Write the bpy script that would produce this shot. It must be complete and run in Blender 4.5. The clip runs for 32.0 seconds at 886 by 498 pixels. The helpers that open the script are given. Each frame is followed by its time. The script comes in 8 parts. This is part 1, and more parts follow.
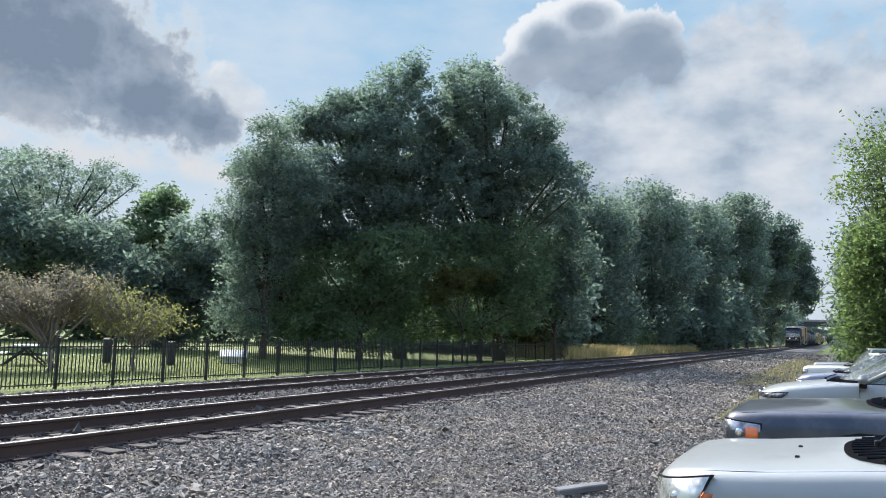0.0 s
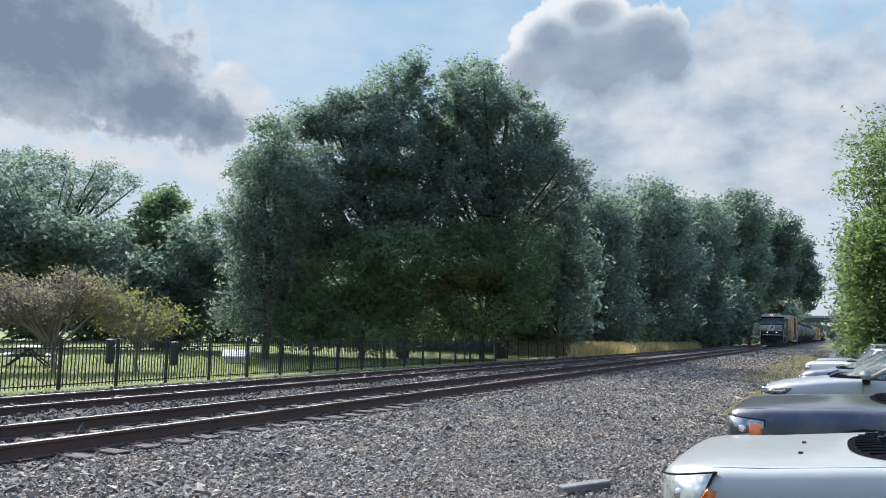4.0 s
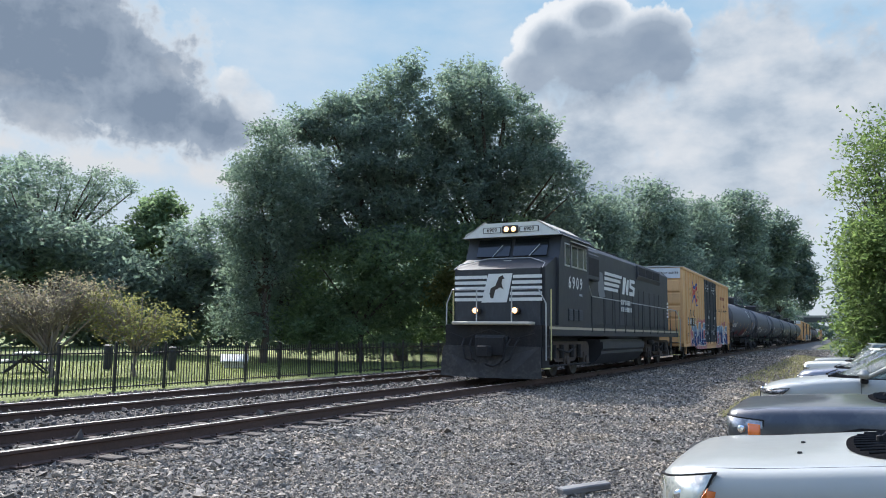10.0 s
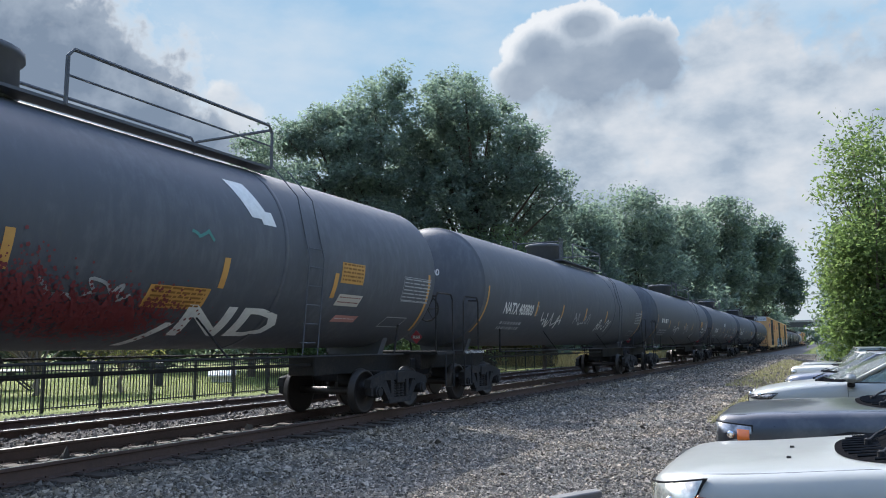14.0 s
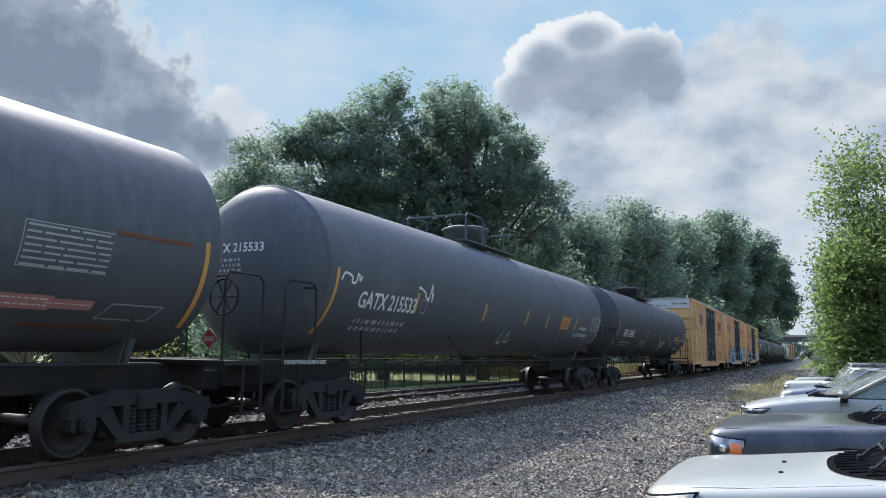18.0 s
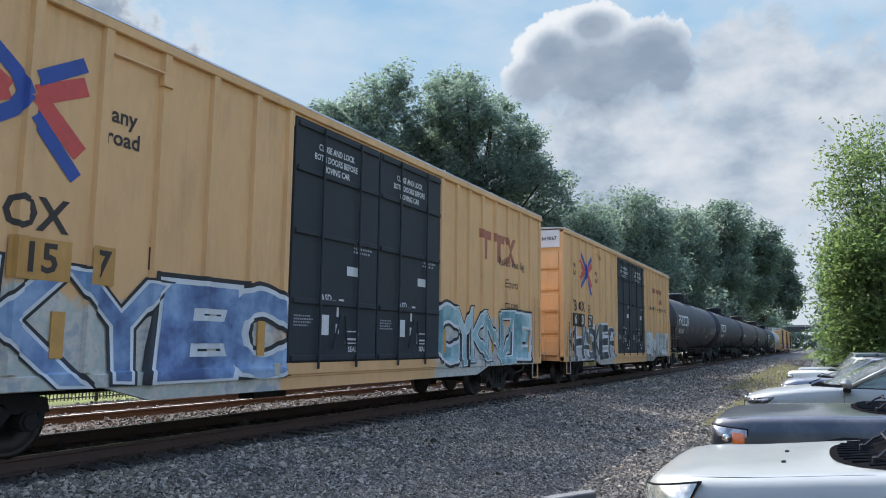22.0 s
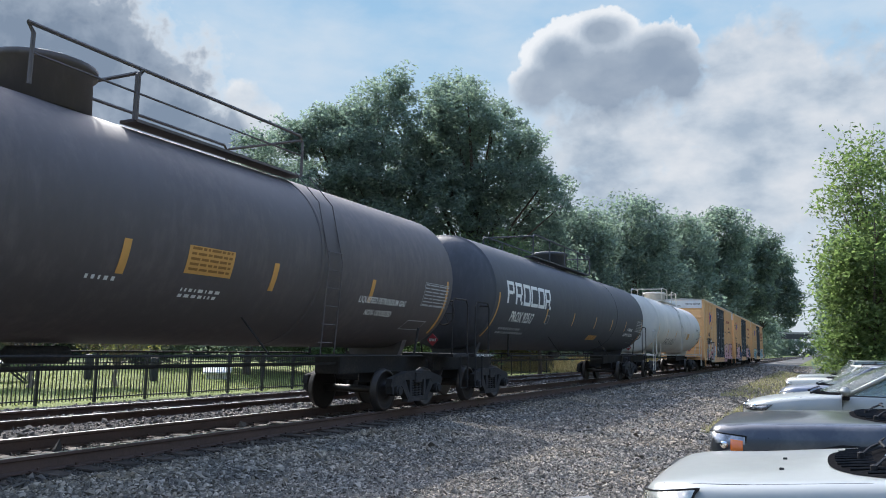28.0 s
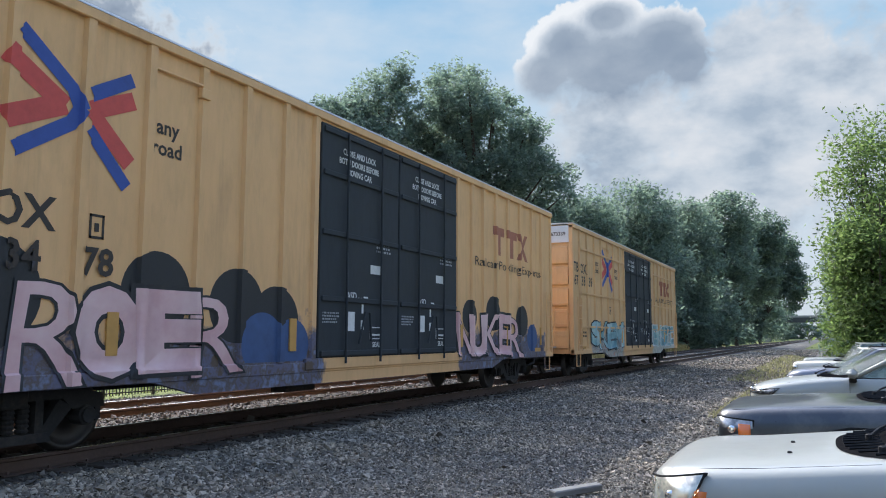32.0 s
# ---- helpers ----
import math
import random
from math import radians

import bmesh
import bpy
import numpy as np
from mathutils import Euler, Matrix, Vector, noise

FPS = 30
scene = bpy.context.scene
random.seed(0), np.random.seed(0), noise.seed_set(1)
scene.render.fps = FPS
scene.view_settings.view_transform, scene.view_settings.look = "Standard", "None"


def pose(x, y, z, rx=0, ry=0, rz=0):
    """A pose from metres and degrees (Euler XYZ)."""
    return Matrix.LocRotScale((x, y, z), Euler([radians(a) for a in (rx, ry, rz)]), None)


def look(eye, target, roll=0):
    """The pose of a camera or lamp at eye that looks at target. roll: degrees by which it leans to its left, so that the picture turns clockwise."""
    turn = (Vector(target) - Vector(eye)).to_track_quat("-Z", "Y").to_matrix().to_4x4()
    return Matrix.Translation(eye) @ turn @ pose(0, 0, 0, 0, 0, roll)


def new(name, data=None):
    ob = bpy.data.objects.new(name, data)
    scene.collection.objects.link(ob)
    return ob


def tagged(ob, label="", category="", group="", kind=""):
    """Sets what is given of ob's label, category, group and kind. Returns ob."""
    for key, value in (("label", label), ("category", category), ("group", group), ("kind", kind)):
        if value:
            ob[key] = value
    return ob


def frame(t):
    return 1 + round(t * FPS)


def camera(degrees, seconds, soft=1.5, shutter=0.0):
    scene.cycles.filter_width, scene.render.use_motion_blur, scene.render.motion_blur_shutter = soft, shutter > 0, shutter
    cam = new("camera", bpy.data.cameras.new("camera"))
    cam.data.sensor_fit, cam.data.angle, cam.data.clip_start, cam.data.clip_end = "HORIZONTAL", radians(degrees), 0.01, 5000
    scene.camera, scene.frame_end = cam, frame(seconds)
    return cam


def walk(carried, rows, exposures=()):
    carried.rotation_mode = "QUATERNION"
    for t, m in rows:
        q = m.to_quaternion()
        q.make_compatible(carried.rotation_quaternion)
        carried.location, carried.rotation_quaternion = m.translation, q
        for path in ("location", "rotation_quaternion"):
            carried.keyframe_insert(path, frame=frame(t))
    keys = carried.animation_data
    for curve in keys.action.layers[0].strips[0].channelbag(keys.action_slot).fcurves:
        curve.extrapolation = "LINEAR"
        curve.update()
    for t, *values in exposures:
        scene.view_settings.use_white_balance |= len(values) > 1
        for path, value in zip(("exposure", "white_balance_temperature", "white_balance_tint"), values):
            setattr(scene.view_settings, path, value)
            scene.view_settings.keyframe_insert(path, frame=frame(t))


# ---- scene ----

# The camera stands beside the parked cars and sways in the hand: seconds, turn to the left of the track's line, tilt up, roll.
EYE = (0.0, 0.0, 1.628)
SWAY = [
    (0, 27.28, 6.17, 1.56), (0.5, 27.28, 6.21, 1.54), (1, 27.28, 6.24, 1.48), (1.5, 27.26, 6.27, 1.41), (2, 27.28, 6.30, 1.37),
    (2.5, 27.29, 6.29, 1.31), (3, 27.30, 6.25, 1.28), (3.5, 27.34, 6.16, 1.24), (5.5, 27.64, 5.88, 0.97), (6, 27.64, 5.90, 0.92),
    (6.5, 27.66, 5.90, 0.86), (7, 27.67, 5.90, 0.80), (7.5, 27.64, 5.91, 0.84), (8, 27.61, 5.94, 0.86), (8.5, 27.56, 5.98, 0.88),
    (9, 27.49, 6.05, 0.86), (9.5, 27.40, 6.15, 0.80), (10, 27.24, 6.27, 0.70), (10.5, 27.00, 6.43, 0.62), (11, 26.74, 6.58, 0.45),
    (11.5, 26.47, 6.67, 0.38), (12, 26.31, 6.80, 0.23), (12.5, 26.33, 6.93, -0.06), (13, 26.32, 6.99, -0.05), (13.5, 26.36, 7.03, -0.16),
    (14, 26.30, 7.05, -0.23), (14.5, 26.25, 7.03, -0.20), (16.5, 26.14, 7.48, 0.41), (17, 26.06, 7.56, 0.64), (17.5, 26.01, 7.63, 0.77),
    (18, 26.00, 7.67, 0.82), (18.5, 25.95, 7.73, 0.97), (19, 25.92, 7.76, 0.96), (19.5, 25.91, 7.73, 0.97), (20, 25.92, 7.57, 1.02),
    (20.5, 25.99, 7.37, 0.94), (21, 26.08, 7.15, 0.88), (21.5, 26.18, 7.03, 0.82), (22, 26.22, 6.94, 0.78), (22.5, 26.27, 6.94, 0.80),
    (23, 26.33, 7.01, 0.73), (23.5, 26.35, 7.12, 1.01), (24, 26.32, 7.24, 1.18), (24.5, 26.32, 7.34, 1.30), (25, 26.27, 7.39, 1.32),
    (25.5, 26.23, 7.36, 1.32), (27.5, 26.20, 7.26, 1.26), (28, 26.19, 7.25, 1.27), (28.5, 26.14, 7.26, 1.22), (29, 26.15, 7.29, 1.17),
    (29.5, 26.17, 7.28, 1.06), (30, 26.18, 7.28, 1.08), (30.5, 26.19, 7.19, 0.93), (31, 26.19, 6.98, 0.74), (31.5, 26.21, 6.73, 0.49),
    (32, 26.49, 6.53, 0.15),
]


def aim(turn, tilt, roll):
    return Matrix.Translation(EYE) @ pose(0, 0, 0, 0, 0, turn) @ pose(0, 0, 0, 90 + tilt) @ pose(0, 0, 0, 0, 0, roll)


cam = camera(60.08, 32.0, soft=1.0)
walk(cam, [(t, aim(a, b, c)) for t, a, b, c in SWAY], exposures=[(0, 0.66, 6100, 10), (32, 0.66, 6100, 10)])

# ---- light: a hazy late-morning sun ahead to the left, over the trees ----
SUN_ELEV, SUN_TURN = 42.0, 53.0      # degrees up; degrees to the left of the track's line
world = bpy.data.worlds.new("world")
scene.world = world
world.use_nodes = True
wn, wl = world.node_tree.nodes, world.node_tree.links
sky = wn.new("ShaderNodeTexSky")
sky.sky_type, sky.sun_disc = "NISHITA", False
sky.sun_elevation, sky.sun_rotation = radians(SUN_ELEV), radians(-SUN_TURN)
sky.air_density, sky.dust_density = 1.0, 2.0
wn["Background"].inputs[1].default_value = 0.36
wl.new(sky.outputs[0], wn["Background"].inputs[0])
sun = new("sun", bpy.data.lights.new("sun", "SUN"))
sun.data.energy, sun.data.angle, sun.data.color = 3.7, radians(0.6), (1.0, 0.95, 0.86)
sun.matrix_world = look((-60 * math.sin(radians(SUN_TURN)), 60 * math.cos(radians(SUN_TURN)), 60 * math.tan(radians(SUN_ELEV))), (0, 0, 0))

# ---- materials ----


class Mat:
    """A node material in the making."""

    def __init__(self, name):
        self.m = bpy.data.materials.new(name)
        self.m.use_nodes = True
        self.n, self.l = self.m.node_tree.nodes, self.m.node_tree.links
        self.b = self.n["Principled BSDF"]
        self.c = self.n.new("ShaderNodeTexCoord").outputs["Object"]

    def noise(self, scale, detail=4.0, rough=0.6, stretch=None, vec=None):
        t = self.n.new("ShaderNodeTexNoise")
        t.inputs["Scale"].default_value, t.inputs["Detail"].default_value, t.inputs["Roughness"].default_value = scale, detail, rough
        v = vec or self.c
        if stretch:
            s = self.n.new("ShaderNodeMapping")
            s.inputs["Scale"].default_value = stretch
            self.l.new(v, s.inputs[0])
            v = s.outputs[0]
        self.l.new(v, t.inputs["Vector"])
        return t.outputs["Fac"]

    def ramp(self, fac, *stops):
        r = self.n.new("ShaderNodeValToRGB")
        e = r.color_ramp.elements
        while len(e) < len(stops):
            e.new(0.5)
        for k, (p, col) in zip(e, stops):
            k.position, k.color = p, (*col, 1) if len(col) == 3 else col
        self.l.new(fac, r.inputs[0])
        return r.outputs[0]

    def math(self, op, a, b=None, c=None, clamp=False):
        k = self.n.new("ShaderNodeMath")
        k.operation, k.use_clamp = op, clamp
        for i, v in enumerate((a, b, c)):
            if v is not None:
                if isinstance(v, (int, float)):
                    k.inputs[i].default_value = v
                else:
                    self.l.new(v, k.inputs[i])
        return k.outputs[0]

    def mix(self, fac, a, b, how="MIX"):
        k = self.n.new("ShaderNodeMixRGB")
        k.blend_type = how
        for i, v in enumerate((fac, a, b)):
            if isinstance(v, (int, float)):
                k.inputs[i].default_value = v
            elif isinstance(v, tuple):
                k.inputs[i].default_value = (*v, 1)
            else:
                self.l.new(v, k.inputs[i])
        return k.outputs[0]

    def bump(self, height, strength=0.3, dist=0.01):
        k = self.n.new("ShaderNodeBump")
        k.inputs["Strength"].default_value, k.inputs["Distance"].default_value = strength, dist
        self.l.new(height, k.inputs["Height"])
        self.l.new(k.outputs[0], self.b.inputs["Normal"])

    def put(self, name, v):
        if isinstance(v, (int, float)):
            self.b.inputs[name].default_value = v
        elif isinstance(v, tuple):
            self.b.inputs[name].default_value = (*v, 1)
        else:
            self.l.new(v, self.b.inputs[name])
        return self


def surface(name, col, rough=0.6, metal=0.0, vary=0.25, fine=30.0, coarse=1.5, bump=0.15, stretch=None, tone=None, coat=0.0, spread=0.0):
    """Paint, metal, wood or stone: a colour that varies at two scales, with fine relief."""
    k = Mat(name)
    a, b = k.noise(fine, 5, 0.65, stretch), k.noise(coarse, 4, 0.6)
    dark = tuple(v * (1 - vary) for v in col)
    light = tuple(min(1, v * (1 + vary * 0.7)) for v in (tone or col))
    base = k.ramp(k.math("MULTIPLY_ADD", a, 0.45, k.math("MULTIPLY", b, 0.55)), (0.3, dark), (0.5, col), (0.72, light))
    if spread:
        o = k.n.new("ShaderNodeObjectInfo").outputs["Random"]
        base = k.mix(1.0, base, k.ramp(o, (0, (1 - spread,) * 3), (1, (1 + spread,) * 3)), "MULTIPLY")
    k.put("Base Color", base).put("Metallic", metal)
    k.put("Roughness", k.math("MULTIPLY_ADD", b, 0.3, max(0.02, rough - 0.15)))
    if coat:
        k.put("Coat Weight", coat).put("Coat Roughness", 0.05)
    if bump:
        k.bump(a, bump, 0.01)
    return k.m


def leafy(name, dark, light, gloss=0.55):
    """Leaves: each its own shade, some light coming through."""
    k = Mat(name)
    isl = k.n.new("ShaderNodeNewGeometry").outputs["Random Per Island"]
    big = k.noise(0.35, 3)
    col = k.ramp(k.math("MULTIPLY_ADD", isl, 0.6, k.math("MULTIPLY", big, 0.4)), (0.15, dark), (0.55, tuple((a + b) / 2 for a, b in zip(dark, light))), (0.9, light))
    k.put("Base Color", col).put("Roughness", gloss).put("Specular IOR Level", 0.18)
    tr = k.n.new("ShaderNodeBsdfTranslucent")
    k.l.new(k.mix(1.0, col, (1.25, 1.40, 1.08), "MULTIPLY"), tr.inputs[0])
    mx = k.n.new("ShaderNodeMixShader")
    mx.inputs[0].default_value = 0.66
    k.l.new(k.b.outputs[0], mx.inputs[1])
    k.l.new(tr.outputs[0], mx.inputs[2])
    k.l.new(mx.outputs[0], k.n["Material Output"].inputs[0])
    return k.m


UNDER_IRON = surface("grimy_iron", (0.019, 0.018, 0.018), 0.95, vary=0.4, fine=18, bump=0.2, tone=(0.042, 0.034, 0.029))
YELLOW_PAINT = surface("yellow_paint", (0.50, 0.26, 0.065), 0.6, vary=0.22, fine=9, coarse=0.7, bump=0.05, stretch=(1, 1, 0.25), tone=(0.55, 0.33, 0.12))
WHITE_PAINT = surface("white_paint", (0.72, 0.72, 0.70), 0.5, vary=0.15, bump=0.03)
RAIL_SIDE = surface("rusty_rail", (0.080, 0.048, 0.036), 0.8, vary=0.4, fine=25, bump=0.3)
RAIL_TOP = surface("polished_rail_head", (0.55, 0.54, 0.52), 0.28, metal=1.0, vary=0.15, fine=40, bump=0.03, stretch=(1, 0.05, 1))
TIE_WOOD = surface("creosoted_tie", (0.048, 0.036, 0.028), 0.85, vary=0.45, fine=22, bump=0.5, stretch=(0.15, 1, 1), spread=0.3)
GLASS_DARK = surface("tinted_glass", (0.012, 0.015, 0.018), 0.06, vary=0.1, bump=0.0)
BARK = surface("bark", (0.075, 0.058, 0.045), 0.9, vary=0.45, fine=16, bump=0.8, stretch=(1, 1, 0.25))
LEAF_DARK = leafy("dark_green_leaves", (0.105, 0.133, 0.124), (0.235, 0.28, 0.255))

# ---- shared building tools ----


def mesh_ob(name, bm, material, parent=None, smooth=False):
    me = bpy.data.meshes.new(name)
    if smooth:
        for f in bm.faces:
            f.smooth = True
    bm.to_mesh(me)
    bm.free()
    ms = material if isinstance(material, (list, tuple)) else [material]
    for m in ms:
        me.materials.append(m)
    ob = new(name, me)
    if parent:
        ob.parent = parent
    return ob


def part(name, bm, material, parent, label="", smooth=False):
    return tagged(mesh_ob(name, bm, material, parent, smooth), label)


def thing(name, label, category, at=None, group="", kind=""):
    ob = new(name)
    if at is not None:
        ob.matrix_basis = at
    return tagged(ob, label, category, group, kind)


def box(bm, x0, x1, y0, y1, z0, z1, bevel=0.0, mi=0):
    g = bmesh.ops.create_cube(bm, size=1.0, matrix=Matrix.LocRotScale(((x0 + x1) / 2, (y0 + y1) / 2, (z0 + z1) / 2), None, (abs(x1 - x0), abs(y1 - y0), abs(z1 - z0))))
    vs = g["verts"]
    fs = {f for v in vs for f in v.link_faces}
    for f in fs:
        f.material_index = mi
    if bevel:
        es = {e for v in vs for e in v.link_edges}
        r = bmesh.ops.bevel(bm, geom=list(es), offset=bevel, segments=1, affect="EDGES")
        for f in r["faces"]:
            f.material_index = mi
    return bm


def boxes(*rows, bevel=0.0):
    bm = bmesh.new()
    for r in rows:
        box(bm, *r, bevel=bevel)
    return bm


def tube(bm, pts, r, seg=6, r2=None, cap=True):
    """A round bar along points; r2: radius at its end."""
    pts = [Vector(p) for p in pts]
    rings = []
    side = None
    for i, p in enumerate(pts):
        d = (pts[min(i + 1, len(pts) - 1)] - pts[max(i - 1, 0)]).normalized()
        if side is None or abs(side.dot(d)) > 0.95:
            side = d.orthogonal().normalized()
        side = (side - d * side.dot(d)).normalized()
        up = d.cross(side)
        rr = r if r2 is None else r + (r2 - r) * i / (len(pts) - 1)
        rings.append([bm.verts.new(p + rr * (math.cos(2 * math.pi * k / seg) * side + math.sin(2 * math.pi * k / seg) * up)) for k in range(seg)])
    for a, b in zip(rings, rings[1:]):
        for k in range(seg):
            bm.faces.new((a[k], a[(k + 1) % seg], b[(k + 1) % seg], b[k]))
    if cap:
        bm.faces.new(rings[0][::-1])
        bm.faces.new(rings[-1])
    return bm


def tubes(rows, r, seg=6):
    bm = bmesh.new()
    for pts in rows:
        tube(bm, pts, r, seg)
    return bm


def lathe(bm, prof, axis="Y", at=(0, 0, 0), seg=32, mi=0):
    """A turned body: prof rows of (along the axis, radius)."""
    at = Vector(at)
    rings = []
    for a, r in prof:
        ring = []
        for k in range(seg):
            c, s = math.cos(2 * math.pi * k / seg) * r, math.sin(2 * math.pi * k / seg) * r
            v = {"Y": (c, a, s), "X": (a, c, s), "Z": (c, s, a)}[axis]
            ring.append(bm.verts.new(at + Vector(v)))
        rings.append(ring)
    for a, b in zip(rings, rings[1:]):
        for k in range(seg):
            f = bm.faces.new((a[k], b[k], b[(k + 1) % seg], a[(k + 1) % seg]))
            f.material_index = mi
    bm.faces.new(rings[0]).material_index = mi
    bm.faces.new(rings[-1][::-1]).material_index = mi
    bmesh.ops.recalc_face_normals(bm, faces=bm.faces[:])
    return bm


def prism(bm, outline, lo, hi, axis="X", mi=0):
    """A flat outline drawn out along an axis. Outline points are (y, z) for X, (x, z) for Y, (x, y) for Z."""
    def at(p, w):
        return {"X": (w, p[0], p[1]), "Y": (p[0], w, p[1]), "Z": (p[0], p[1], w)}[axis]
    a = [bm.verts.new(at(p, lo)) for p in outline]
    b = [bm.verts.new(at(p, hi)) for p in outline]
    n = len(a)
    fs = [bm.faces.new(a), bm.faces.new(b[::-1])] + [bm.faces.new((a[i], b[i], b[(i + 1) % n], a[(i + 1) % n])) for i in range(n)]
    for f in fs:
        f.material_index = mi
    bmesh.ops.recalc_face_normals(bm, faces=fs)
    return bm


def raw(name, verts, faces, material, parent=None, smooth=False):
    """One mesh from arrays: verts (n,3), faces (m,k)."""
    me = bpy.data.meshes.new(name)
    verts, faces = np.asarray(verts, "f"), np.asarray(faces, "i")
    me.vertices.add(len(verts))
    me.vertices.foreach_set("co", verts.ravel())
    k = faces.shape[1]
    me.loops.add(faces.size)
    me.loops.foreach_set("vertex_index", faces.ravel())
    me.polygons.add(len(faces))
    me.polygons.foreach_set("loop_start", np.arange(0, faces.size, k, dtype="i"))
    me.polygons.foreach_set("use_smooth", np.full(len(faces), smooth))
    me.update(calc_edges=True)
    me.materials.append(material)
    ob = new(name, me)
    if parent:
        ob.parent = parent
    return ob


def lettering(text, size, material, parent, m, name="lettering", label="", squash=1.0, bold=0.022):
    """Words in the built-in font, as a thin mesh; m: pose of the text's middle, x along the line, z out of the surface."""
    cu = bpy.data.curves.new("words", "FONT")
    cu.body, cu.size, cu.align_x, cu.align_y, cu.resolution_u = text, size, "CENTER", "CENTER", 2
    cu.offset = size * bold
    tmp = bpy.data.objects.new("words", cu)
    me = bpy.data.meshes.new_from_object(tmp)
    bpy.data.objects.remove(tmp)
    me.transform(Matrix.Diagonal((squash, 1, 1, 1)))
    me.materials.append(material)
    ob = new(name, me)
    ob.parent = parent
    ob.matrix_basis = m
    return tagged(ob, label)

# ---- setting ----
RAIL_Z = 0.30                       # top of the rails
NEAR_X, FAR_X = -8.83, -12.92       # middle lines of the two tracks
GAUGE = 0.7525                      # middle of the track to the middle of a rail head

gk = Mat("yard_ground")
ga, gb = gk.noise(38, 6, 0.7), gk.noise(0.5, 4)
gk.put("Base Color", gk.ramp(gk.math("MULTIPLY_ADD", ga, 0.6, gk.math("MULTIPLY", gb, 0.4)), (0.3, (0.055, 0.051, 0.046)), (0.55, (0.140, 0.131, 0.117)), (0.75, (0.28, 0.264, 0.236)))).put("Roughness", 0.95)
gs = gk.n.new("ShaderNodeSeparateXYZ")
gk.l.new(gk.c, gs.inputs[0])
# Dark brown mixed in from beside the near track outwards, with a ragged edge.
track_brown = gk.math("SUBTRACT", gk.math("MULTIPLY_ADD", gb, 1.6, gk.math("MULTIPLY", gs.outputs[0], -1.0)), 8.3, clamp=True)
gk.put("Base Color", gk.mix(gk.math("MULTIPLY", track_brown, 0.85), gk.b.inputs["Base Color"].links[0].from_socket, (0.055, 0.046, 0.038)))
gk.bump(ga, 1.0, 0.05)
GROUND = gk.m
lk = Mat("park_lawn")
la, lb = lk.noise(30, 6, 0.7), lk.noise(0.25, 4)
lk.put("Base Color", lk.ramp(lk.math("MULTIPLY_ADD", la, 0.5, lk.math("MULTIPLY", lb, 0.5)), (0.3, (0.075, 0.095, 0.020)), (0.55, (0.150, 0.180, 0.034)), (0.75, (0.23, 0.25, 0.062)))).put("Roughness", 0.9)
lk.bump(la, 0.8, 0.05)
LAWN = lk.m


def ease(v):
    v = min(1.0, max(0.0, v))
    return v * v * (3 - 2 * v)


def dip(x, y):
    """How far the parking ground falls away along the row of cars."""
    return 0.3 * ease((y - 8) / 17) * (1 - ease((y - 60) / 40)) * ease((x + 2.8) / 1.9) * (1 - ease((x - 14) / 20))


def strip(name, x0, x1, y0, y1, nx, ny, fz, material, label, category):
    xs, ys = np.linspace(x0, x1, nx), np.linspace(y0, y1, ny)
    X, Y = np.meshgrid(xs, ys)
    Z = np.vectorize(fz)(X, Y)
    i = np.arange(nx * ny).reshape(ny, nx)
    f = np.stack([i[:-1, :-1], i[:-1, 1:], i[1:, 1:], i[1:, :-1]], -1).reshape(-1, 4)
    return tagged(raw(name, np.stack([X, Y, Z], -1).reshape(-1, 3), f, material, smooth=True), label, category, kind="structure")


def bed_z(x, y):
    """Height of the ballast bed across the two tracks, falling to the yard."""
    top, edge = RAIL_Z - 0.20, NEAR_X + 1.75
    if x > edge:
        z = max(0.0, top - (x - edge) * 0.09)
    elif x > FAR_X - 1.9:
        z = top
    else:
        z = max(-0.04, top - (FAR_X - 1.9 - x) * 0.14)
    return z - dip(x, y) + 0.025 * noise.noise((x * 1.3, y * 1.3, 0)) + 0.02 * noise.noise((x * 0.3, y * 0.3, 4))


gx = np.concatenate([np.linspace(-1500, -60, 12), [-30, -17, -3], np.linspace(-2.8, -0.9, 7), np.linspace(1, 34, 12), np.linspace(80, 1500, 12)])
gy = np.concatenate([np.linspace(-1500, -20, 12), np.linspace(5, 102, 26), np.linspace(150, 1500, 14)])
X, Y = np.meshgrid(gx, gy)
Z = -0.05 - np.vectorize(dip)(X, Y)
i = np.arange(X.size).reshape(X.shape)
ground = tagged(raw("ground", np.stack([X, Y, Z], -1).reshape(-1, 3), np.stack([i[:-1, :-1], i[:-1, 1:], i[1:, 1:], i[1:, :-1]], -1).reshape(-1, 4), LAWN, smooth=True), "grassy ground reaching the horizon", "ground", kind="structure")
yard = strip("gravel_yard", -16.9, 12.0, -12.0, 120.0, 90, 330, bed_z, GROUND, "grey crushed-stone yard and railway ballast", "gravel")
strip("gravel_yard_far", -16.9, -3.0, 120.0, 900.0, 12, 60, bed_z, GROUND, "grey railway ballast in the distance", "gravel")

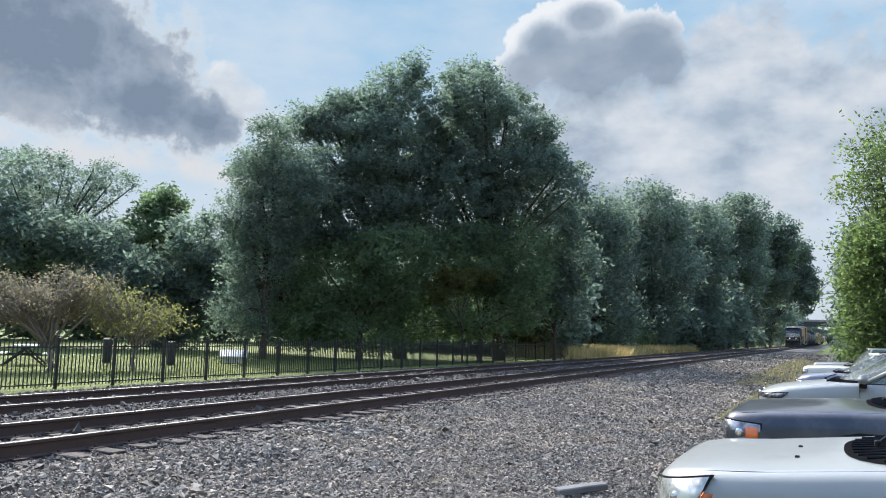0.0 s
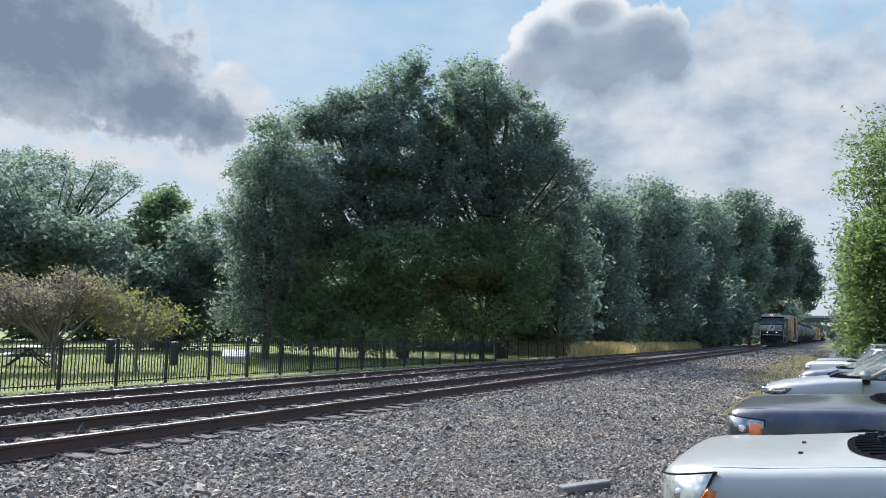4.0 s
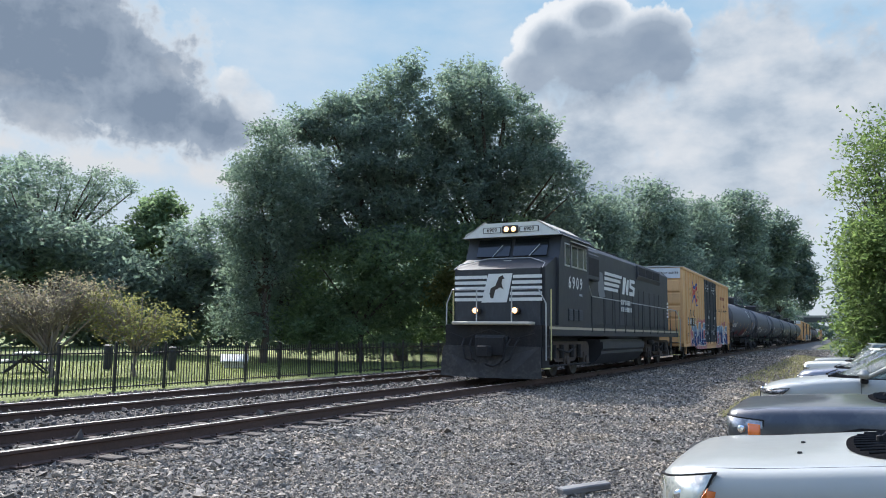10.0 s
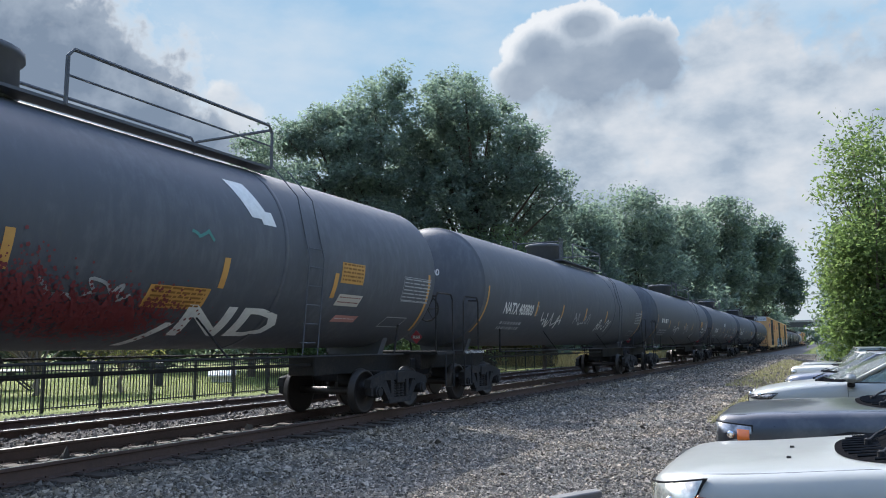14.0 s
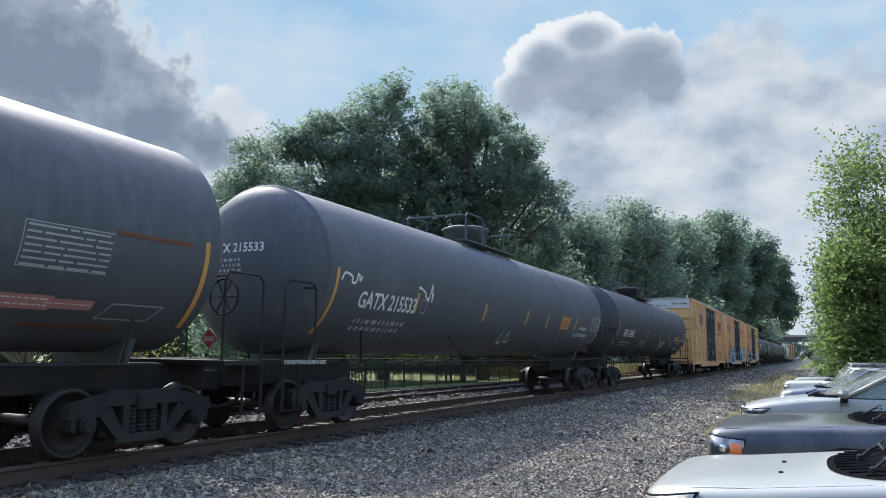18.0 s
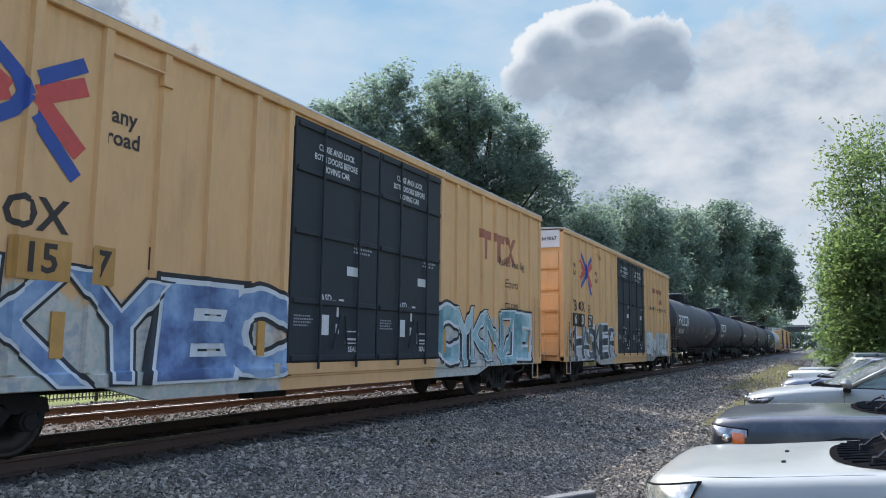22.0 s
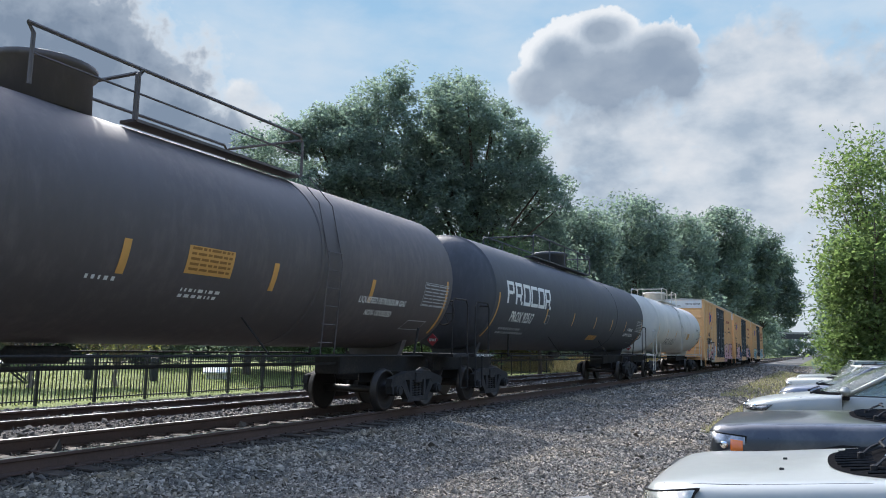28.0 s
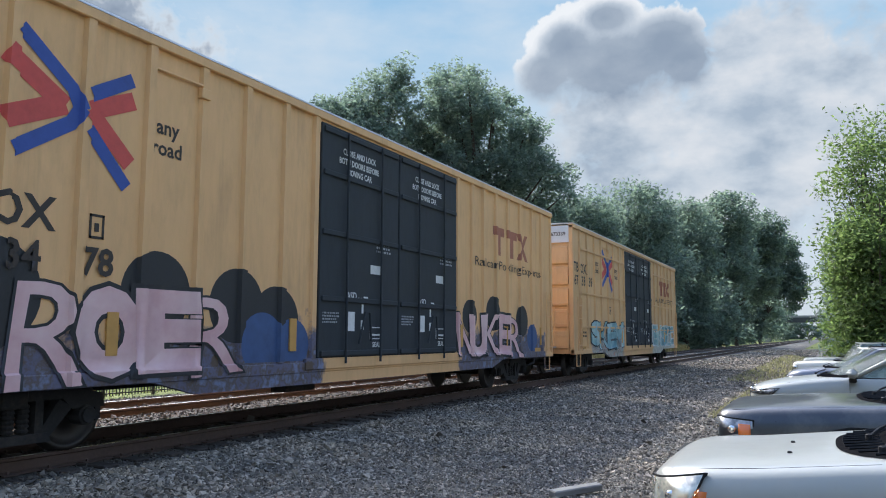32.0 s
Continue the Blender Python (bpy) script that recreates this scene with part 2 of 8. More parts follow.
# rails
RAIL_PROF = [(-0.075, -0.185), (0.075, -0.185), (0.075, -0.172), (0.012, -0.155), (0.010, -0.05), (0.036, -0.036), (0.036, -0.008), (0.028, 0.0), (-0.028, 0.0), (-0.036, -0.008), (-0.036, -0.036), (-0.010, -0.05), (-0.012, -0.155), (-0.075, -0.172)]
for tx, dz, word in ((NEAR_X, 0.0, "near"), (FAR_X, -0.06, "far")):
    for s in (-1, 1):
        bm = bmesh.new()
        prism(bm, [(tx + s * GAUGE + a, RAIL_Z + dz + b) for a, b in RAIL_PROF], -60, 900, "Y")
        for f in bm.faces:
            if f.normal.z > 0.9 and f.calc_center_median().z > RAIL_Z + dz - 0.003:
                f.material_index = 1
        tagged(mesh_ob("rail", bm, [RAIL_SIDE, RAIL_TOP]), "rusty steel rail with a polished head", "rail", "rails of the two tracks", "structure")

# ---- sky: broken cloud drifting slowly to the right, on a far zone that turns ----
sk = Mat("broken_clouds")
sp = sk.n.new("ShaderNodeSeparateXYZ")
sk.l.new(sk.c, sp.inputs[0])
sx, sy, sz = sp.outputs
flat = sk.math("SQRT", sk.math("ADD", sk.math("MULTIPLY", sx, sx), sk.math("MULTIPLY", sy, sy)))
turn = sk.math("MULTIPLY", sk.math("ARCTAN2", sk.math("MULTIPLY", sx, -1), sy), 57.2958)
rise = sk.math("MULTIPLY", sk.math("ARCTAN2", sz, flat), 57.2958)
cv = sk.n.new("ShaderNodeCombineXYZ")
for i, v in enumerate((turn, rise)):
    sk.l.new(v, cv.inputs[i])
bumpy = sk.n.new("ShaderNodeTexVoronoi")
bumpy.feature, bumpy.inputs["Scale"].default_value, bumpy.inputs["Detail"].default_value, bumpy.inputs["Roughness"].default_value = "SMOOTH_F1", 0.55, 3.0, 0.6
warp = sk.n.new("ShaderNodeVectorMath")
wn_ = sk.n.new("ShaderNodeTexNoise")
wn_.inputs["Scale"].default_value, wn_.inputs["Detail"].default_value = 0.5, 5.0
sk.l.new(cv.outputs[0], wn_.inputs["Vector"])
warp.operation = "MULTIPLY_ADD"
warp.inputs[1].default_value = (1.6, 1.6, 0)
sk.l.new(wn_.outputs["Color"], warp.inputs[0])
sk.l.new(cv.outputs[0], warp.inputs[2])
sk.l.new(warp.outputs[0], bumpy.inputs["Vector"])
heapy = sk.math("SUBTRACT", 0.95, bumpy.outputs["Distance"])
puff = sk.math("MULTIPLY_ADD", heapy, 0.45, sk.math("MULTIPLY", sk.noise(0.38, 10, 0.62, vec=cv.outputs[0]), 0.6))
streak = sk.noise(0.22, 6, 0.55, (0.7, 1.1, 1), vec=cv.outputs[0])
wisp = sk.noise(0.16, 6, 0.55, (0.55, 1.3, 1), vec=cv.outputs[0])
broad = sk.noise(0.10, 5, 0.55, (0.8, 1.5, 1), vec=cv.outputs[0])


def bank(rows, rag):
    """The density of a bank of cloud: soft lobes (turn, rise, half width, half height), frayed by noise."""
    total = None
    for a, e, ra, re in rows:
        u = sk.math("DIVIDE", sk.math("SUBTRACT", turn, a), ra)
        v = sk.math("DIVIDE", sk.math("SUBTRACT", rise, e), re)
        d = sk.math("SUBTRACT", 1.0, sk.math("SQRT", sk.math("ADD", sk.math("MULTIPLY", u, u), sk.math("MULTIPLY", v, v))))
        total = d if total is None else sk.math("SMOOTH_MAX", total, d, 0.25)
    return sk.math("ADD", total, sk.math("MULTIPLY", sk.math("SUBTRACT", puff, 0.5), rag))


col = sk.ramp(sk.math("DIVIDE", rise, 40.0), (0.0, (0.62, 0.66, 0.68)), (0.3, (0.50, 0.62, 0.72)), (0.55, (0.36, 0.54, 0.70)), (0.85, (0.24, 0.44, 0.66)))
veil = sk.ramp(sk.math("MULTIPLY_ADD", wisp, 0.6, sk.math("MULTIPLY", broad, 0.4)), (0.40, (0, 0, 0)), (0.62, (1, 1, 1)))
col = sk.mix(sk.math("MULTIPLY", veil, 0.65), col, (0.66, 0.70, 0.73))
# the pale sheet of cloud low over the line, and all round behind
low = bank([(3, 15, 17, 8.5), (-14, 15, 20, 9), (9, 10, 15, 7), (14, 15, 10, 4.5), (4, 20, 6, 4)], 0.85)
tone = sk.math("MULTIPLY_ADD", streak, 0.6, sk.math("MULTIPLY", broad, 0.4))
sheet = sk.ramp(tone, (0.40, (0.36, 0.42, 0.49)), (0.49, (0.54, 0.58, 0.62)), (0.56, (0.66, 0.67, 0.68)), (0.66, (0.76, 0.75, 0.74)))
col = sk.mix(sk.ramp(low, (0.02, (0, 0, 0)), (0.34, (0.93,) * 3)), col, sheet)
# the grey bank to the left, lit along its ragged right edge
left = bank([(55, 18.5, 13.5, 7.5), (64, 19, 16, 8), (47.5, 15.2, 7.5, 4.2), (77, 18, 16, 9), (43.5, 14.5, 4.0, 3.0)], 0.7)
left = sk.math("ADD", left, sk.math("MULTIPLY", sk.math("SUBTRACT", streak, 0.5), 0.7))
mass = sk.ramp(left, (0.0, (0.74, 0.75, 0.75)), (0.15, (0.62, 0.645, 0.665)), (0.30, (0.33, 0.38, 0.445)), (0.62, (0.205, 0.255, 0.325)))
mass = sk.mix(sk.ramp(streak, (0.55, (0, 0, 0)), (0.72, (0.4,) * 3)), mass, (0.62, 0.62, 0.62))
col = sk.mix(sk.ramp(left, (-0.0, (0, 0, 0)), (0.22, (1, 1, 1))), col, mass)
crest = bank([(40.8, 16.2, 2.6, 1.9), (42.5, 17.8, 2.4, 1.6), (39.5, 14.6, 2.2, 1.8)], 1.0)
col = sk.mix(sk.ramp(crest, (0.05, (0, 0, 0)), (0.4, (0.85,) * 3)), col, sk.ramp(streak, (0.4, (0.58, 0.61, 0.64)), (0.6, (0.80, 0.79, 0.77))))
pale = bank([(50, 11.3, 9, 1.5), (43, 11, 4.5, 1.5), (60, 12, 8, 1.2)], 0.8)
col = sk.mix(sk.ramp(pale, (0.05, (0, 0, 0)), (0.6, (0.75,) * 3)), col, (0.72, 0.69, 0.66))
# the heap of cumulus over the far trees: crisp and bright above, melting into the sheet below
LOBES = [(14.9, 19.5, 6.6, 4.4), (18.2, 21.2, 3.6, 3.2), (11.2, 21.0, 3.6, 2.9), (15.4, 23.0, 3.6, 2.0), (20.0, 19.2, 2.8, 2.8), (9.8, 19.3, 2.5, 2.6)]
heap = bank(LOBES, 0.58)
depth = bank(LOBES, 0.30)
top = sk.math("MULTIPLY_ADD", sk.math("SUBTRACT", rise, 20.6), 0.07, sk.math("MULTIPLY", sk.math("SUBTRACT", turn, 14.0), 0.022))
hc = sk.ramp(sk.math("SUBTRACT", depth, top), (0.0, (0.82, 0.82, 0.81)), (0.10, (0.72, 0.735, 0.745)), (0.24, (0.48, 0.53, 0.585)), (0.42, (0.315, 0.37, 0.44)), (0.8, (0.27, 0.325, 0.40)))
hc = sk.mix(sk.ramp(streak, (0.45, (0, 0, 0)), (0.7, (0.4,) * 3)), hc, (0.52, 0.56, 0.60))
soft = sk.math("MULTIPLY_ADD", sk.math("MAXIMUM", sk.math("SUBTRACT", 20.3, rise), 0.0), 0.17, 0.08)
col = sk.mix(sk.math("DIVIDE", sk.math("SUBTRACT", heap, 0.02), soft, clamp=True), col, hc)
em, tr, mx = sk.n.new("ShaderNodeEmission"), sk.n.new("ShaderNodeBsdfTransparent"), sk.n.new("ShaderNodeMixShader")
sk.l.new(col, em.inputs[0])
em.inputs[1].default_value = 0.69
sk.l.new(sk.ramp(sk.math("DIVIDE", rise, 40.0), (0.72, (0, 0, 0)), (0.93, (1, 1, 1))), mx.inputs[0])
sk.l.new(em.outputs[0], mx.inputs[1])
sk.l.new(tr.outputs[0], mx.inputs[2])
sk.l.new(mx.outputs[0], sk.n["Material Output"].inputs[0])
na, ne, far_r = 96, 14, 1450.0
az, el = np.meshgrid(np.linspace(0, 2 * np.pi, na, endpoint=False), np.radians(np.linspace(-3, 38, ne)))
dome = np.stack([far_r * np.cos(el) * np.cos(az), far_r * np.cos(el) * np.sin(az), far_r * np.sin(el)], -1).reshape(-1, 3)
i = np.arange(na * ne).reshape(ne, na)
j = np.roll(i, -1, 1)
backdrop = tagged(raw("backdrop", dome, np.stack([i[:-1], j[:-1], j[1:], i[1:]], -1).reshape(-1, 4), sk.m, smooth=True), "broken grey and white cloud under a blue sky", "sky", kind="structure")

# ---- trees ----
LEAF_MID = leafy("mid_green_leaves", (0.095, 0.132, 0.085), (0.225, 0.28, 0.165))
LEAF_LIGHT = leafy("sunlit_poplar_leaves", (0.075, 0.11, 0.045), (0.22, 0.27, 0.11), 0.4)
LEAF_YELLOW = leafy("yellowing_leaves", (0.13, 0.125, 0.055), (0.29, 0.265, 0.12))
LEAF_RUST = leafy("thin_russet_leaves", (0.12, 0.10, 0.085), (0.29, 0.235, 0.185))
rng = np.random.default_rng(7)


def leaf_mass(blobs, n, per, size, spread=1.0, shell=0.5, flat=0.7):
    """Leaves gathered in tufts through soft lobes (x, y, z, half width, half height). Returns verts, faces and the tufts' middles."""
    b = np.array(blobs, float)
    w = b[:, 3] * b[:, 3] + b[:, 3] * b[:, 4]
    pick = rng.choice(len(b), n, p=w / w.sum())
    d = rng.normal(size=(n, 3))
    d /= np.linalg.norm(d, axis=1)[:, None]
    r = shell + (1 - shell) * rng.random(n) ** 0.6
    r *= 1 + 0.09 * rng.normal(size=n)
    rad = np.stack([b[pick, 3], b[pick, 3], b[pick, 4]], 1)
    mid = b[pick, :3] + d * rad * r[:, None]
    mid[:, 2] = np.maximum(mid[:, 2], 0.35)
    tuft = spread * (0.55 + 0.75 * rng.random(n))
    o = rng.normal(size=(n, per, 3))
    o *= (rng.random((n, per, 1)) ** 0.45) / (np.linalg.norm(o, axis=2, keepdims=True) + 1e-6)
    o[..., 2] *= flat
    p = (mid[:, None] + o * tuft[:, None, None]).reshape(-1, 3)
    m = len(p)
    a = rng.normal(size=(m, 3))
    a[:, 2] = a[:, 2] * 0.6 - 0.25
    a /= np.linalg.norm(a, axis=1)[:, None]
    c = np.cross(a, rng.normal(size=(m, 3)) + (0, 0, 0.6))
    c /= np.linalg.norm(c, axis=1)[:, None] + 1e-6
    s = size * (0.6 + 0.8 * rng.random(m))[:, None]
    v = np.stack([p - a * s, p + c * s * 0.42 - a * s * 0.1, p + a * s, p - c * s * 0.42 + a * s * 0.1], 1).reshape(-1, 3)
    return v, np.arange(4 * m).reshape(-1, 4), mid


def tree(base, blobs, n, per, size, leaves, label, trunk_r=0.3, spread=1.0, shell=0.5, limbs=14, fork=0.3, name="tree", category="tree", group="", twigs=0, flat=0.7, bark=None):
    bx, by = base
    th = thing(name, label, category, pose(bx, by, -0.05 - dip(bx, by)), group)
    loc = [(x - bx, y - by, z + 0.05, rx, rz) for x, y, z, rx, rz in blobs]
    v, f, mid = leaf_mass(loc, n, per, size, spread, shell, flat)
    raw("crown", v, f, leaves, th)
    top = max(z + rz * 0.4 for _, _, z, _, rz in loc)
    bm = bmesh.new()
    fork_z = top * fork
    lean = Vector((np.mean([b[0] for b in loc]) * 0.3, np.mean([b[1] for b in loc]) * 0.3, 0))
    pts = [Vector((0, 0, 0)) + lean * (k / 6) ** 2 + Vector((rng.normal() * 0.05, rng.normal() * 0.05, fork_z * k / 6)) for k in range(7)]
    tube(bm, [(0, 0, -0.1)] + pts, trunk_r, 8, trunk_r * 0.65)
    for k in range(limbs):
        goal = Vector(mid[rng.integers(len(mid))]) if k >= len(loc) else Vector(loc[k][:3])
        a = pts[-1 - (k % 3)]
        b = a.lerp(goal, 0.5) + Vector((rng.normal() * 0.3, rng.normal() * 0.3, 0.1 * (goal - a).length))
        r0 = trunk_r * rng.uniform(0.3, 0.55)
        tube(bm, [a, a.lerp(b, 0.6), b, b.lerp(goal, 0.6), goal], r0, 6, r0 * 0.18)
    for k in range(twigs):
        goal = Vector(mid[rng.integers(len(mid))])
        a = pts[-1].lerp(goal, 0.55)
        tube(bm, [a, a.lerp(goal, 0.5) + Vector(rng.normal(size=3) * 0.12), goal + (goal - a) * 0.12], 0.016, 3, 0.005)
    part("trunk", bm, bark or BARK, th, "bark-covered trunk with spreading limbs", smooth=True)
    return th


BROAD = "tall broad dark-green tree standing behind the fence"
tree((-23.6, 40.4), [(-23.7, 40.6, 17.6, 1.5, 1.3), (-25.4, 39.5, 15.7, 2.0, 1.5), (-27.3, 38.3, 14.8, 1.9, 1.4), (-28.9, 37.1, 14.3, 1.2, 1.1), (-24.3, 40.2, 12.7, 3.7, 2.7), (-28.0, 37.8, 11.4, 3.0, 2.7), (-21.4, 41.8, 10.3, 3.6, 3.0), (-25.6, 39.4, 8.3, 3.9, 2.6), (-29.3, 37.2, 9.0, 2.6, 2.4), (-30.3, 36.2, 11.0, 1.5, 1.5), (-29.2, 37.6, 6.2, 2.6, 2.4), (-22.9, 38.1, 7.1, 1.6, 1.1), (-24.6, 37.1, 7.1, 1.6, 1.1), (-26.2, 36.0, 7.1, 1.6, 1.1), (-27.7, 34.8, 7.1, 1.6, 1.1), (-22.9, 38.1, 9.2, 1.6, 1.1), (-24.6, 37.1, 9.2, 1.6, 1.1), (-26.2, 36.0, 9.2, 1.6, 1.1), (-27.7, 34.8, 9.2, 1.6, 1.1), (-22.9, 38.1, 11.3, 1.6, 1.1), (-24.6, 37.1, 11.3, 1.6, 1.1), (-26.2, 36.0, 11.3, 1.6, 1.1), (-22.9, 38.1, 13.2, 1.6, 1.1), (-24.6, 37.1, 13.2, 1.6, 1.1), (-23.7, 39.4, 15.3, 1.6, 1.2), (-25.4, 38.4, 15.0, 1.6, 1.2), (-27.0, 37.2, 14.0, 1.4, 1.1), (-28.3, 36.2, 13.9, 1.0, 0.9), (-26.8, 37.4, 15.2, 1.0, 0.8), (-24.0, 39.3, 17.0, 1.1, 0.9), (-29.9, 35.0, 13.0, 1.0, 0.9), (-30.8, 34.2, 10.4, 1.0, 1.0), (-22.7, 40.0, 16.6, 1.0, 0.8)], 1480, 56, 0.125, LEAF_DARK, BROAD, 0.5, 0.72, 0.42, 30, group="tall trees behind the fence")
tree((-19.4, 45.6), [(-21.5, 45.2, 18.2, 2.0, 1.5), (-19.2, 46.2, 16.7, 2.0, 1.6), (-17.6, 46.8, 14.5, 1.8, 1.8), (-15.6, 47.5, 12.1, 1.4, 1.3), (-19.8, 45.9, 12.8, 3.6, 2.8), (-17.7, 46.8, 10.2, 2.8, 2.1), (-21.5, 45.1, 14.7, 2.5, 2.1), (-22.6, 44.6, 17.8, 1.1, 1.1), (-16.6, 47.6, 8.6, 2.2, 2.2), (-18.5, 42.6, 7.3, 1.6, 1.1), (-20.4, 41.8, 7.3, 1.6, 1.1), (-22.2, 40.9, 7.3, 1.6, 1.1), (-18.5, 42.6, 9.5, 1.6, 1.1), (-20.4, 41.8, 9.5, 1.6, 1.1), (-22.2, 40.9, 9.5, 1.6, 1.1), (-18.5, 42.6, 11.7, 1.6, 1.1), (-20.4, 41.8, 11.7, 1.6, 1.1), (-22.2, 40.9, 11.7, 1.6, 1.1), (-20.4, 41.8, 13.7, 1.6, 1.1), (-22.2, 40.9, 13.7, 1.6, 1.1), (-19.8, 41.5, 15.5, 1.6, 1.2), (-21.6, 40.6, 14.8, 1.6, 1.2), (-19.1, 41.8, 17.1, 1.1, 0.9), (-17.7, 42.5, 15.6, 1.1, 0.9), (-15.9, 43.2, 14.0, 1.1, 0.9), (-14.5, 43.6, 11.9, 1.0, 0.9), (-13.7, 43.9, 10.2, 0.9, 0.8), (-20.9, 41.0, 16.8, 1.0, 0.8), (-16.3, 43.0, 11.9, 1.6, 1.3)], 1240, 56, 0.125, LEAF_DARK, BROAD, 0.45, 0.72, 0.42, 28, group="tall trees behind the fence")
tree((-27.0, 32.0), [(-27.1, 32.1, 11.9, 1.3, 1.2), (-27.8, 31.5, 10.1, 1.4, 1.4), (-28.3, 31.1, 7.7, 1.2, 1.6), (-26.2, 32.8, 9.3, 2.1, 2.4), (-27.6, 31.6, 5.2, 1.8, 2.0), (-28.0, 31.3, 2.5, 1.5, 1.5), (-27.0, 32.1, 7.4, 2.1, 2.4)], 480, 60, 0.105, LEAF_DARK, "slender green tree with drooping branches by the lawn", 0.22, 0.9, 0.3, 18)
UNDER = "dense leafy undergrowth tree in the shade of taller trees"
tree((-24.0, 36.6), [(-22.6, 37.8, 6.0, 3.4, 2.1), (-25.2, 36.1, 4.6, 2.8, 2.4), (-22.8, 37.7, 3.4, 2.4, 1.5), (-26.2, 35.4, 2.0, 2.7, 1.5), (-24.1, 36.8, 1.4, 2.7, 1.2)], 460, 60, 0.12, LEAF_MID, UNDER, 0.2, 1.0, 0.4, 16, group="undergrowth trees")
tree((-18.9, 41.8), [(-19.4, 41.7, 6.3, 2.9, 2.2), (-17.4, 42.7, 6.0, 2.6, 2.6), (-19.0, 41.9, 3.0, 2.9, 1.9), (-16.6, 43.2, 3.4, 1.7, 1.9), (-21.4, 40.7, 2.2, 2.6, 1.6)], 460, 60, 0.12, LEAF_MID, UNDER, 0.2, 1.0, 0.4, 16, group="undergrowth trees")
tree((-16.6, 48.6), [(-15.7, 48.6, 6.6, 1.9, 2.0), (-16.4, 48.4, 4.3, 2.2, 1.9), (-18.3, 48.0, 4.6, 2.4, 2.4)], 300, 60, 0.125, LEAF_DARK, UNDER, 0.16, 0.9, 0.4, 12, 0.3, group="undergrowth trees")
tree((-29.6, 36.4), [(-29.7, 36.2, 4.2, 2.2, 2.2), (-30.6, 35.4, 6.6, 1.7, 1.9), (-29.0, 37.0, 2.2, 2.3, 1.6)], 260, 60, 0.12, LEAF_DARK, UNDER, 0.18, 0.9, 0.4, 12, 0.3, group="undergrowth trees")
LINE = "tall dark tree in the row along the railway"
for base, blobs, n, s in (
    ((-22.0, 77.2), [(-21.7, 77.0, 13.2, 3.6, 3.3), (-22.7, 76.7, 8.2, 4.2, 4.8), (-20.6, 77.4, 3.7, 3.4, 3.3), (-24.5, 76.5, 12.5, 3.0, 3.2)], 520, 0.27),
    ((-18.9, 90.2), [(-19.3, 90.0, 15.9, 4.8, 3.6), (-18.6, 90.1, 10.6, 5.2, 5.2), (-19.3, 90.0, 4.4, 4.4, 3.8), (-23, 90, 12.5, 4, 4.5)], 560, 0.3),
    ((-17.6, 110.9), [(-16.7, 110.7, 16.8, 4.3, 4.1), (-17.7, 110.6, 11.0, 5.2, 6.2), (-17.6, 110.8, 4.4, 4.0, 3.5), (-21.5, 110, 13.5, 4.5, 5)], 520, 0.34),
    ((-16.2, 134.5), [(-14.2, 134.3, 21.2, 4.5, 4.7), (-15.2, 134.3, 14.6, 5.2, 6.8), (-16.6, 134.4, 5.5, 3.4, 4.2), (-19.5, 134, 17, 5, 6)], 520, 0.4),
    ((-15.8, 160.0), [(-10.6, 159.7, 21.0, 4.0, 4.5), (-11.8, 159.6, 14.5, 4.6, 6.6), (-16.3, 159.7, 5.8, 2.8, 4.4), (-14.5, 160, 18, 4.5, 5.5)], 460, 0.45),
    ((-15.5, 215.0), [(-9.3, 214.8, 21.7, 3.9, 7.0), (-6.9, 214.9, 14.6, 2.9, 5.6), (-16.4, 214, 7, 2.6, 5.0), (-13.5, 215, 17, 4.5, 7.5)], 420, 0.55),
):
    tree(base, blobs, n, 60, s * 0.75, LEAF_DARK, LINE, 0.4, 1.9, 0.45, 12, group="row of trees along the railway")
PARK = "open-crowned park tree with dark foliage on the lawn"
tree((-50.3, 36.0), [(-49.8, 36.9, 12.0, 3.0, 2.0), (-51.4, 34.7, 12.1, 2.6, 2.0), (-48.2, 39.0, 12.2, 1.8, 1.7), (-50.1, 36.5, 9.4, 3.9, 1.7)], 300, 40, 0.12, LEAF_DARK, PARK, 0.3, 0.8, 0.4, 24, 0.5, group="park trees")
tree((-44.5, 40.2), [(-44.3, 40.5, 10.3, 1.7, 1.4), (-44.7, 40.0, 8.0, 2.5, 1.9)], 200, 50, 0.18, LEAF_MID, "round-headed green park tree on the lawn", 0.25, 0.9, 0.4, 12, 0.4, group="park trees")
tree((-45.6, 32.5), [(-46.7, 30.9, 6.9, 3.9, 2.3), (-44.0, 34.7, 6.2, 3.5, 2.1), (-47.0, 30.5, 9.8, 2.0, 2.4), (-47.5, 29.0, 5.5, 3, 2.6), (-43, 35.5, 4.0, 2.6, 1.8)], 480, 45, 0.18, LEAF_DARK, PARK, 0.28, 1.1, 0.4, 14, group="park trees")
tree((-39.2, 37.4), [(-38.3, 38.1, 7.2, 2.3, 2.1), (-38.1, 38.2, 3.7, 2.2, 2.6), (-40.8, 35.4, 4.3, 2.6, 2.2), (-39.3, 37.0, 1.8, 2.6, 1.9), (-35, 39.5, 5.0, 2.6, 3.0)], 460, 45, 0.18, LEAF_DARK, PARK, 0.25, 1.1, 0.4, 14, group="park trees")
TWIG = surface("grey_twigs", (0.20, 0.165, 0.14), 0.8, vary=0.3, fine=20)
RUST = "small russet ornamental tree thinning out on the lawn"
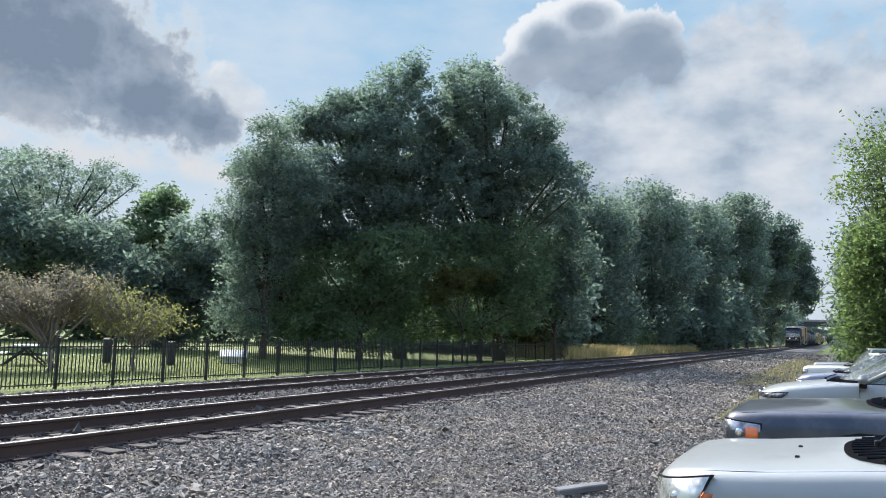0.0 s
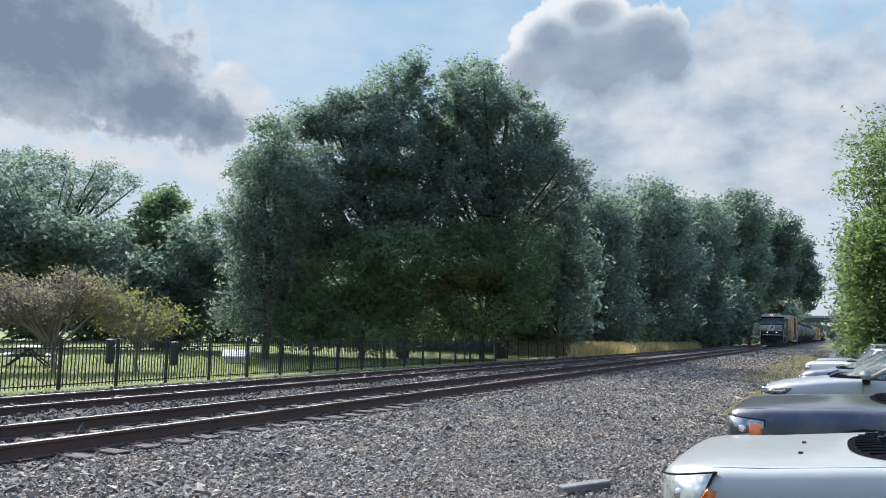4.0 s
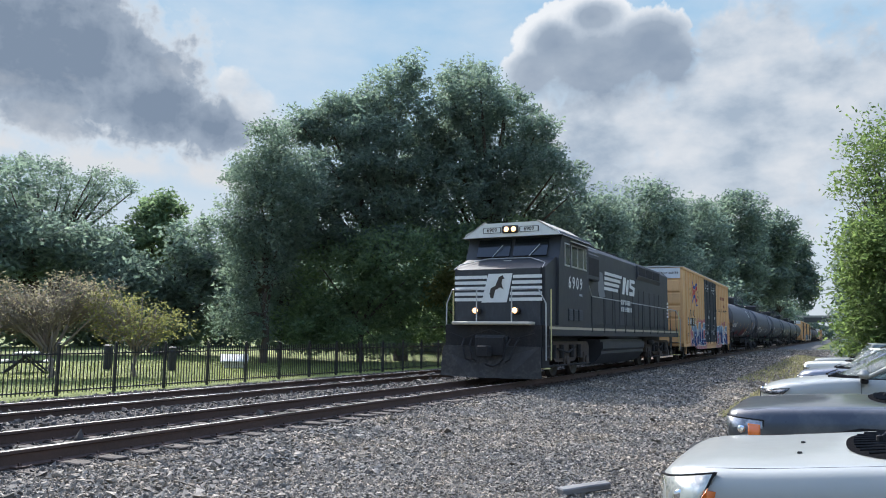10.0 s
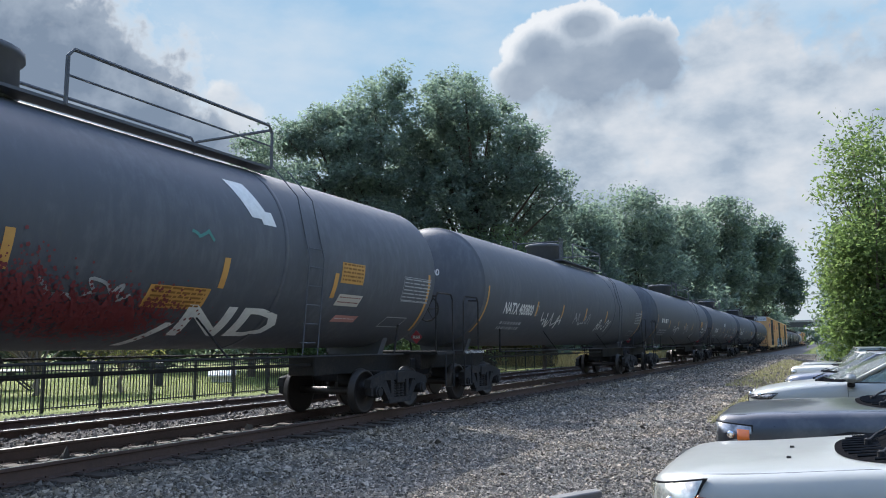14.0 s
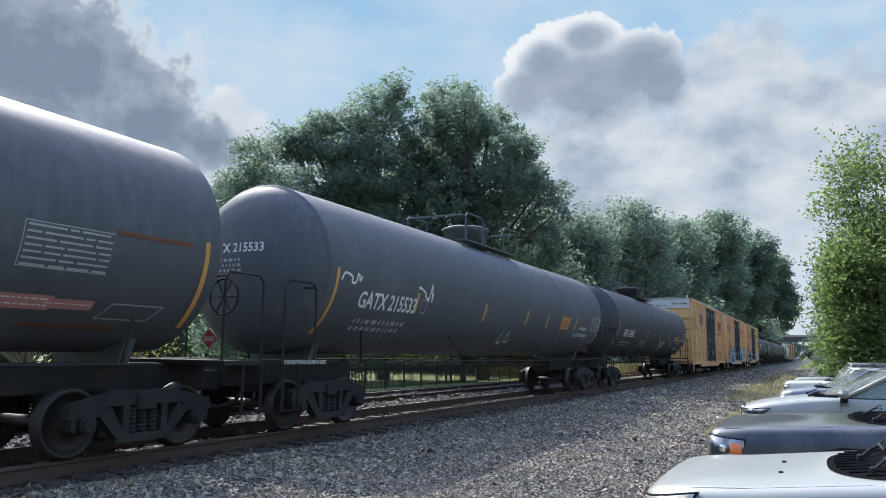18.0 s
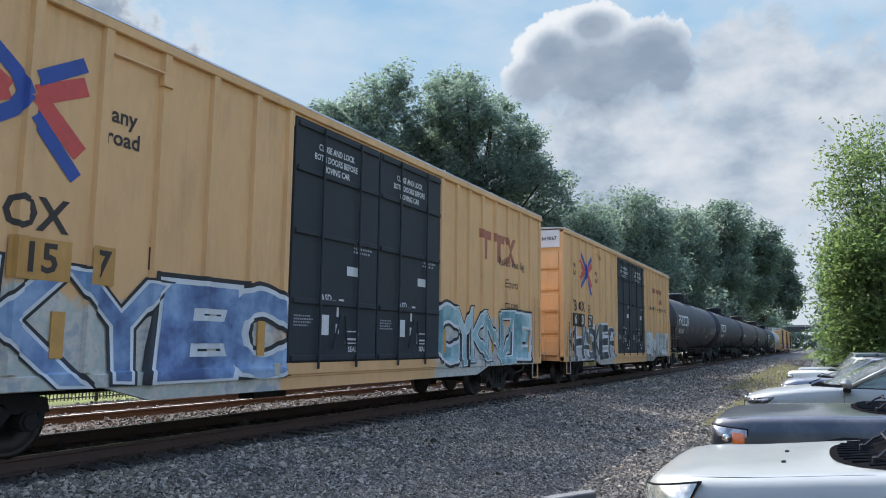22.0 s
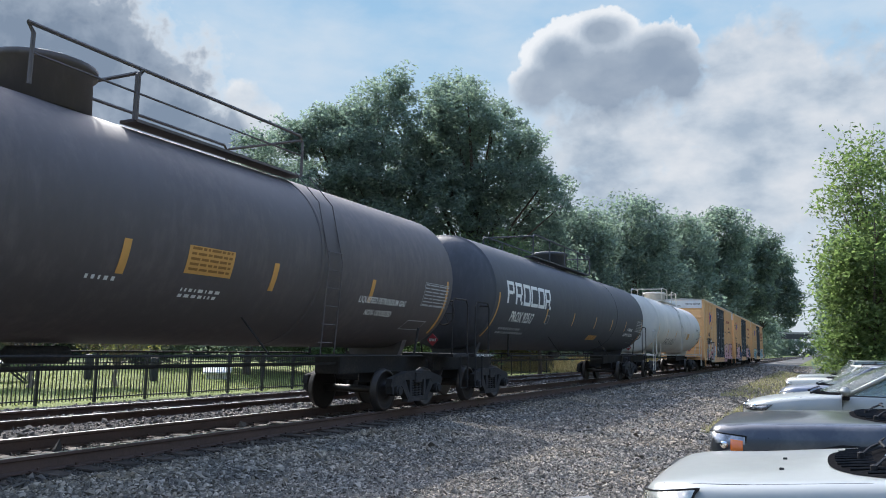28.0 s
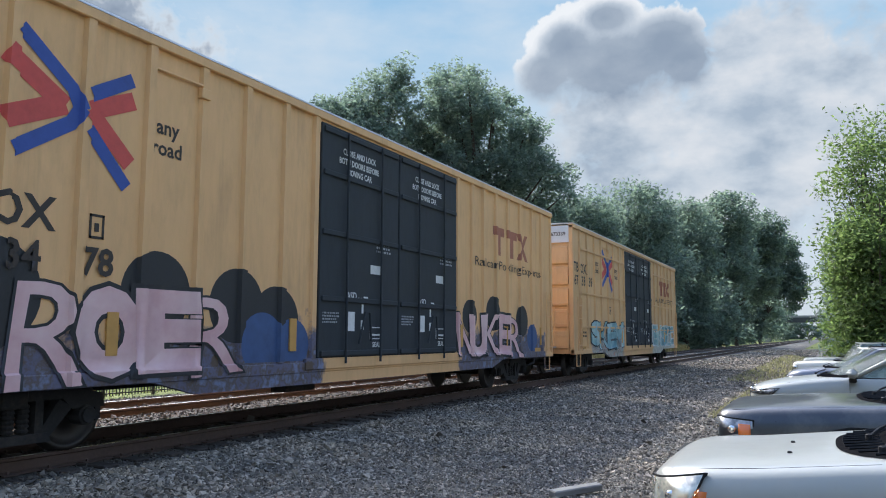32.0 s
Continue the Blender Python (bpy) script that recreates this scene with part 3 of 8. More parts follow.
tree((-23.9, 17.4), [(-24.2, 17.6, 2.5, 2.3, 0.9), (-24.9, 16.6, 2.3, 1.9, 0.9), (-23.7, 18.4, 3.1, 1.2, 0.6), (-25.5, 15.2, 2.6, 1.6, 1.0)], 330, 20, 0.055, LEAF_RUST, RUST, 0.11, 0.5, 0.25, 26, 0.30, group="small park trees", twigs=520, bark=TWIG)
tree((-22.5, 19.6), [(-22.7, 19.6, 1.9, 1.5, 0.8), (-23.3, 18.9, 2.6, 1.3, 0.7), (-21.9, 20.5, 1.8, 0.9, 0.6)], 190, 20, 0.06, LEAF_YELLOW, "small yellowing ornamental tree on the lawn", 0.08, 0.5, 0.25, 18, 0.36, group="small park trees", twigs=200, bark=TWIG)
tree((2.4, 38.0), [(1.6, 38.0, 10.4, 1.1, 1.5), (1.1, 38.0, 8.4, 1.1, 1.1), (2.7, 37.9, 9.1, 1.9, 2.7), (3.5, 38.2, 6.0, 2.0, 2.5)], 300, 34, 0.10, LEAF_LIGHT, "poplar with loose shimmering leaves beyond the cars", 0.16, 0.9, 0.3, 18, 0.3, group="poplars beyond the cars", twigs=60)
tree((2.0, 35.8), [(1.4, 36.0, 5.5, 1.4, 1.6), (1.15, 36.0, 3.5, 1.35, 1.5), (1.2, 36.0, 2.0, 1.3, 0.9), (2.9, 35.9, 5.2, 2.3, 2.8), (2.6, 35.9, 1.8, 1.8, 1.2)], 620, 42, 0.10, LEAF_LIGHT, "leafy bright-green poplar beyond the parked cars", 0.2, 0.85, 0.35, 16, 0.25, group="poplars beyond the cars")
tree((1.9, 47.0), [(1.2, 47.0, 5.5, 1.3, 2.6), (0.9, 47.2, 2.6, 1.2, 2.0), (2.6, 47.0, 6, 2.0, 3.0)], 300, 45, 0.13, LEAF_DARK, "dark shaded tree behind the poplars", 0.18, 0.9, 0.4, 10, 0.3)
tree((-19.0, 39.6), [(-19.6, 39.4, 4.6, 1.3, 0.8), (-18.4, 40.2, 4.9, 1.1, 0.7), (-20.6, 39.0, 3.8, 1.0, 0.6)], 130, 40, 0.11, LEAF_YELLOW, "young yellow-green tree in front of the dark undergrowth", 0.06, 0.6, 0.3, 10, 0.5)
BUSH = "sunlit yellow-green shrub at the edge of the tracks"
tree((-21.6, 56.0), [(-22.1, 55.8, 1.2, 1.4, 0.9), (-21.1, 56.2, 1.7, 1.2, 1.0), (-20.6, 57.0, 1.0, 0.9, 0.8)], 170, 34, 0.12, LEAF_YELLOW, BUSH, 0.05, 0.5, 0.3, 10, 0.2, "shrub", "shrub", "shrubs by the tracks")
tree((-21.2, 83.2), [(-19.7, 83.7, 1.7, 2.4, 1.3), (-22.9, 82.9, 1.3, 2.4, 1.2), (-21, 84, 2.6, 1.6, 1.4)], 170, 34, 0.16, LEAF_MID, BUSH, 0.06, 0.7, 0.3, 10, 0.2, "shrub", "shrub", "shrubs by the tracks")
# woods that close the view behind the trees
walls = [(-58 + 7 * k, 62 + 3.0 * math.sin(k), 4.5, 5.5, 5.0) for k in range(6)] + [(-32 + 2.2 * k, 62 + 9 * k, 2.6 if k < 4 else 5.0, 5.0, 2.8 if k < 4 else 5.5) for k in range(0, 8)] + [(-64, 20 + 8 * k, 5, 5, 5.5) for k in range(0, 6)]
v, f, _ = leaf_mass(walls, 2400, 40, 0.42, 2.2, 0.3)
tagged(raw("far_woods", v, f, LEAF_DARK), "dark woodland closing the view behind the park", "woods", kind="stuff")
walls = [(4.5 + 3 * k, 60 + 7 * k, 5.0, 4.0, 5.0) for k in range(4)] + [(6, 95 + 20 * k, 6, 5, 6) for k in range(8)] + [(-17 - (k % 2) * 4, 240 + 22 * k, 8, 6, 8) for k in range(8)] + [(-26 + 0.8 * k, 92 + 15 * k, 2.6, 4.5, 3.2) for k in range(9)]
v, f, _ = leaf_mass(walls, 1300, 40, 0.5, 2.4, 0.3)
tagged(raw("far_woods", v, f, LEAF_DARK), "distant woodland along the railway line", "woods", kind="stuff")
walls = [(-120 + 15 * k, 940 + 6 * (k % 3), 9, 15, 12) for k in range(17)]
v, f, _ = leaf_mass(walls, 500, 40, 1.5, 5.0, 0.3)
tagged(raw("far_woods", v, f, LEAF_DARK), "hazy woodland where the line runs out of sight", "woods", kind="stuff")

# ---- ballast stones, sleepers, grass ----
STONES = Mat("crushed_stone")
si = STONES.n.new("ShaderNodeNewGeometry").outputs["Random Per Island"]
sn = STONES.noise(45, 4)
spot = STONES.noise(0.55, 4, 0.6)
hue = STONES.ramp(spot, (0.38, (0.80, 0.76, 0.70)), (0.5, (0.98, 0.885, 0.77)), (0.6, (1.20, 1.05, 0.86)))
STONES.put("Base Color", STONES.mix(1.0, hue, STONES.mix(0.35, STONES.ramp(si, (0.0, (0.028, 0.026, 0.024)), (0.3, (0.105, 0.099, 0.089)), (0.65, (0.215, 0.202, 0.181)), (0.9, (0.50, 0.47, 0.42))), STONES.ramp(sn, (0.3, (0.08, 0.076, 0.070)), (0.7, (0.29, 0.274, 0.25)))), "MULTIPLY")).put("Roughness", 0.85)
STONES.bump(sn, 0.4, 0.004)
STONES = STONES.m
# Darker, browner stones for the bed between and beside the rails.
BROWN_BED = Mat("oily_brown_ballast")
oi = BROWN_BED.n.new("ShaderNodeNewGeometry").outputs["Random Per Island"]
BROWN_BED.put("Base Color", BROWN_BED.mix(0.4, BROWN_BED.ramp(oi, (0.0, (0.020, 0.017, 0.015)), (0.5, (0.060, 0.050, 0.042)), (0.95, (0.19, 0.165, 0.14))), BROWN_BED.ramp(BROWN_BED.noise(0.8, 4), (0.35, (0.034, 0.028, 0.023)), (0.65, (0.10, 0.086, 0.073))))).put("Roughness", 0.8)
BROWN_BED = BROWN_BED.m


def heights(x, y):
    return np.array([bed_z(a, b) for a, b in zip(x, y)])


def stones(x0, x1, y0, y1, n, size, sink=0.35):
    x, y = rng.uniform(x0, x1, n), rng.uniform(y0, y1, n)
    keep = (np.abs(np.abs(x - NEAR_X) - GAUGE) > 0.11) & (np.abs(np.abs(x - FAR_X) - GAUGE) > 0.11)
    x, y = x[keep], y[keep]
    n = len(x)
    base = np.array([(1, 0, 0), (0.3, 0.95, 0.1), (-0.8, 0.6, -0.1), (-0.8, -0.6, 0.15), (0.35, -0.95, 0), (0.1, 0.15, 0.95), (0, 0, -0.8)])
    tri = np.array([(0, 1, 5), (1, 2, 5), (2, 3, 5), (3, 4, 5), (4, 0, 5), (1, 0, 6), (2, 1, 6), (3, 2, 6), (4, 3, 6), (0, 4, 6)])
    s = size * np.exp(rng.normal(0, 0.32, n))
    v = base[None] * (1 + 0.22 * rng.normal(size=(n, 7, 1))) * s[:, None, None] * (np.array([1, 0.8, 0.62]) * rng.uniform(0.75, 1.25, (n, 3)))[:, None]
    q = rng.normal(size=(n, 4)) * (1, 0.35, 0.35, 1)
    q /= np.linalg.norm(q, axis=1)[:, None]
    w, a, b, c = q.T
    R = np.stack([1 - 2 * (b * b + c * c), 2 * (a * b - w * c), 2 * (a * c + w * b), 2 * (a * b + w * c), 1 - 2 * (a * a + c * c), 2 * (b * c - w * a), 2 * (a * c - w * b), 2 * (b * c + w * a), 1 - 2 * (a * a + b * b)], 1).reshape(-1, 3, 3)
    v = np.einsum("nij,nkj->nki", R, v)
    v += np.stack([x, y, heights(x, y) + s * sink * rng.uniform(-0.3, 1.0, n)], 1)[:, None]
    f = (tri[None] + 7 * np.arange(n)[:, None, None]).reshape(-1, 3)
    return v.reshape(-1, 3), f


def pile(label, *areas, stone=None):
    vs, fs, k = [], [], 0
    for a in areas:
        v, f = stones(*a)
        vs.append(v)
        fs.append(f + k)
        k += len(v)
    tagged(raw("ballast_stones", np.concatenate(vs), np.concatenate(fs), stone or STONES), label, "gravel", kind="stuff")


pile("loose grey crushed stones of the ballast and yard",
     (-7.45, -4.2, 2.0, 9.0, 29000, 0.022), (-4.6, 0.6, 3.5, 9.0, 46000, 0.0165), (-7.4, 0.8, 9.0, 15.0, 43000, 0.020), (-7.4, 1.0, 15.0, 26.0, 32000, 0.027), (-7.4, -0.5, 26.0, 50.0, 20000, 0.040), (-7.4, -1.0, 50.0, 110.0, 11000, 0.06),
     (-7.35, -5.6, 2.0, 14.0, 7000, 0.031), (-8.2, 6.0, -8.0, 3.5, 3000, 0.026), (0.6, 7.0, 3.5, 30.0, 3000, 0.028))
pile("loose grey stones between and beside the rails", (-14.8, -8.2, 3.0, 20.0, 11000, 0.036), (-14.8, -8.2, 20.0, 50.0, 9000, 0.05), (-16.9, -14.4, 6.0, 30.0, 5000, 0.035), (-8.3, -7.25, 2.0, 14.0, 5000, 0.022), (-8.3, -7.25, 14.0, 50.0, 6000, 0.034), stone=BROWN_BED)
# sleepers under the two tracks
bm = bmesh.new()
box(bm, -1.28, 1.28, -0.115, 0.115, -0.18, 0, 0.012)
tie_mesh = None
for tx, dz in ((NEAR_X, 0.0), (FAR_X, -0.06)):
    track = thing("track_sleepers", "weathered creosoted timber sleepers bedded in ballast", "sleepers", pose(tx, 0, RAIL_Z - 0.172 + dz), kind="structure")
    for k in range(112):
        if tie_mesh is None:
            ob = mesh_ob("sleeper", bm, TIE_WOOD, track)
            tie_mesh = ob.data
        else:
            ob = new("sleeper", tie_mesh)
            ob.parent = track
        ob.matrix_basis = pose(rng.normal() * 0.03, 0.5 + 0.50 * k + rng.normal() * 0.012, rng.normal() * 0.006, 0, 0, rng.normal() * 0.6)
# tie plates and spikes by the nearer rails
bm = bmesh.new()
for s in (-1, 1):
    for k in range(60):
        y = 0.5 + 0.5 * k
        box(bm, s * GAUGE - 0.18, s * GAUGE + 0.18, y - 0.09, y + 0.09, -0.002, 0.012)
        for u in (-0.1, 0.1):
            box(bm, s * GAUGE + u - 0.014, s * GAUGE + u + 0.014, y - 0.014, y + 0.014, 0.01, 0.04)
plates = mesh_ob("tie_plates", bm, RAIL_SIDE)
plates.location = (NEAR_X, 0, RAIL_Z - 0.172)
tagged(plates, "rusty steel tie plates and spikes under the rails", "tie plates", kind="stuff")


def blades(n, x0, x1, y0, y1, h, wide, fz, lean=0.3):
    x, y = rng.uniform(x0, x1, n), rng.uniform(y0, y1, n)
    z = fz(x, y)
    t = rng.uniform(0, 2 * np.pi, n)
    d = np.stack([np.cos(t), np.sin(t), 0 * t], 1)
    hh = h * rng.uniform(0.5, 1.3, n)
    p = np.stack([x, y, z], 1)
    tip = p + rng.normal(size=(n, 3)) * (lean * hh)[:, None] * (1, 1, 0) + np.stack([0 * x, 0 * x, hh], 1)
    v = np.stack([p - d * wide, p + d * wide, tip], 1).reshape(-1, 3)
    return v, np.arange(3 * n).reshape(-1, 3)


def dry_mat(name, a, b):
    k = Mat(name)
    isl = k.n.new("ShaderNodeNewGeometry").outputs["Random Per Island"]
    k.put("Base Color", k.ramp(k.math("MULTIPLY_ADD", isl, 0.7, k.math("MULTIPLY", k.noise(0.6, 3), 0.3)), (0.2, a), (0.8, b))).put("Roughness", 0.8)
    tr, mx = k.n.new("ShaderNodeBsdfTranslucent"), k.n.new("ShaderNodeMixShader")
    k.l.new(k.b.inputs["Base Color"].links[0].from_socket, tr.inputs[0])
    mx.inputs[0].default_value = 0.5
    k.l.new(k.b.outputs[0], mx.inputs[1])
    k.l.new(tr.outputs[0], mx.inputs[2])
    k.l.new(mx.outputs[0], k.n["Material Output"].inputs[0])
    return k.m


DRY = dry_mat("dry_yellow_grass", (0.34, 0.27, 0.10), (0.66, 0.53, 0.25))
TURF = dry_mat("short_green_grass", (0.085, 0.105, 0.022), (0.20, 0.23, 0.052))
SCRUB = dry_mat("thin_yellow_green_weeds", (0.20, 0.20, 0.08), (0.42, 0.38, 0.20))
v, f = blades(9000, -22.0, -15.4, 53.0, 78.0, 0.85, 0.03, lambda x, y: 0 * x - 0.05)
v2, f2 = blades(7000, -19.5, -15.4, 78.0, 100.0, 0.8, 0.035, lambda x, y: 0 * x - 0.05)
tagged(raw("dry_grass", np.concatenate([v, v2]), np.concatenate([f, f2 + len(v)]), DRY), "tall dry yellow grass beside the far track", "grass", kind="stuff")
v, f = blades(16000, -34, -17.6, 8, 34, 0.07, 0.012, lambda x, y: 0 * x - 0.05)
tagged(raw("lawn_grass", v, f, TURF), "mown sunlit green park lawn behind the fence", "grass", kind="stuff")
v, f = blades(6000, -2.3, -0.9, 17.0, 30.0, 0.10, 0.012, heights)
v2, f2 = blades(9000, -3.4, 2.0, 30.0, 75.0, 0.16, 0.02, heights)
tagged(raw("weeds", np.concatenate([v, v2]), np.concatenate([f, f2 + len(v)]), SCRUB), "thin yellowing weeds in front of the parked cars", "weeds", kind="stuff")

# ---- park fence and things on the lawn ----
FENCE_X, FENCE_PITCH, FENCE_N = -17.5, 1.727, 27
IRON = surface("black_fence_iron", (0.012, 0.012, 0.013), 0.5, vary=0.3, bump=0.05)
fence = thing("fence", "black iron picket fence with square posts and ball caps", "fence", pose(FENCE_X, 7.73, -0.05))
bm = boxes((-0.034, 0.034, -0.034, 0.034, 0, 1.25))
box(bm, -0.042, 0.042, -0.042, 0.042, 1.25, 1.27)
bmesh.ops.create_icosphere(bm, subdivisions=1, radius=0.038, matrix=Matrix.Translation((0, 0, 1.305)))
post = part("post", bm, IRON, fence, "square iron post with a ball cap")
rail_lo = part("rail", boxes((-0.016, 0.016, 0.03, FENCE_PITCH - 0.03, 0.10, 0.135)), IRON, fence)
rail_hi = part("rail", boxes((-0.016, 0.016, 0.03, FENCE_PITCH - 0.03, 1.02, 1.055)), IRON, fence)
bm = bmesh.new()
prism(bm, [(-0.010, 0.05), (0.010, 0.05), (0.010, 1.17), (0, 1.21), (-0.010, 1.17)], -0.010, 0.010, "X")
picket = part("picket", bm, IRON, fence)
rest = bmesh.new()
first = True
for k in range(FENCE_N):
    y = FENCE_PITCH * k
    for src in (post, rail_lo, rail_hi) if k else ():
        ob = new(src.name.split(".")[0], src.data)
        ob.parent, ob.location = fence, (0, y, 0)
        if src is post:
            tagged(ob, "square iron post with a ball cap")
    for j in range(1, 16):
        yy = y + FENCE_PITCH * j / 16
        if first:
            picket.location.y, first = yy, False
        elif k < 20:
            ob = new("picket", picket.data)
            ob.parent, ob.location = fence, (0, yy, 0)
        else:
            prism(rest, [(yy - 0.010, 0.05), (yy + 0.010, 0.05), (yy + 0.010, 1.17), (yy, 1.21), (yy - 0.010, 1.17)], -0.010, 0.010, "X")
tagged(part("picket", rest, IRON, fence), kind="stuff")
PALE_STONE = surface("pale_stone", (0.68, 0.66, 0.60), 0.8, vary=0.2, bump=0.2)
DARK_POST = surface("dark_plastic", (0.02, 0.022, 0.024), 0.6, vary=0.3)


def lawn_bin(x, y, h):
    th = thing("litter_bin", "dark slatted litter bin standing on the lawn", "litter bin", pose(x, y, -0.05), "bins on the lawn")
    part("body", lathe(bmesh.new(), [(0, 0.14), (0.05, 0.16), (h - 0.1, 0.17), (h, 0.16)], "Z", seg=14), DARK_POST, th)
    part("lid", lathe(bmesh.new(), [(h, 0.18), (h + 0.04, 0.18), (h + 0.09, 0.10)], "Z", seg=14), DARK_POST, th)


def picnic(x, y, turn):
    th = thing("picnic_table", "pale picnic table with two benches on the lawn", "picnic table", pose(x, y, -0.05, 0, 0, turn))
    part("tabletop", boxes((-0.38, 0.38, -0.95, 0.95, 0.70, 0.76)), PALE_STONE, th)
    for s in (-1, 1):
        part("bench", boxes((s * 0.75 - 0.13, s * 0.75 + 0.13, -0.95, 0.95, 0.42, 0.47)), PALE_STONE, th)
        for q in (-1, 1):
            part("leg", tubes([[(q * 0.7, s * 0.6 + q * 0.03, 0), (-q * 0.1, s * 0.6 + q * 0.03, 0.7)]], 0.04), DARK_POST, th)
        part("brace", tubes([[(-0.85, s * 0.6, 0.4), (0.85, s * 0.6, 0.4)]], 0.03), DARK_POST, th)


picnic(-27.6, 19.0, 50)
picnic(-29.5, 16.9, 50)
for x, y, h in ((-27.5, 22.6, 0.95), (-24.8, 23.6, 0.9)):
    lawn_bin(x, y, h)
stone = thing("marker_stone", "low pale stone table sunlit on the lawn", "stone", pose(-24.5, 27.0, -0.05, 0, 0, 40))
bm = boxes((-0.62, 0.62, -0.45, 0.45, -0.05, 0.05), bevel=0.03)
bm.transform(Matrix.Translation((0, 0, 0.42)) @ Matrix.Rotation(radians(18), 4, "X"))
part("slab", bm, PALE_STONE, stone)
part("plinth", boxes((-0.45, 0.45, -0.26, 0.26, 0, 0.40), bevel=0.02), PALE_STONE, stone)

# road bridge over the line, far off
CONCRETE = surface("grey_concrete", (0.30, 0.29, 0.27), 0.85, vary=0.25)
bridge = thing("road_bridge", "grey road bridge crossing over the railway far away", "bridge", pose(0, 300, 0))
part("deck", boxes((-26, 40, -4, 4, 7.0, 8.6)), surface("dark_girder", (0.06, 0.06, 0.06), 0.7), bridge, "dark steel girder deck")
for x in (-19.0, -0.6, 2.2):
    part("pier", boxes((x - 0.8, x + 0.8, -3.5, 3.5, -0.05, 7.0)), CONCRETE, bridge)
part("parapet", boxes((-26, 40, -4.1, -3.8, 8.6, 9.3)), CONCRETE, bridge)

# ---- train: what all its vehicles share. In a vehicle's space y runs back from its leading end, +x is the side towards the yard, z = 0 the rail top ----
TRAIN = []
MESHES = {}


def travel(t):
    """How far the train has gone at t seconds, from its place at 12 s."""
    d = t - 12.0
    return 16.954 * d + (0.02575 * d * d if d < 0 else 0.0489 * d * d + 0.0003 * d ** 3) - 0.085 * max(0.0, t - 29.3) ** 2


def inst(name, key, make, material, parent, at=None, label="", smooth=False):
    """A part whose mesh is built once and shared by all its repeats."""
    if key not in MESHES:
        ob = mesh_ob(name, make(), material, parent, smooth)
        MESHES[key] = ob.data
    else:
        ob = new(name, MESHES[key])
        ob.parent = parent
    if at is not None:
        ob.matrix_basis = at
    return tagged(ob, label)


SIDE = Matrix(((0, 0, 1, 0), (1, 0, 0, 0), (0, 1, 0, 0), (0, 0, 0, 1)))     # writing on the side towards the yard
FRONT = Matrix(((1, 0, 0, 0), (0, 0, -1, 0), (0, 1, 0, 0), (0, 0, 0, 1)))   # writing on a leading end
WHEEL_IRON = surface("worn_wheel_steel", (0.045, 0.038, 0.034), 0.5, metal=0.6, vary=0.4, fine=20, bump=0.1)
WHITE_MARK = surface("white_stencil", (0.66, 0.66, 0.64), 0.6, vary=0.18, fine=12, bump=0)
DIM_MARK = surface("faded_stencil", (0.34, 0.35, 0.36), 0.6, vary=0.3, fine=12, bump=0)
DARK_MARK = surface("dark_stencil", (0.035, 0.025, 0.02), 0.6, vary=0.3, fine=12, bump=0)
YELLOW_TAPE = surface("yellow_reflective_tape", (0.53, 0.28, 0.07), 0.55, vary=0.2, fine=8, bump=0)
RED_CARD = surface("red_placard", (0.30, 0.035, 0.05), 0.5, vary=0.15, bump=0)
GALV = surface("galvanised_steel", (0.42, 0.42, 0.41), 0.5, metal=0.3, vary=0.25, bump=0.05)


def wheelset_bm():
    bm = bmesh.new()
    prof = []
    for s in (-1, 1):
        rows = [(0.685, 0.12), (0.69, 0.40), (0.69, 0.445), (0.715, 0.445), (0.725, 0.425), (0.82, 0.415), (0.82, 0.36), (0.79, 0.345), (0.765, 0.22), (0.80, 0.13), (0.83, 0.11)]
        lathe(bm, [(s * a, r) for a, r in (rows if s > 0 else rows)], "X", (0, 0, 0.42), 36)
    lathe(bm, [(-0.99, 0.075), (0.99, 0.075)], "X", (0, 0, 0.42), 12)
    return bm


def side_frame_bm():
    bm = bmesh.new()
    for lo, hi in ((0.95, 1.09),):
        prism(bm, [(-1.16, 0.50), (-0.72, 0.50), (-0.60, 0.62), (0.60, 0.62), (0.72, 0.50), (1.16, 0.50), (1.12, 0.66), (0.45, 0.80), (-0.45, 0.80), (-1.12, 0.66)], lo, hi, "X")
        for s in (-1, 1):
            prism(bm, [(s * 0.72, 0.52), (s * 0.55, 0.62), (s * 0.28, 0.22), (s * 0.44, 0.22)], lo, hi, "X")
            prism(bm, [(s * 0.26, 0.62), (s * 0.36, 0.62), (s * 0.36, 0.25), (s * 0.26, 0.25)], lo, hi, "X")
            prism(bm, [(s * 1.10, 0.50), (s * 1.03, 0.50), (s * 1.03, 0.34), (s * 1.10, 0.36)], lo, hi, "X")
            lathe(bm, [(0.94, 0.115), (1.13, 0.115), (1.14, 0.09), (1.17, 0.085)], "X", (0, s * 0.89, 0.42), 14)
        prism(bm, [(-0.46, 0.17), (0.46, 0.17), (0.42, 0.27), (-0.42, 0.27)], lo, hi + 0.01, "X")
    return bm


def spring_bm():
    prof = [(0.275, 0.03)]
    for k in range(6):
        z = 0.275 + k * 0.052
        prof += [(z, 0.058), (z + 0.02, 0.074), (z + 0.032, 0.074), (z + 0.05, 0.058)]
    return lathe(bmesh.new(), prof, "Z", (1.0, 0, 0), 10)


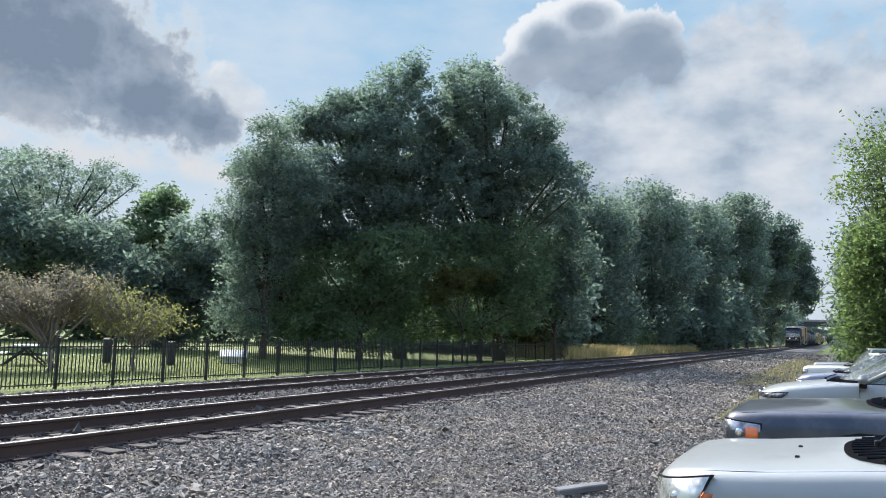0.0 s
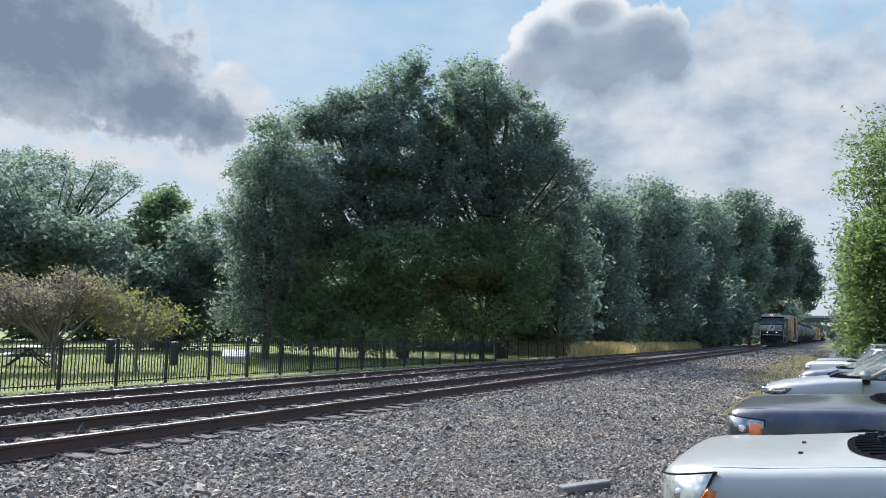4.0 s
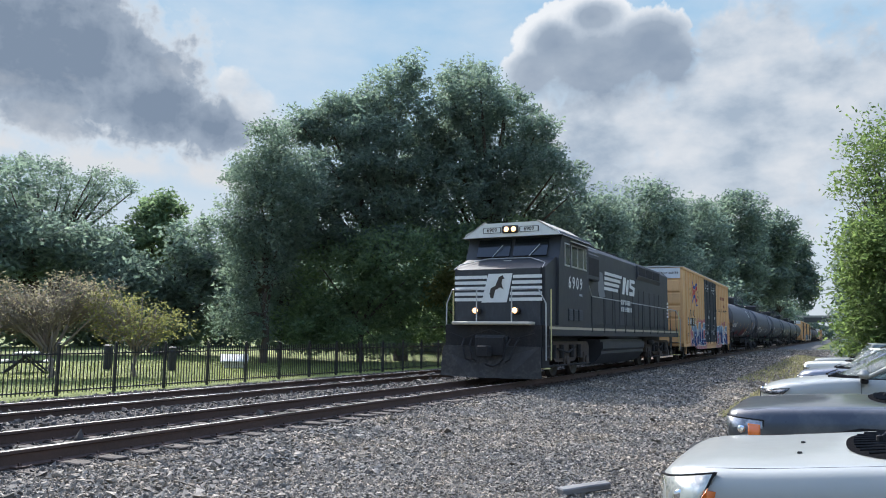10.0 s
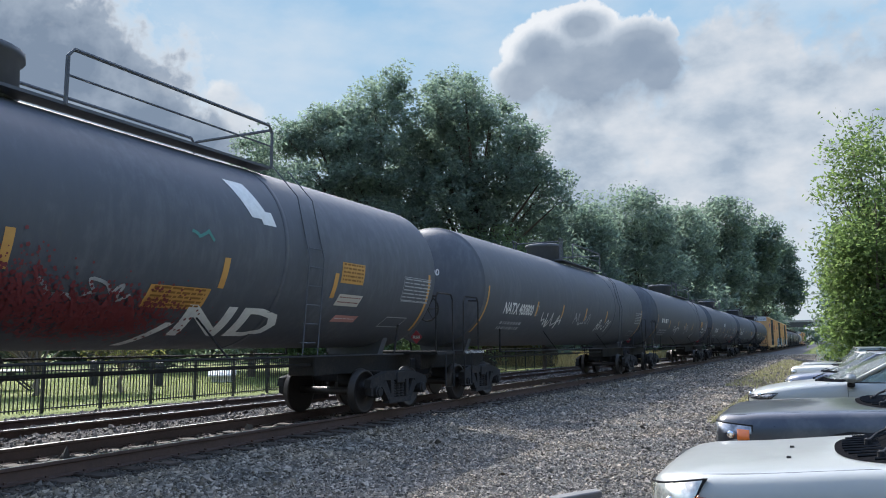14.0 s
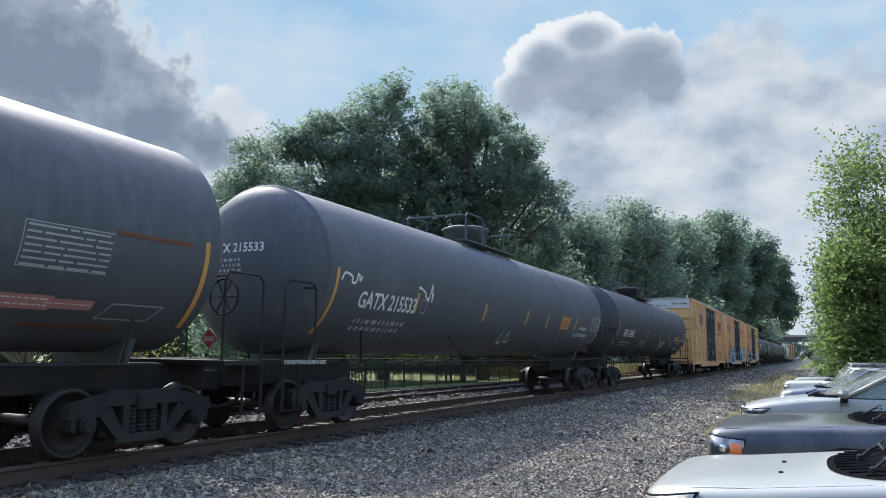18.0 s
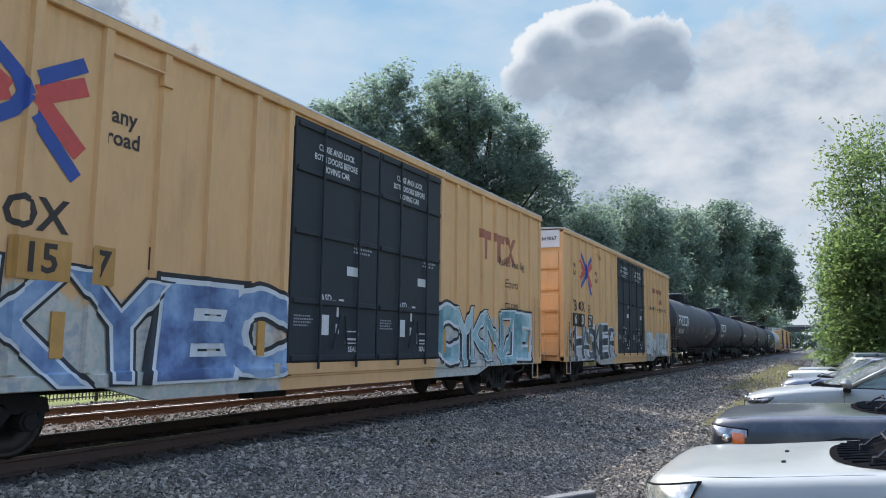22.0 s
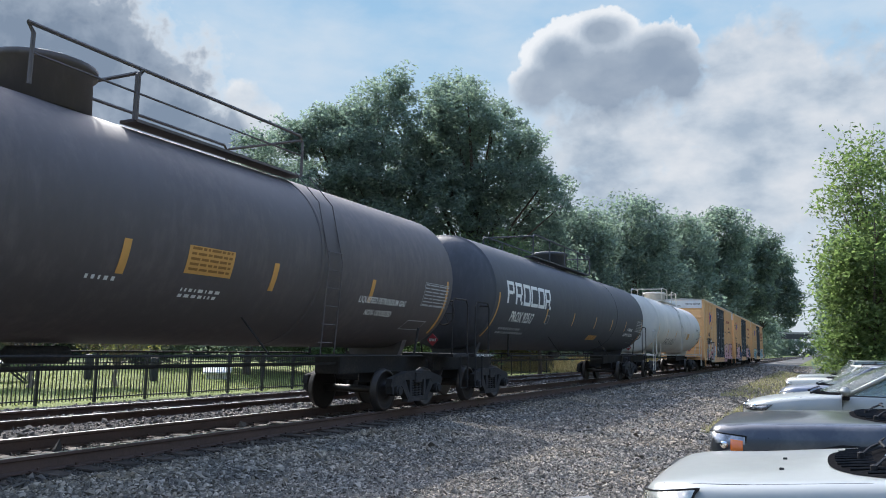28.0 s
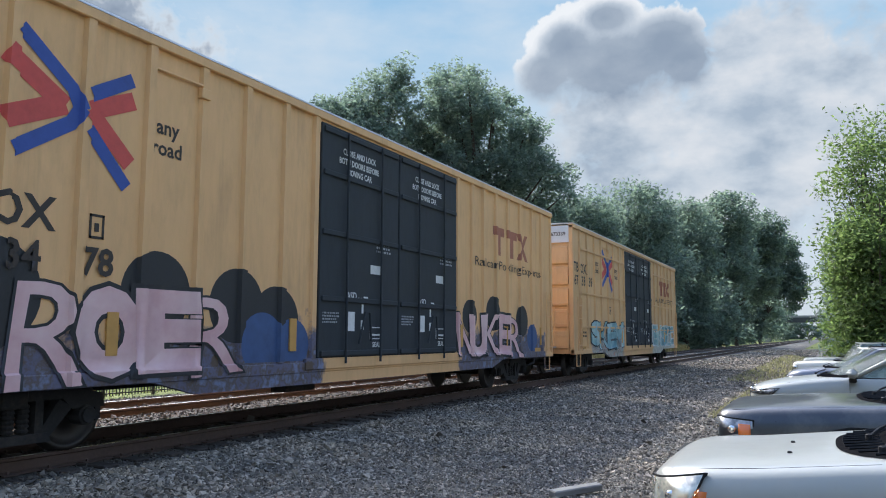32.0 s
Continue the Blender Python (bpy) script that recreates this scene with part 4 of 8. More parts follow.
def bogie(th, y):
    """A two-axle freight bogie at y."""
    b = inst("bogie", "bolster", lambda: boxes((-1.12, 1.12, -0.16, 0.16, 0.55, 0.78), (-0.25, 0.25, -0.28, 0.28, 0.5, 0.86), bevel=0.02), UNDER_IRON, th, pose(0, y, 0), "grimy cast-steel bogie")
    for s in (0, 180):
        inst("side_frame", "side_frame", side_frame_bm, UNDER_IRON, b, pose(0, 0, 0, 0, 0, s))
        for d in (-0.17, 0.0, 0.17):
            inst("spring", "spring", spring_bm, UNDER_IRON, b, pose(0, d, 0, 0, 0, s))
    for d in (-0.89, 0.89):
        inst("wheelset", "wheelset", wheelset_bm, WHEEL_IRON, b, pose(0, d, 0), "steel wheels on an axle", True)


def coupler_bm():
    bm = boxes((-0.10, 0.10, 0, 0.75, 0.74, 0.94), (-0.17, 0.17, -0.22, 0.10, 0.68, 1.0), bevel=0.03)
    tube(bm, [(0.3, 0.6, 0.8), (0.32, 0.3, 0.5), (0.22, 0.0, 0.42), (0.1, -0.25, 0.5)], 0.03)
    return bm


def couplers(th, y0, y1):
    inst("coupler", "coupler", coupler_bm, UNDER_IRON, th, pose(0, y0 + 0.24, 0))
    inst("coupler", "coupler", coupler_bm, UNDER_IRON, th, pose(0, y1 - 0.24, 0, 0, 0, 180))


def bars_text(rows, parent, m, material, name="stencil"):
    """Unreadable small print as plain bars: rows of (x, y, width, height)."""
    bm = bmesh.new()
    for x, y, w, h in rows:
        box(bm, x, x + w, y, y + h, 0, 0.003)
    ob = part(name, bm, material, parent)
    ob.matrix_basis = m
    return tagged(ob, kind="stuff") if len(rows) > 5 else ob


def small_print(seed, lines, width, pitch):
    r = random.Random(seed)
    out = []
    for k in range(lines):
        x = 0.0
        while x < width * r.uniform(0.7, 1.0):
            w = r.uniform(0.06, 0.25) * pitch * 4
            out.append((x, -k * pitch, min(w, width - x) if x < width else 0.02, pitch * 0.55))
            x += w + pitch * 0.5
    return out


def ladder_bm(h, w, n):
    bm = bmesh.new()
    for s in (0, w):
        tube(bm, [(0, s, 0), (0, s, h)], 0.016, 6)
    for k in range(n):
        z = h * (k + 0.4) / n
        tube(bm, [(0, 0, z), (0.02, 0, z), (0.02, w, z), (0, w, z)], 0.012, 6)
    return bm


def press(ob, at_y, at_z, base, ridges):
    """Lay a flat sheet (x along, y up, z out) on a ribbed side: ridges of (middle, half width, height)."""
    bm = bmesh.new()
    bm.from_mesh(ob.data)
    bmesh.ops.transform(bm, matrix=Matrix.Translation((at_y, at_z, 0)), verts=bm.verts[:])
    xs = [v.co.x for v in bm.verts]
    lo, hi = min(xs), max(xs)
    for y, w, h in ridges:
        for q in (y - w * 1.5, y - w, y + w, y + w * 1.5):
            if lo < q < hi:
                bmesh.ops.bisect_plane(bm, geom=bm.verts[:] + bm.edges[:] + bm.faces[:], plane_co=(q, 0, 0), plane_no=(1, 0, 0), dist=1e-5)

    def lift(u):
        for y, w, h in ridges:
            d = abs(u - y)
            if d < w * 1.5:
                return h * min(1.0, (w * 1.5 - d) / (w * 0.5))
        return 0.0
    for v in bm.verts:
        v.co = (base + lift(v.co.x) + v.co.z, v.co.x, v.co.y)
    bm.to_mesh(ob.data)
    bm.free()
    return ob


def spray_fill(name, *cols):
    """Sprayed colour, running from one shade to the next in clouds."""
    k = Mat(name)
    f = k.math("MULTIPLY_ADD", k.noise(1.1, 4, 0.6), 0.75, k.math("MULTIPLY", k.noise(6, 3), 0.2))
    n = len(cols)
    k.put("Base Color", k.ramp(f, *[(0.36 + 0.24 * i / max(1, n - 1), c) for i, c in enumerate(cols)])).put("Roughness", 0.55)
    return k.m


def outlined(ch, fat):
    """One letter of the built-in font, thickened, as a bmesh one unit high or so; M is drawn as slabs."""
    if ch == "M":
        bm = bmesh.new()
        f = fat
        for q in ([(-f, -f), (0.24 + f, -f), (0.24 + f, 0.38), (0.24, 0.72 + f), (-f, 0.72 + f)],
                  [(0.24 + f, 0.38), (0.38, 0.16 - f), (0.38, 0.50 + f), (0.24, 0.72 + f)],
                  [(0.38, 0.16 - f), (0.52 - f, 0.38), (0.52, 0.72 + f), (0.38, 0.50 + f)],
                  [(0.52 - f, -f), (0.76 + f, -f), (0.76 + f, 0.72 + f), (0.52, 0.72 + f), (0.52 - f, 0.38)]):
            bm.faces.new([bm.verts.new((x, y, 0)) for x, y in q])
        bmesh.ops.remove_doubles(bm, verts=bm.verts[:], dist=0.0005)
        return bm
    cu = bpy.data.curves.new("letter", "FONT")
    cu.body, cu.size, cu.resolution_u, cu.offset = ch, 1.0, 3, fat
    tmp = bpy.data.objects.new("letter", cu)
    me = bpy.data.meshes.new_from_object(tmp)
    bpy.data.objects.remove(tmp)
    bm = bmesh.new()
    bm.from_mesh(me)
    bpy.data.meshes.remove(me)
    return bm


def spray_letters(th, seed, y0, y1, z0, z1, text, fill, line, ridges, base, outer=None, fat=0.075, lap=1.2, dots=None):
    """A row of fat graffiti letters that crowd each other, each a fill over an outline, with sprayed dots on them."""
    r = random.Random(seed)
    share = [{"M": 1.25, "i": 0.55, "I": 0.5}.get(ch, 1.0) for ch in text]
    for k, ch in enumerate(text):
        cw = (y1 - y0) * share[k] / sum(share)
        thin = ch in "MNKAWRXYZ"
        fat_k = 0.0 if thin else fat
        probe = outlined(ch, fat_k)
        xs, ys = [v.co.x for v in probe.verts], [v.co.y for v in probe.verts]
        probe.free()
        h = (z1 - z0) * r.uniform(0.86, 1.0)
        sx, sy = cw * lap * r.uniform(0.9, 1.08) / (max(xs) - min(xs)), h / (max(ys) - min(ys))
        lean, twist = r.uniform(-0.10, 0.10), r.uniform(-0.06, 0.06)
        zb, yb = z0 + r.uniform(0, 1) * (z1 - z0 - h), y0 + (y1 - y0) * (sum(share[:k]) + 0.5 * share[k]) / sum(share)
        top = None
        for mat, grow, up in ((outer, 0.085, 0.011), (line, 0.045, 0.015), (fill, 0.0, 0.019)):
            if mat is None:
                continue
            bm = outlined(ch, fat_k + grow * (0.45 if thin else 1.0))
            for v in bm.verts:
                u, w = (v.co.x - (max(xs) + min(xs)) / 2) * sx, (v.co.y - min(ys)) * sy
                bulge = 1 + 0.10 * math.sin(math.pi * w / h)
                v.co = (yb + u * bulge + lean * w, max(0.765, zb + w + twist * u), up + 0.0022 * (k % 3))
            bmesh.ops.bisect_plane(bm, geom=bm.verts[:] + bm.edges[:] + bm.faces[:], plane_co=(0, 0.93, 0), plane_no=(0, 1, 0))
            bmesh.ops.bisect_plane(bm, geom=bm.verts[:] + bm.edges[:] + bm.faces[:], plane_co=(0, 0.95, 0), plane_no=(0, 1, 0))
            for v in bm.verts:
                if v.co.y < 0.94:
                    v.co.z += 0.034
            ob = part("graffiti_letter" if top is None else "graffiti_fill", bm, mat, th if top is None else top, "fat sprayed graffiti letter" if top is None else "")
            press(ob, 0, 0, base, ridges)
            top = top or ob
    if dots:
        bm = bmesh.new()
        for k in range(26):
            a, b, w = r.uniform(y0, y1), r.uniform(z0 + 0.1, z1 - 0.15), r.choice((0.03, 0.045, 0.07))
            bm.faces.new([bm.verts.new((a + w * math.cos(q * 0.628), b + w * math.sin(q * 0.628), 0.0265 + 0.0001 * k)) for q in range(10)])
        press(tagged(part("graffiti_dots", bm, dots, th), "small pale sprayed dots", kind="stuff"), 0, 0, base, ridges)

# ---- yellow boxcars ----
LB, WB, ZB0, ZB1 = 19.12, 1.46, 0.78, 5.02
DOOR_GREEN = surface("dark_door_paint", (0.022, 0.027, 0.032), 0.75, vary=0.35, fine=10, coarse=0.9, bump=0.04, stretch=(1, 1, 0.3))
ROOF_ZINC = surface("zinc_roof", (0.50, 0.50, 0.49), 0.45, metal=0.4, vary=0.2, bump=0.05)
CAP_WHITE = surface("white_end_panel", (0.62, 0.64, 0.66), 0.6, vary=0.15, bump=0)
BLUE_MARK = surface("blue_emblem", (0.035, 0.075, 0.30), 0.6, vary=0.25, fine=10, bump=0)
RED_MARK = surface("red_emblem", (0.55, 0.075, 0.06), 0.6, vary=0.2, fine=10, bump=0)
RUST_MARK = surface("faded_maroon_emblem", (0.36, 0.13, 0.075), 0.7, vary=0.3, fine=10, bump=0)


def body_paint(name, sprays, seed, tint=(1, 1, 1)):
    """Sun-bleached yellow paint, streaked with dirt, with spray paint over the lower panels: rows of (y0, y1, top, colours)."""
    k = Mat(name)
    a = k.noise(9, 5, 0.65, (1, 1, 0.22))
    b = k.noise(0.55, 4)
    c = tuple(v * t for v, t in zip((0.70, 0.405, 0.178), tint))
    lo, hi = tuple(v * 0.90 for v in c), tuple(min(1, v * 1.07 + 0.01) for v in c)
    col = k.ramp(k.math("MULTIPLY_ADD", a, 0.45, k.math("MULTIPLY", b, 0.55)), (0.32, lo), (0.5, c), (0.7, hi))
    xyz = k.n.new("ShaderNodeSeparateXYZ")
    k.l.new(k.c, xyz.inputs[0])
    x, y, z = xyz.outputs
    grime = k.math("MULTIPLY", k.ramp(k.noise(2.2, 5, 0.7, (1, 1, 0.35)), (0.5, (0, 0, 0)), (0.75, (1, 1, 1))), 0.22)
    col = k.mix(grime, col, (0.16, 0.10, 0.05))
    runs = k.math("MULTIPLY", k.ramp(k.noise(5.0, 4, 0.6, (0.2, 1, 0.06)), (0.58, (0, 0, 0)), (0.74, (1, 1, 1))), 0.20)
    col = k.mix(runs, col, (0.20, 0.115, 0.05))
    for i, (y0, y1, top, fills) in enumerate(sprays):
        edge = k.math("MULTIPLY", k.math("SUBTRACT", k.noise(1.5 + 0.2 * i, 5, 0.65), 0.5), 1.5)
        inside = k.math("MINIMUM", k.math("MINIMUM", k.math("SUBTRACT", y, y0), k.math("SUBTRACT", y1, y)), k.math("SUBTRACT", top, z))
        m = k.math("MULTIPLY", k.ramp(k.math("ADD", inside, edge), (0.10, (0, 0, 0)), (0.26, (0.9,) * 3)), k.math("GREATER_THAN", x, 0.5))
        shade = k.ramp(k.noise(1.7 + 0.3 * seed, 4, 0.6), *[(0.36 + 0.09 * q, c) for q, c in enumerate(fills)])
        col = k.mix(m, col, shade)
    k.put("Base Color", col).put("Roughness", 0.55)
    k.bump(a, 0.04, 0.01)
    return k.m


def emblem(th, y, z, h, ridges):
    """The crossed blue and red arms on the side."""
    s = h / 1.35
    for m, up, w, pts in (
        (RED_MARK, 0.006, 0.24, [(-0.60, 0.36), (-0.10, 0.0), (-0.60, -0.30)]),
        (RED_MARK, 0.006, 0.22, [(0.60, 0.28), (0.16, 0.02), (0.58, -0.46)]),
        (BLUE_MARK, 0.009, 0.17, [(-0.50, 0.66), (-0.02, 0.20), (0.06, 0.0), (-0.02, -0.18), (-0.52, -0.60)]),
        (BLUE_MARK, 0.009, 0.17, [(0.16, 0.20), (0.58, 0.52)]),
        (BLUE_MARK, 0.009, 0.17, [(0.16, -0.20), (0.56, -0.74)]),
    ):
        bm = bmesh.new()
        for q, ((a, b), (c, d)) in enumerate(zip(pts, pts[1:])):
            v, e = Vector((a * s * 1.35, b * s * 1.05, up + q * 0.0004)), Vector((c * s * 1.35, d * s * 1.05, up + q * 0.0004))
            t = (e - v).normalized()
            o, x = Vector((-t.y, t.x, 0)) * w * s / 2, t * w * s * 0.12
            bm.faces.new([bm.verts.new(p) for p in (v - x - o, e + x - o, e + x + o, v - x + o)])
        press(part("emblem_arm", bm, m, th, "painted emblem arm, blue" if m is BLUE_MARK else "painted emblem arm, red"), y, z, WB, ridges)


def boxcar(off, label, marks, number, posts, sprays, seed, tint=(1, 1, 1), slogan="Railcar Pooling", banded=False, block=None, groups=(), letters=(), emblem_y=None, plate=(4.85, 2.33), blobs=()):
    th = thing("boxcar", label, "boxcar", group="yellow boxcars")
    paint = body_paint("boxcar_paint", sprays, seed, tint)
    d0, d1 = 7.2, 12.4
    for s in (-1, 1):
        part("side_sheet", boxes((s * (WB - 0.03), s * WB, 0.02, d0 if s > 0 else LB - 0.02, ZB0, ZB1)), paint, th)
        for y in posts:
            w = 0.055 if not banded else 0.04
            bm = bmesh.new()
            prism(bm, [(s * WB, y - w * 1.5), (s * (WB + 0.055), y - w), (s * (WB + 0.055), y + w), (s * WB, y + w * 1.5)], ZB0 + 0.16, ZB1 - 0.1, "Z")
            part("side_post", bm, paint, th)
        part("side_sill", boxes((s * (WB - 0.1), s * (WB + 0.035), 0, LB, ZB0 - 0.02, ZB0 + 0.14), bevel=0.01), paint, th)
        part("top_chord", boxes((s * (WB - 0.1), s * (WB + 0.07), 0, LB, ZB1 - 0.10, ZB1 + 0.03), bevel=0.012), paint, th)
        for y0, y1 in ((0, 0.14), (LB - 0.14, LB)):
            part("corner_post", boxes((s * (WB - 0.12), s * (WB + 0.03), y0, y1, ZB0, ZB1), bevel=0.012), paint, th)
    part("side_sheet", boxes((WB - 0.03, WB, d1, LB - 0.02, ZB0, ZB1)), paint, th)
    for s in (-1, 1):
        bm = bmesh.new()
        prism(bm, [(3.9, ZB0 - 0.02), (4.6, 0.58), (14.5, 0.58), (15.2, ZB0 - 0.02)], s * (WB - 0.07), s * (WB + 0.02), "X")
        part("deep_sill", bm, paint, th, "deep side sill between the bogies")
    part("door_header", boxes((WB - 0.12, WB + 0.02, d0, d1, ZB1 - 0.32, ZB1 - 0.1)), paint, th)
    part("door_sill", boxes((WB - 0.12, WB + 0.06, d0 - 0.3, d1 + 0.3, ZB0 + 0.02, ZB0 + 0.2), bevel=0.01), paint, th)
    if banded:
        for zz in (1.68, 2.82, 4.32):
            part("side_rail", boxes((WB, WB + 0.05, 0.9, d0 - 0.1, zz - 0.03, zz + 0.03)), paint, th)
            part("side_rail", boxes((WB, WB + 0.05, d1 + 0.1, LB - 0.4, zz - 0.03, zz + 0.03)), paint, th)
    # doors
    mid = (d0 + d1) / 2
    for y0, y1 in ((d0 + 0.02, mid - 0.02), (mid + 0.02, d1 - 0.02)):
        door = part("door", boxes((WB - 0.02, WB + 0.05, y0, y1, ZB0 + 0.2, ZB1 - 0.14), bevel=0.015), DOOR_GREEN, th, "dark painted plug door with locking rods")
        for zz in (1.05, 1.95, 3.05, 4.05, 4.78):
            part("door_rib", boxes((WB + 0.05, WB + 0.085, y0 + 0.05, y1 - 0.05, zz - 0.045, zz + 0.045), bevel=0.01), DOOR_GREEN, door)
        for u in (0.28, 0.72):
            yy = y0 + (y1 - y0) * u
            part("lock_rod", tubes([[(WB + 0.11, yy, ZB0 + 0.1), (WB + 0.11, yy, ZB1 - 0.2)]], 0.022), DOOR_GREEN, door)
        bm = bmesh.new()
        tube(bm, [(WB + 0.12, y0 + 1.1, 1.2), (WB + 0.15, y0 + 1.25, 1.75), (WB + 0.15, y0 + 1.4, 1.75), (WB + 0.12, y0 + 1.5, 1.25)], 0.02)
        part("door_handle", bm, DOOR_GREEN, door)
        part("label_plate", boxes((WB + 0.052, WB + 0.056, y0 + 0.85, y0 + 1.05, 1.42, 1.75)), WHITE_MARK, door)
        for q, row in enumerate(("CLOSE AND LOCK", "BOTH DOORS BEFORE", "MOVING CAR")):
            lettering(row, 0.15, WHITE_MARK, door, Matrix.Translation((WB + 0.056, y0 + 1.15, 4.50 - 0.17 * q)) @ SIDE, "notice", squash=0.85)
        lettering("ASD", 0.17, WHITE_MARK, door, Matrix.Translation((WB + 0.056, y0 + 0.95, 2.02)) @ SIDE, "notice")
        lettering("SEAL", 0.13, WHITE_MARK, door, Matrix.Translation((WB + 0.056, y0 + 1.78, 1.18)) @ SIDE, "notice")
        bars_text([(0.0, 0.0, 0.10, 0.16), (0.02, 0.28, 0.06, 0.16), (-0.10, 0.52, 0.12, 0.03), (0.08, 0.55, 0.14, 0.03)], door, Matrix.Translation((WB + 0.053, y0 + 1.25, 1.45)) @ SIDE, WHITE_MARK)
        bars_text([(0.0, 0.0, 0.34, 0.16)], door, Matrix.Translation((WB + 0.053, y0 + 1.55, 2.45)) @ SIDE, WHITE_MARK)
        bars_text([(0.0, 0.0, 0.42, 0.02), (0.0, 0.2, 0.42, 0.02), (0.0, 0.02, 0.02, 0.18), (0.40, 0.02, 0.02, 0.18), (0.06, 0.06, 0.3, 0.035)], door, Matrix.Translation((WB + 0.053, y0 + 1.55, 1.28)) @ SIDE, WHITE_MARK)
        bars_text(small_print(seed + 19 + int(y0), 3, 0.6, 0.07), door, Matrix.Translation((WB + 0.053, y0 + 1.75, 3.0)) @ SIDE, DIM_MARK)
        bars_text(small_print(seed + 9 + int(y0), 4, 0.5, 0.05), door, Matrix.Translation((WB + 0.053, y0 + 0.1, 1.7)) @ SIDE, DIM_MARK)
    # ends with their pressed ribs
    for e, y in ((-1, 0.0), (1, LB)):
        yi = y + 0.05 * (-e)
        part("end_sheet", boxes((-WB, WB, min(yi, yi - e * 0.04), max(yi, yi - e * 0.04), ZB0, ZB1)), paint, th)
        part("end_panel", boxes((-WB + 0.1, WB - 0.1, *sorted((yi + e * 0.0, yi + e * 0.055)), ZB1 - 0.58, ZB1 - 0.02)), CAP_WHITE, th, "white panel across the top of the end")
        for q in range(5):
            z0 = ZB0 + 0.14 + q * 0.695
            bm = bmesh.new()
            prism(bm, [(yi, z0), (yi + e * 0.055, z0 + 0.05), (yi + e * 0.06, z0 + 0.12), (yi + e * 0.035, z0 + 0.58), (yi, z0 + 0.62)], -WB + 0.14, WB - 0.14, "X")
            part("end_rib", bm, paint, th)
        part("end_rail", tubes([[(-WB + 0.2, y + e * 0.02, 2.42), (-WB + 0.2, y + e * 0.14, 2.42), (WB - 0.1, y + e * 0.14, 2.42), (WB - 0.1, y + e * 0.02, 2.42)]], 0.014), paint, th)
        lad = part("end_ladder", ladder_bm(1.55, 0.45, 4), paint, th)
        lad.matrix_basis = Matrix.Translation((WB - 0.15, y + e * 0.10, ZB0 + 0.05)) @ pose(0, 0, 0, 0, 0, 90)
        part("end_platform", boxes((-0.9, 0.9, *sorted((y + e * 0.02, y + e * 0.34)), 0.98, 1.02)), GALV, th)
    bm = lathe(bmesh.new(), [(0, 0.26), (0.02, 0.28), (0.05, 0.26)], "Y", (-0.55, LB + 0.12, 1.85), 16)
    part("brake_wheel", bm, UNDER_IRON, th)
    # roof
    bm = bmesh.new()
    prism(bm, [(-WB - 0.07, ZB1 + 0.03), (WB + 0.07, ZB1 + 0.03), (WB + 0.06, ZB1 + 0.06), (0, ZB1 + 0.12), (-WB - 0.06, ZB1 + 0.06)], 0, LB, "Y")
    part("roof", bm, ROOF_ZINC, th, "zinc roof sheets with cross seams")
    for q in range(1, 16):
        bm = bmesh.new()
        y = LB * q / 16
        prism(bm, [(-WB, ZB1 + 0.065), (0, ZB1 + 0.125), (WB, ZB1 + 0.065), (WB, ZB1 + 0.085), (0, ZB1 + 0.15), (-WB, ZB1 + 0.085)], y - 0.04, y + 0.04, "Y")
        part("roof_seam", bm, ROOF_ZINC, th)
    part("underframe", boxes((-1.3, 1.3, 0.2, LB - 0.2, 0.80, 1.0), (-0.28, 0.28, -0.3, LB + 0.3, 0.62, 0.98), (-1.2, -0.7, 8.4, 9.9, 0.35, 0.8), (0.6, 0.9, 7.2, 8.0, 0.42, 0.8)), UNDER_IRON, th)
    # ladders, steps
    for y in (0.30, LB - 0.72):
        lad = part("ladder", ladder_bm(1.75, 0.42, 4), paint, th)
        lad.matrix_basis = pose(WB + 0.09, y, ZB0 + 0.1)
        bm = tubes([[(WB + 0.02, y, ZB0), (WB + 0.02, y, 0.38), (WB + 0.02, y + 0.42, 0.38), (WB + 0.02, y + 0.42, ZB0)]], 0.02)
        part("step", bm, paint, th)
    bm = boxes((WB, WB + 0.09, 4.45, 4.62, 4.48, 4.62), bevel=0.01)
    tube(bm, [(WB + 0.02, 3.6, 4.66), (WB + 0.04, 4.5, 4.66)], 0.02)
    part("roof_vent", bm, paint, th)
    bogie(th, 2.37)
    bogie(th, LB - 2.37)
    couplers(th, -1.15, LB + 1.15)
    # writing
    ridges = [(y, 0.055 if not banded else 0.04, 0.055) for y in posts]

    def mark(text, size, material, y, z, name, up=0.006, wide=0.0, bold=0.022):
        ob = lettering(text, size, material, th, Matrix(), name, bold=bold)
        if wide:
            xs = [v.co.x for v in ob.data.vertices]
            ob.data.transform(Matrix.Diagonal((wide / (max(xs) - min(xs)), 1, 1, 1)))
        ob.data.transform(Matrix.Translation((0, 0, up)))
        return press(ob, y, z, WB, ridges)

    if banded:
        for w, y, z in (("TB", 0.45, 3.64), ("OX", 1.28, 3.63), (number[:2], 0.45, 3.2), (number[2:4], 1.28, 3.21), (number[4:], 2.16, 3.22)):
            mark(w, 0.46, DARK_MARK, y, z, "reporting_mark")
        ly = 4.45
    else:
        mark("TB", 0.50, DARK_MARK, marks, 2.60, "reporting_mark")
        mark("OX", 0.50, DARK_MARK, marks + 0.86, 2.60, "reporting_mark")
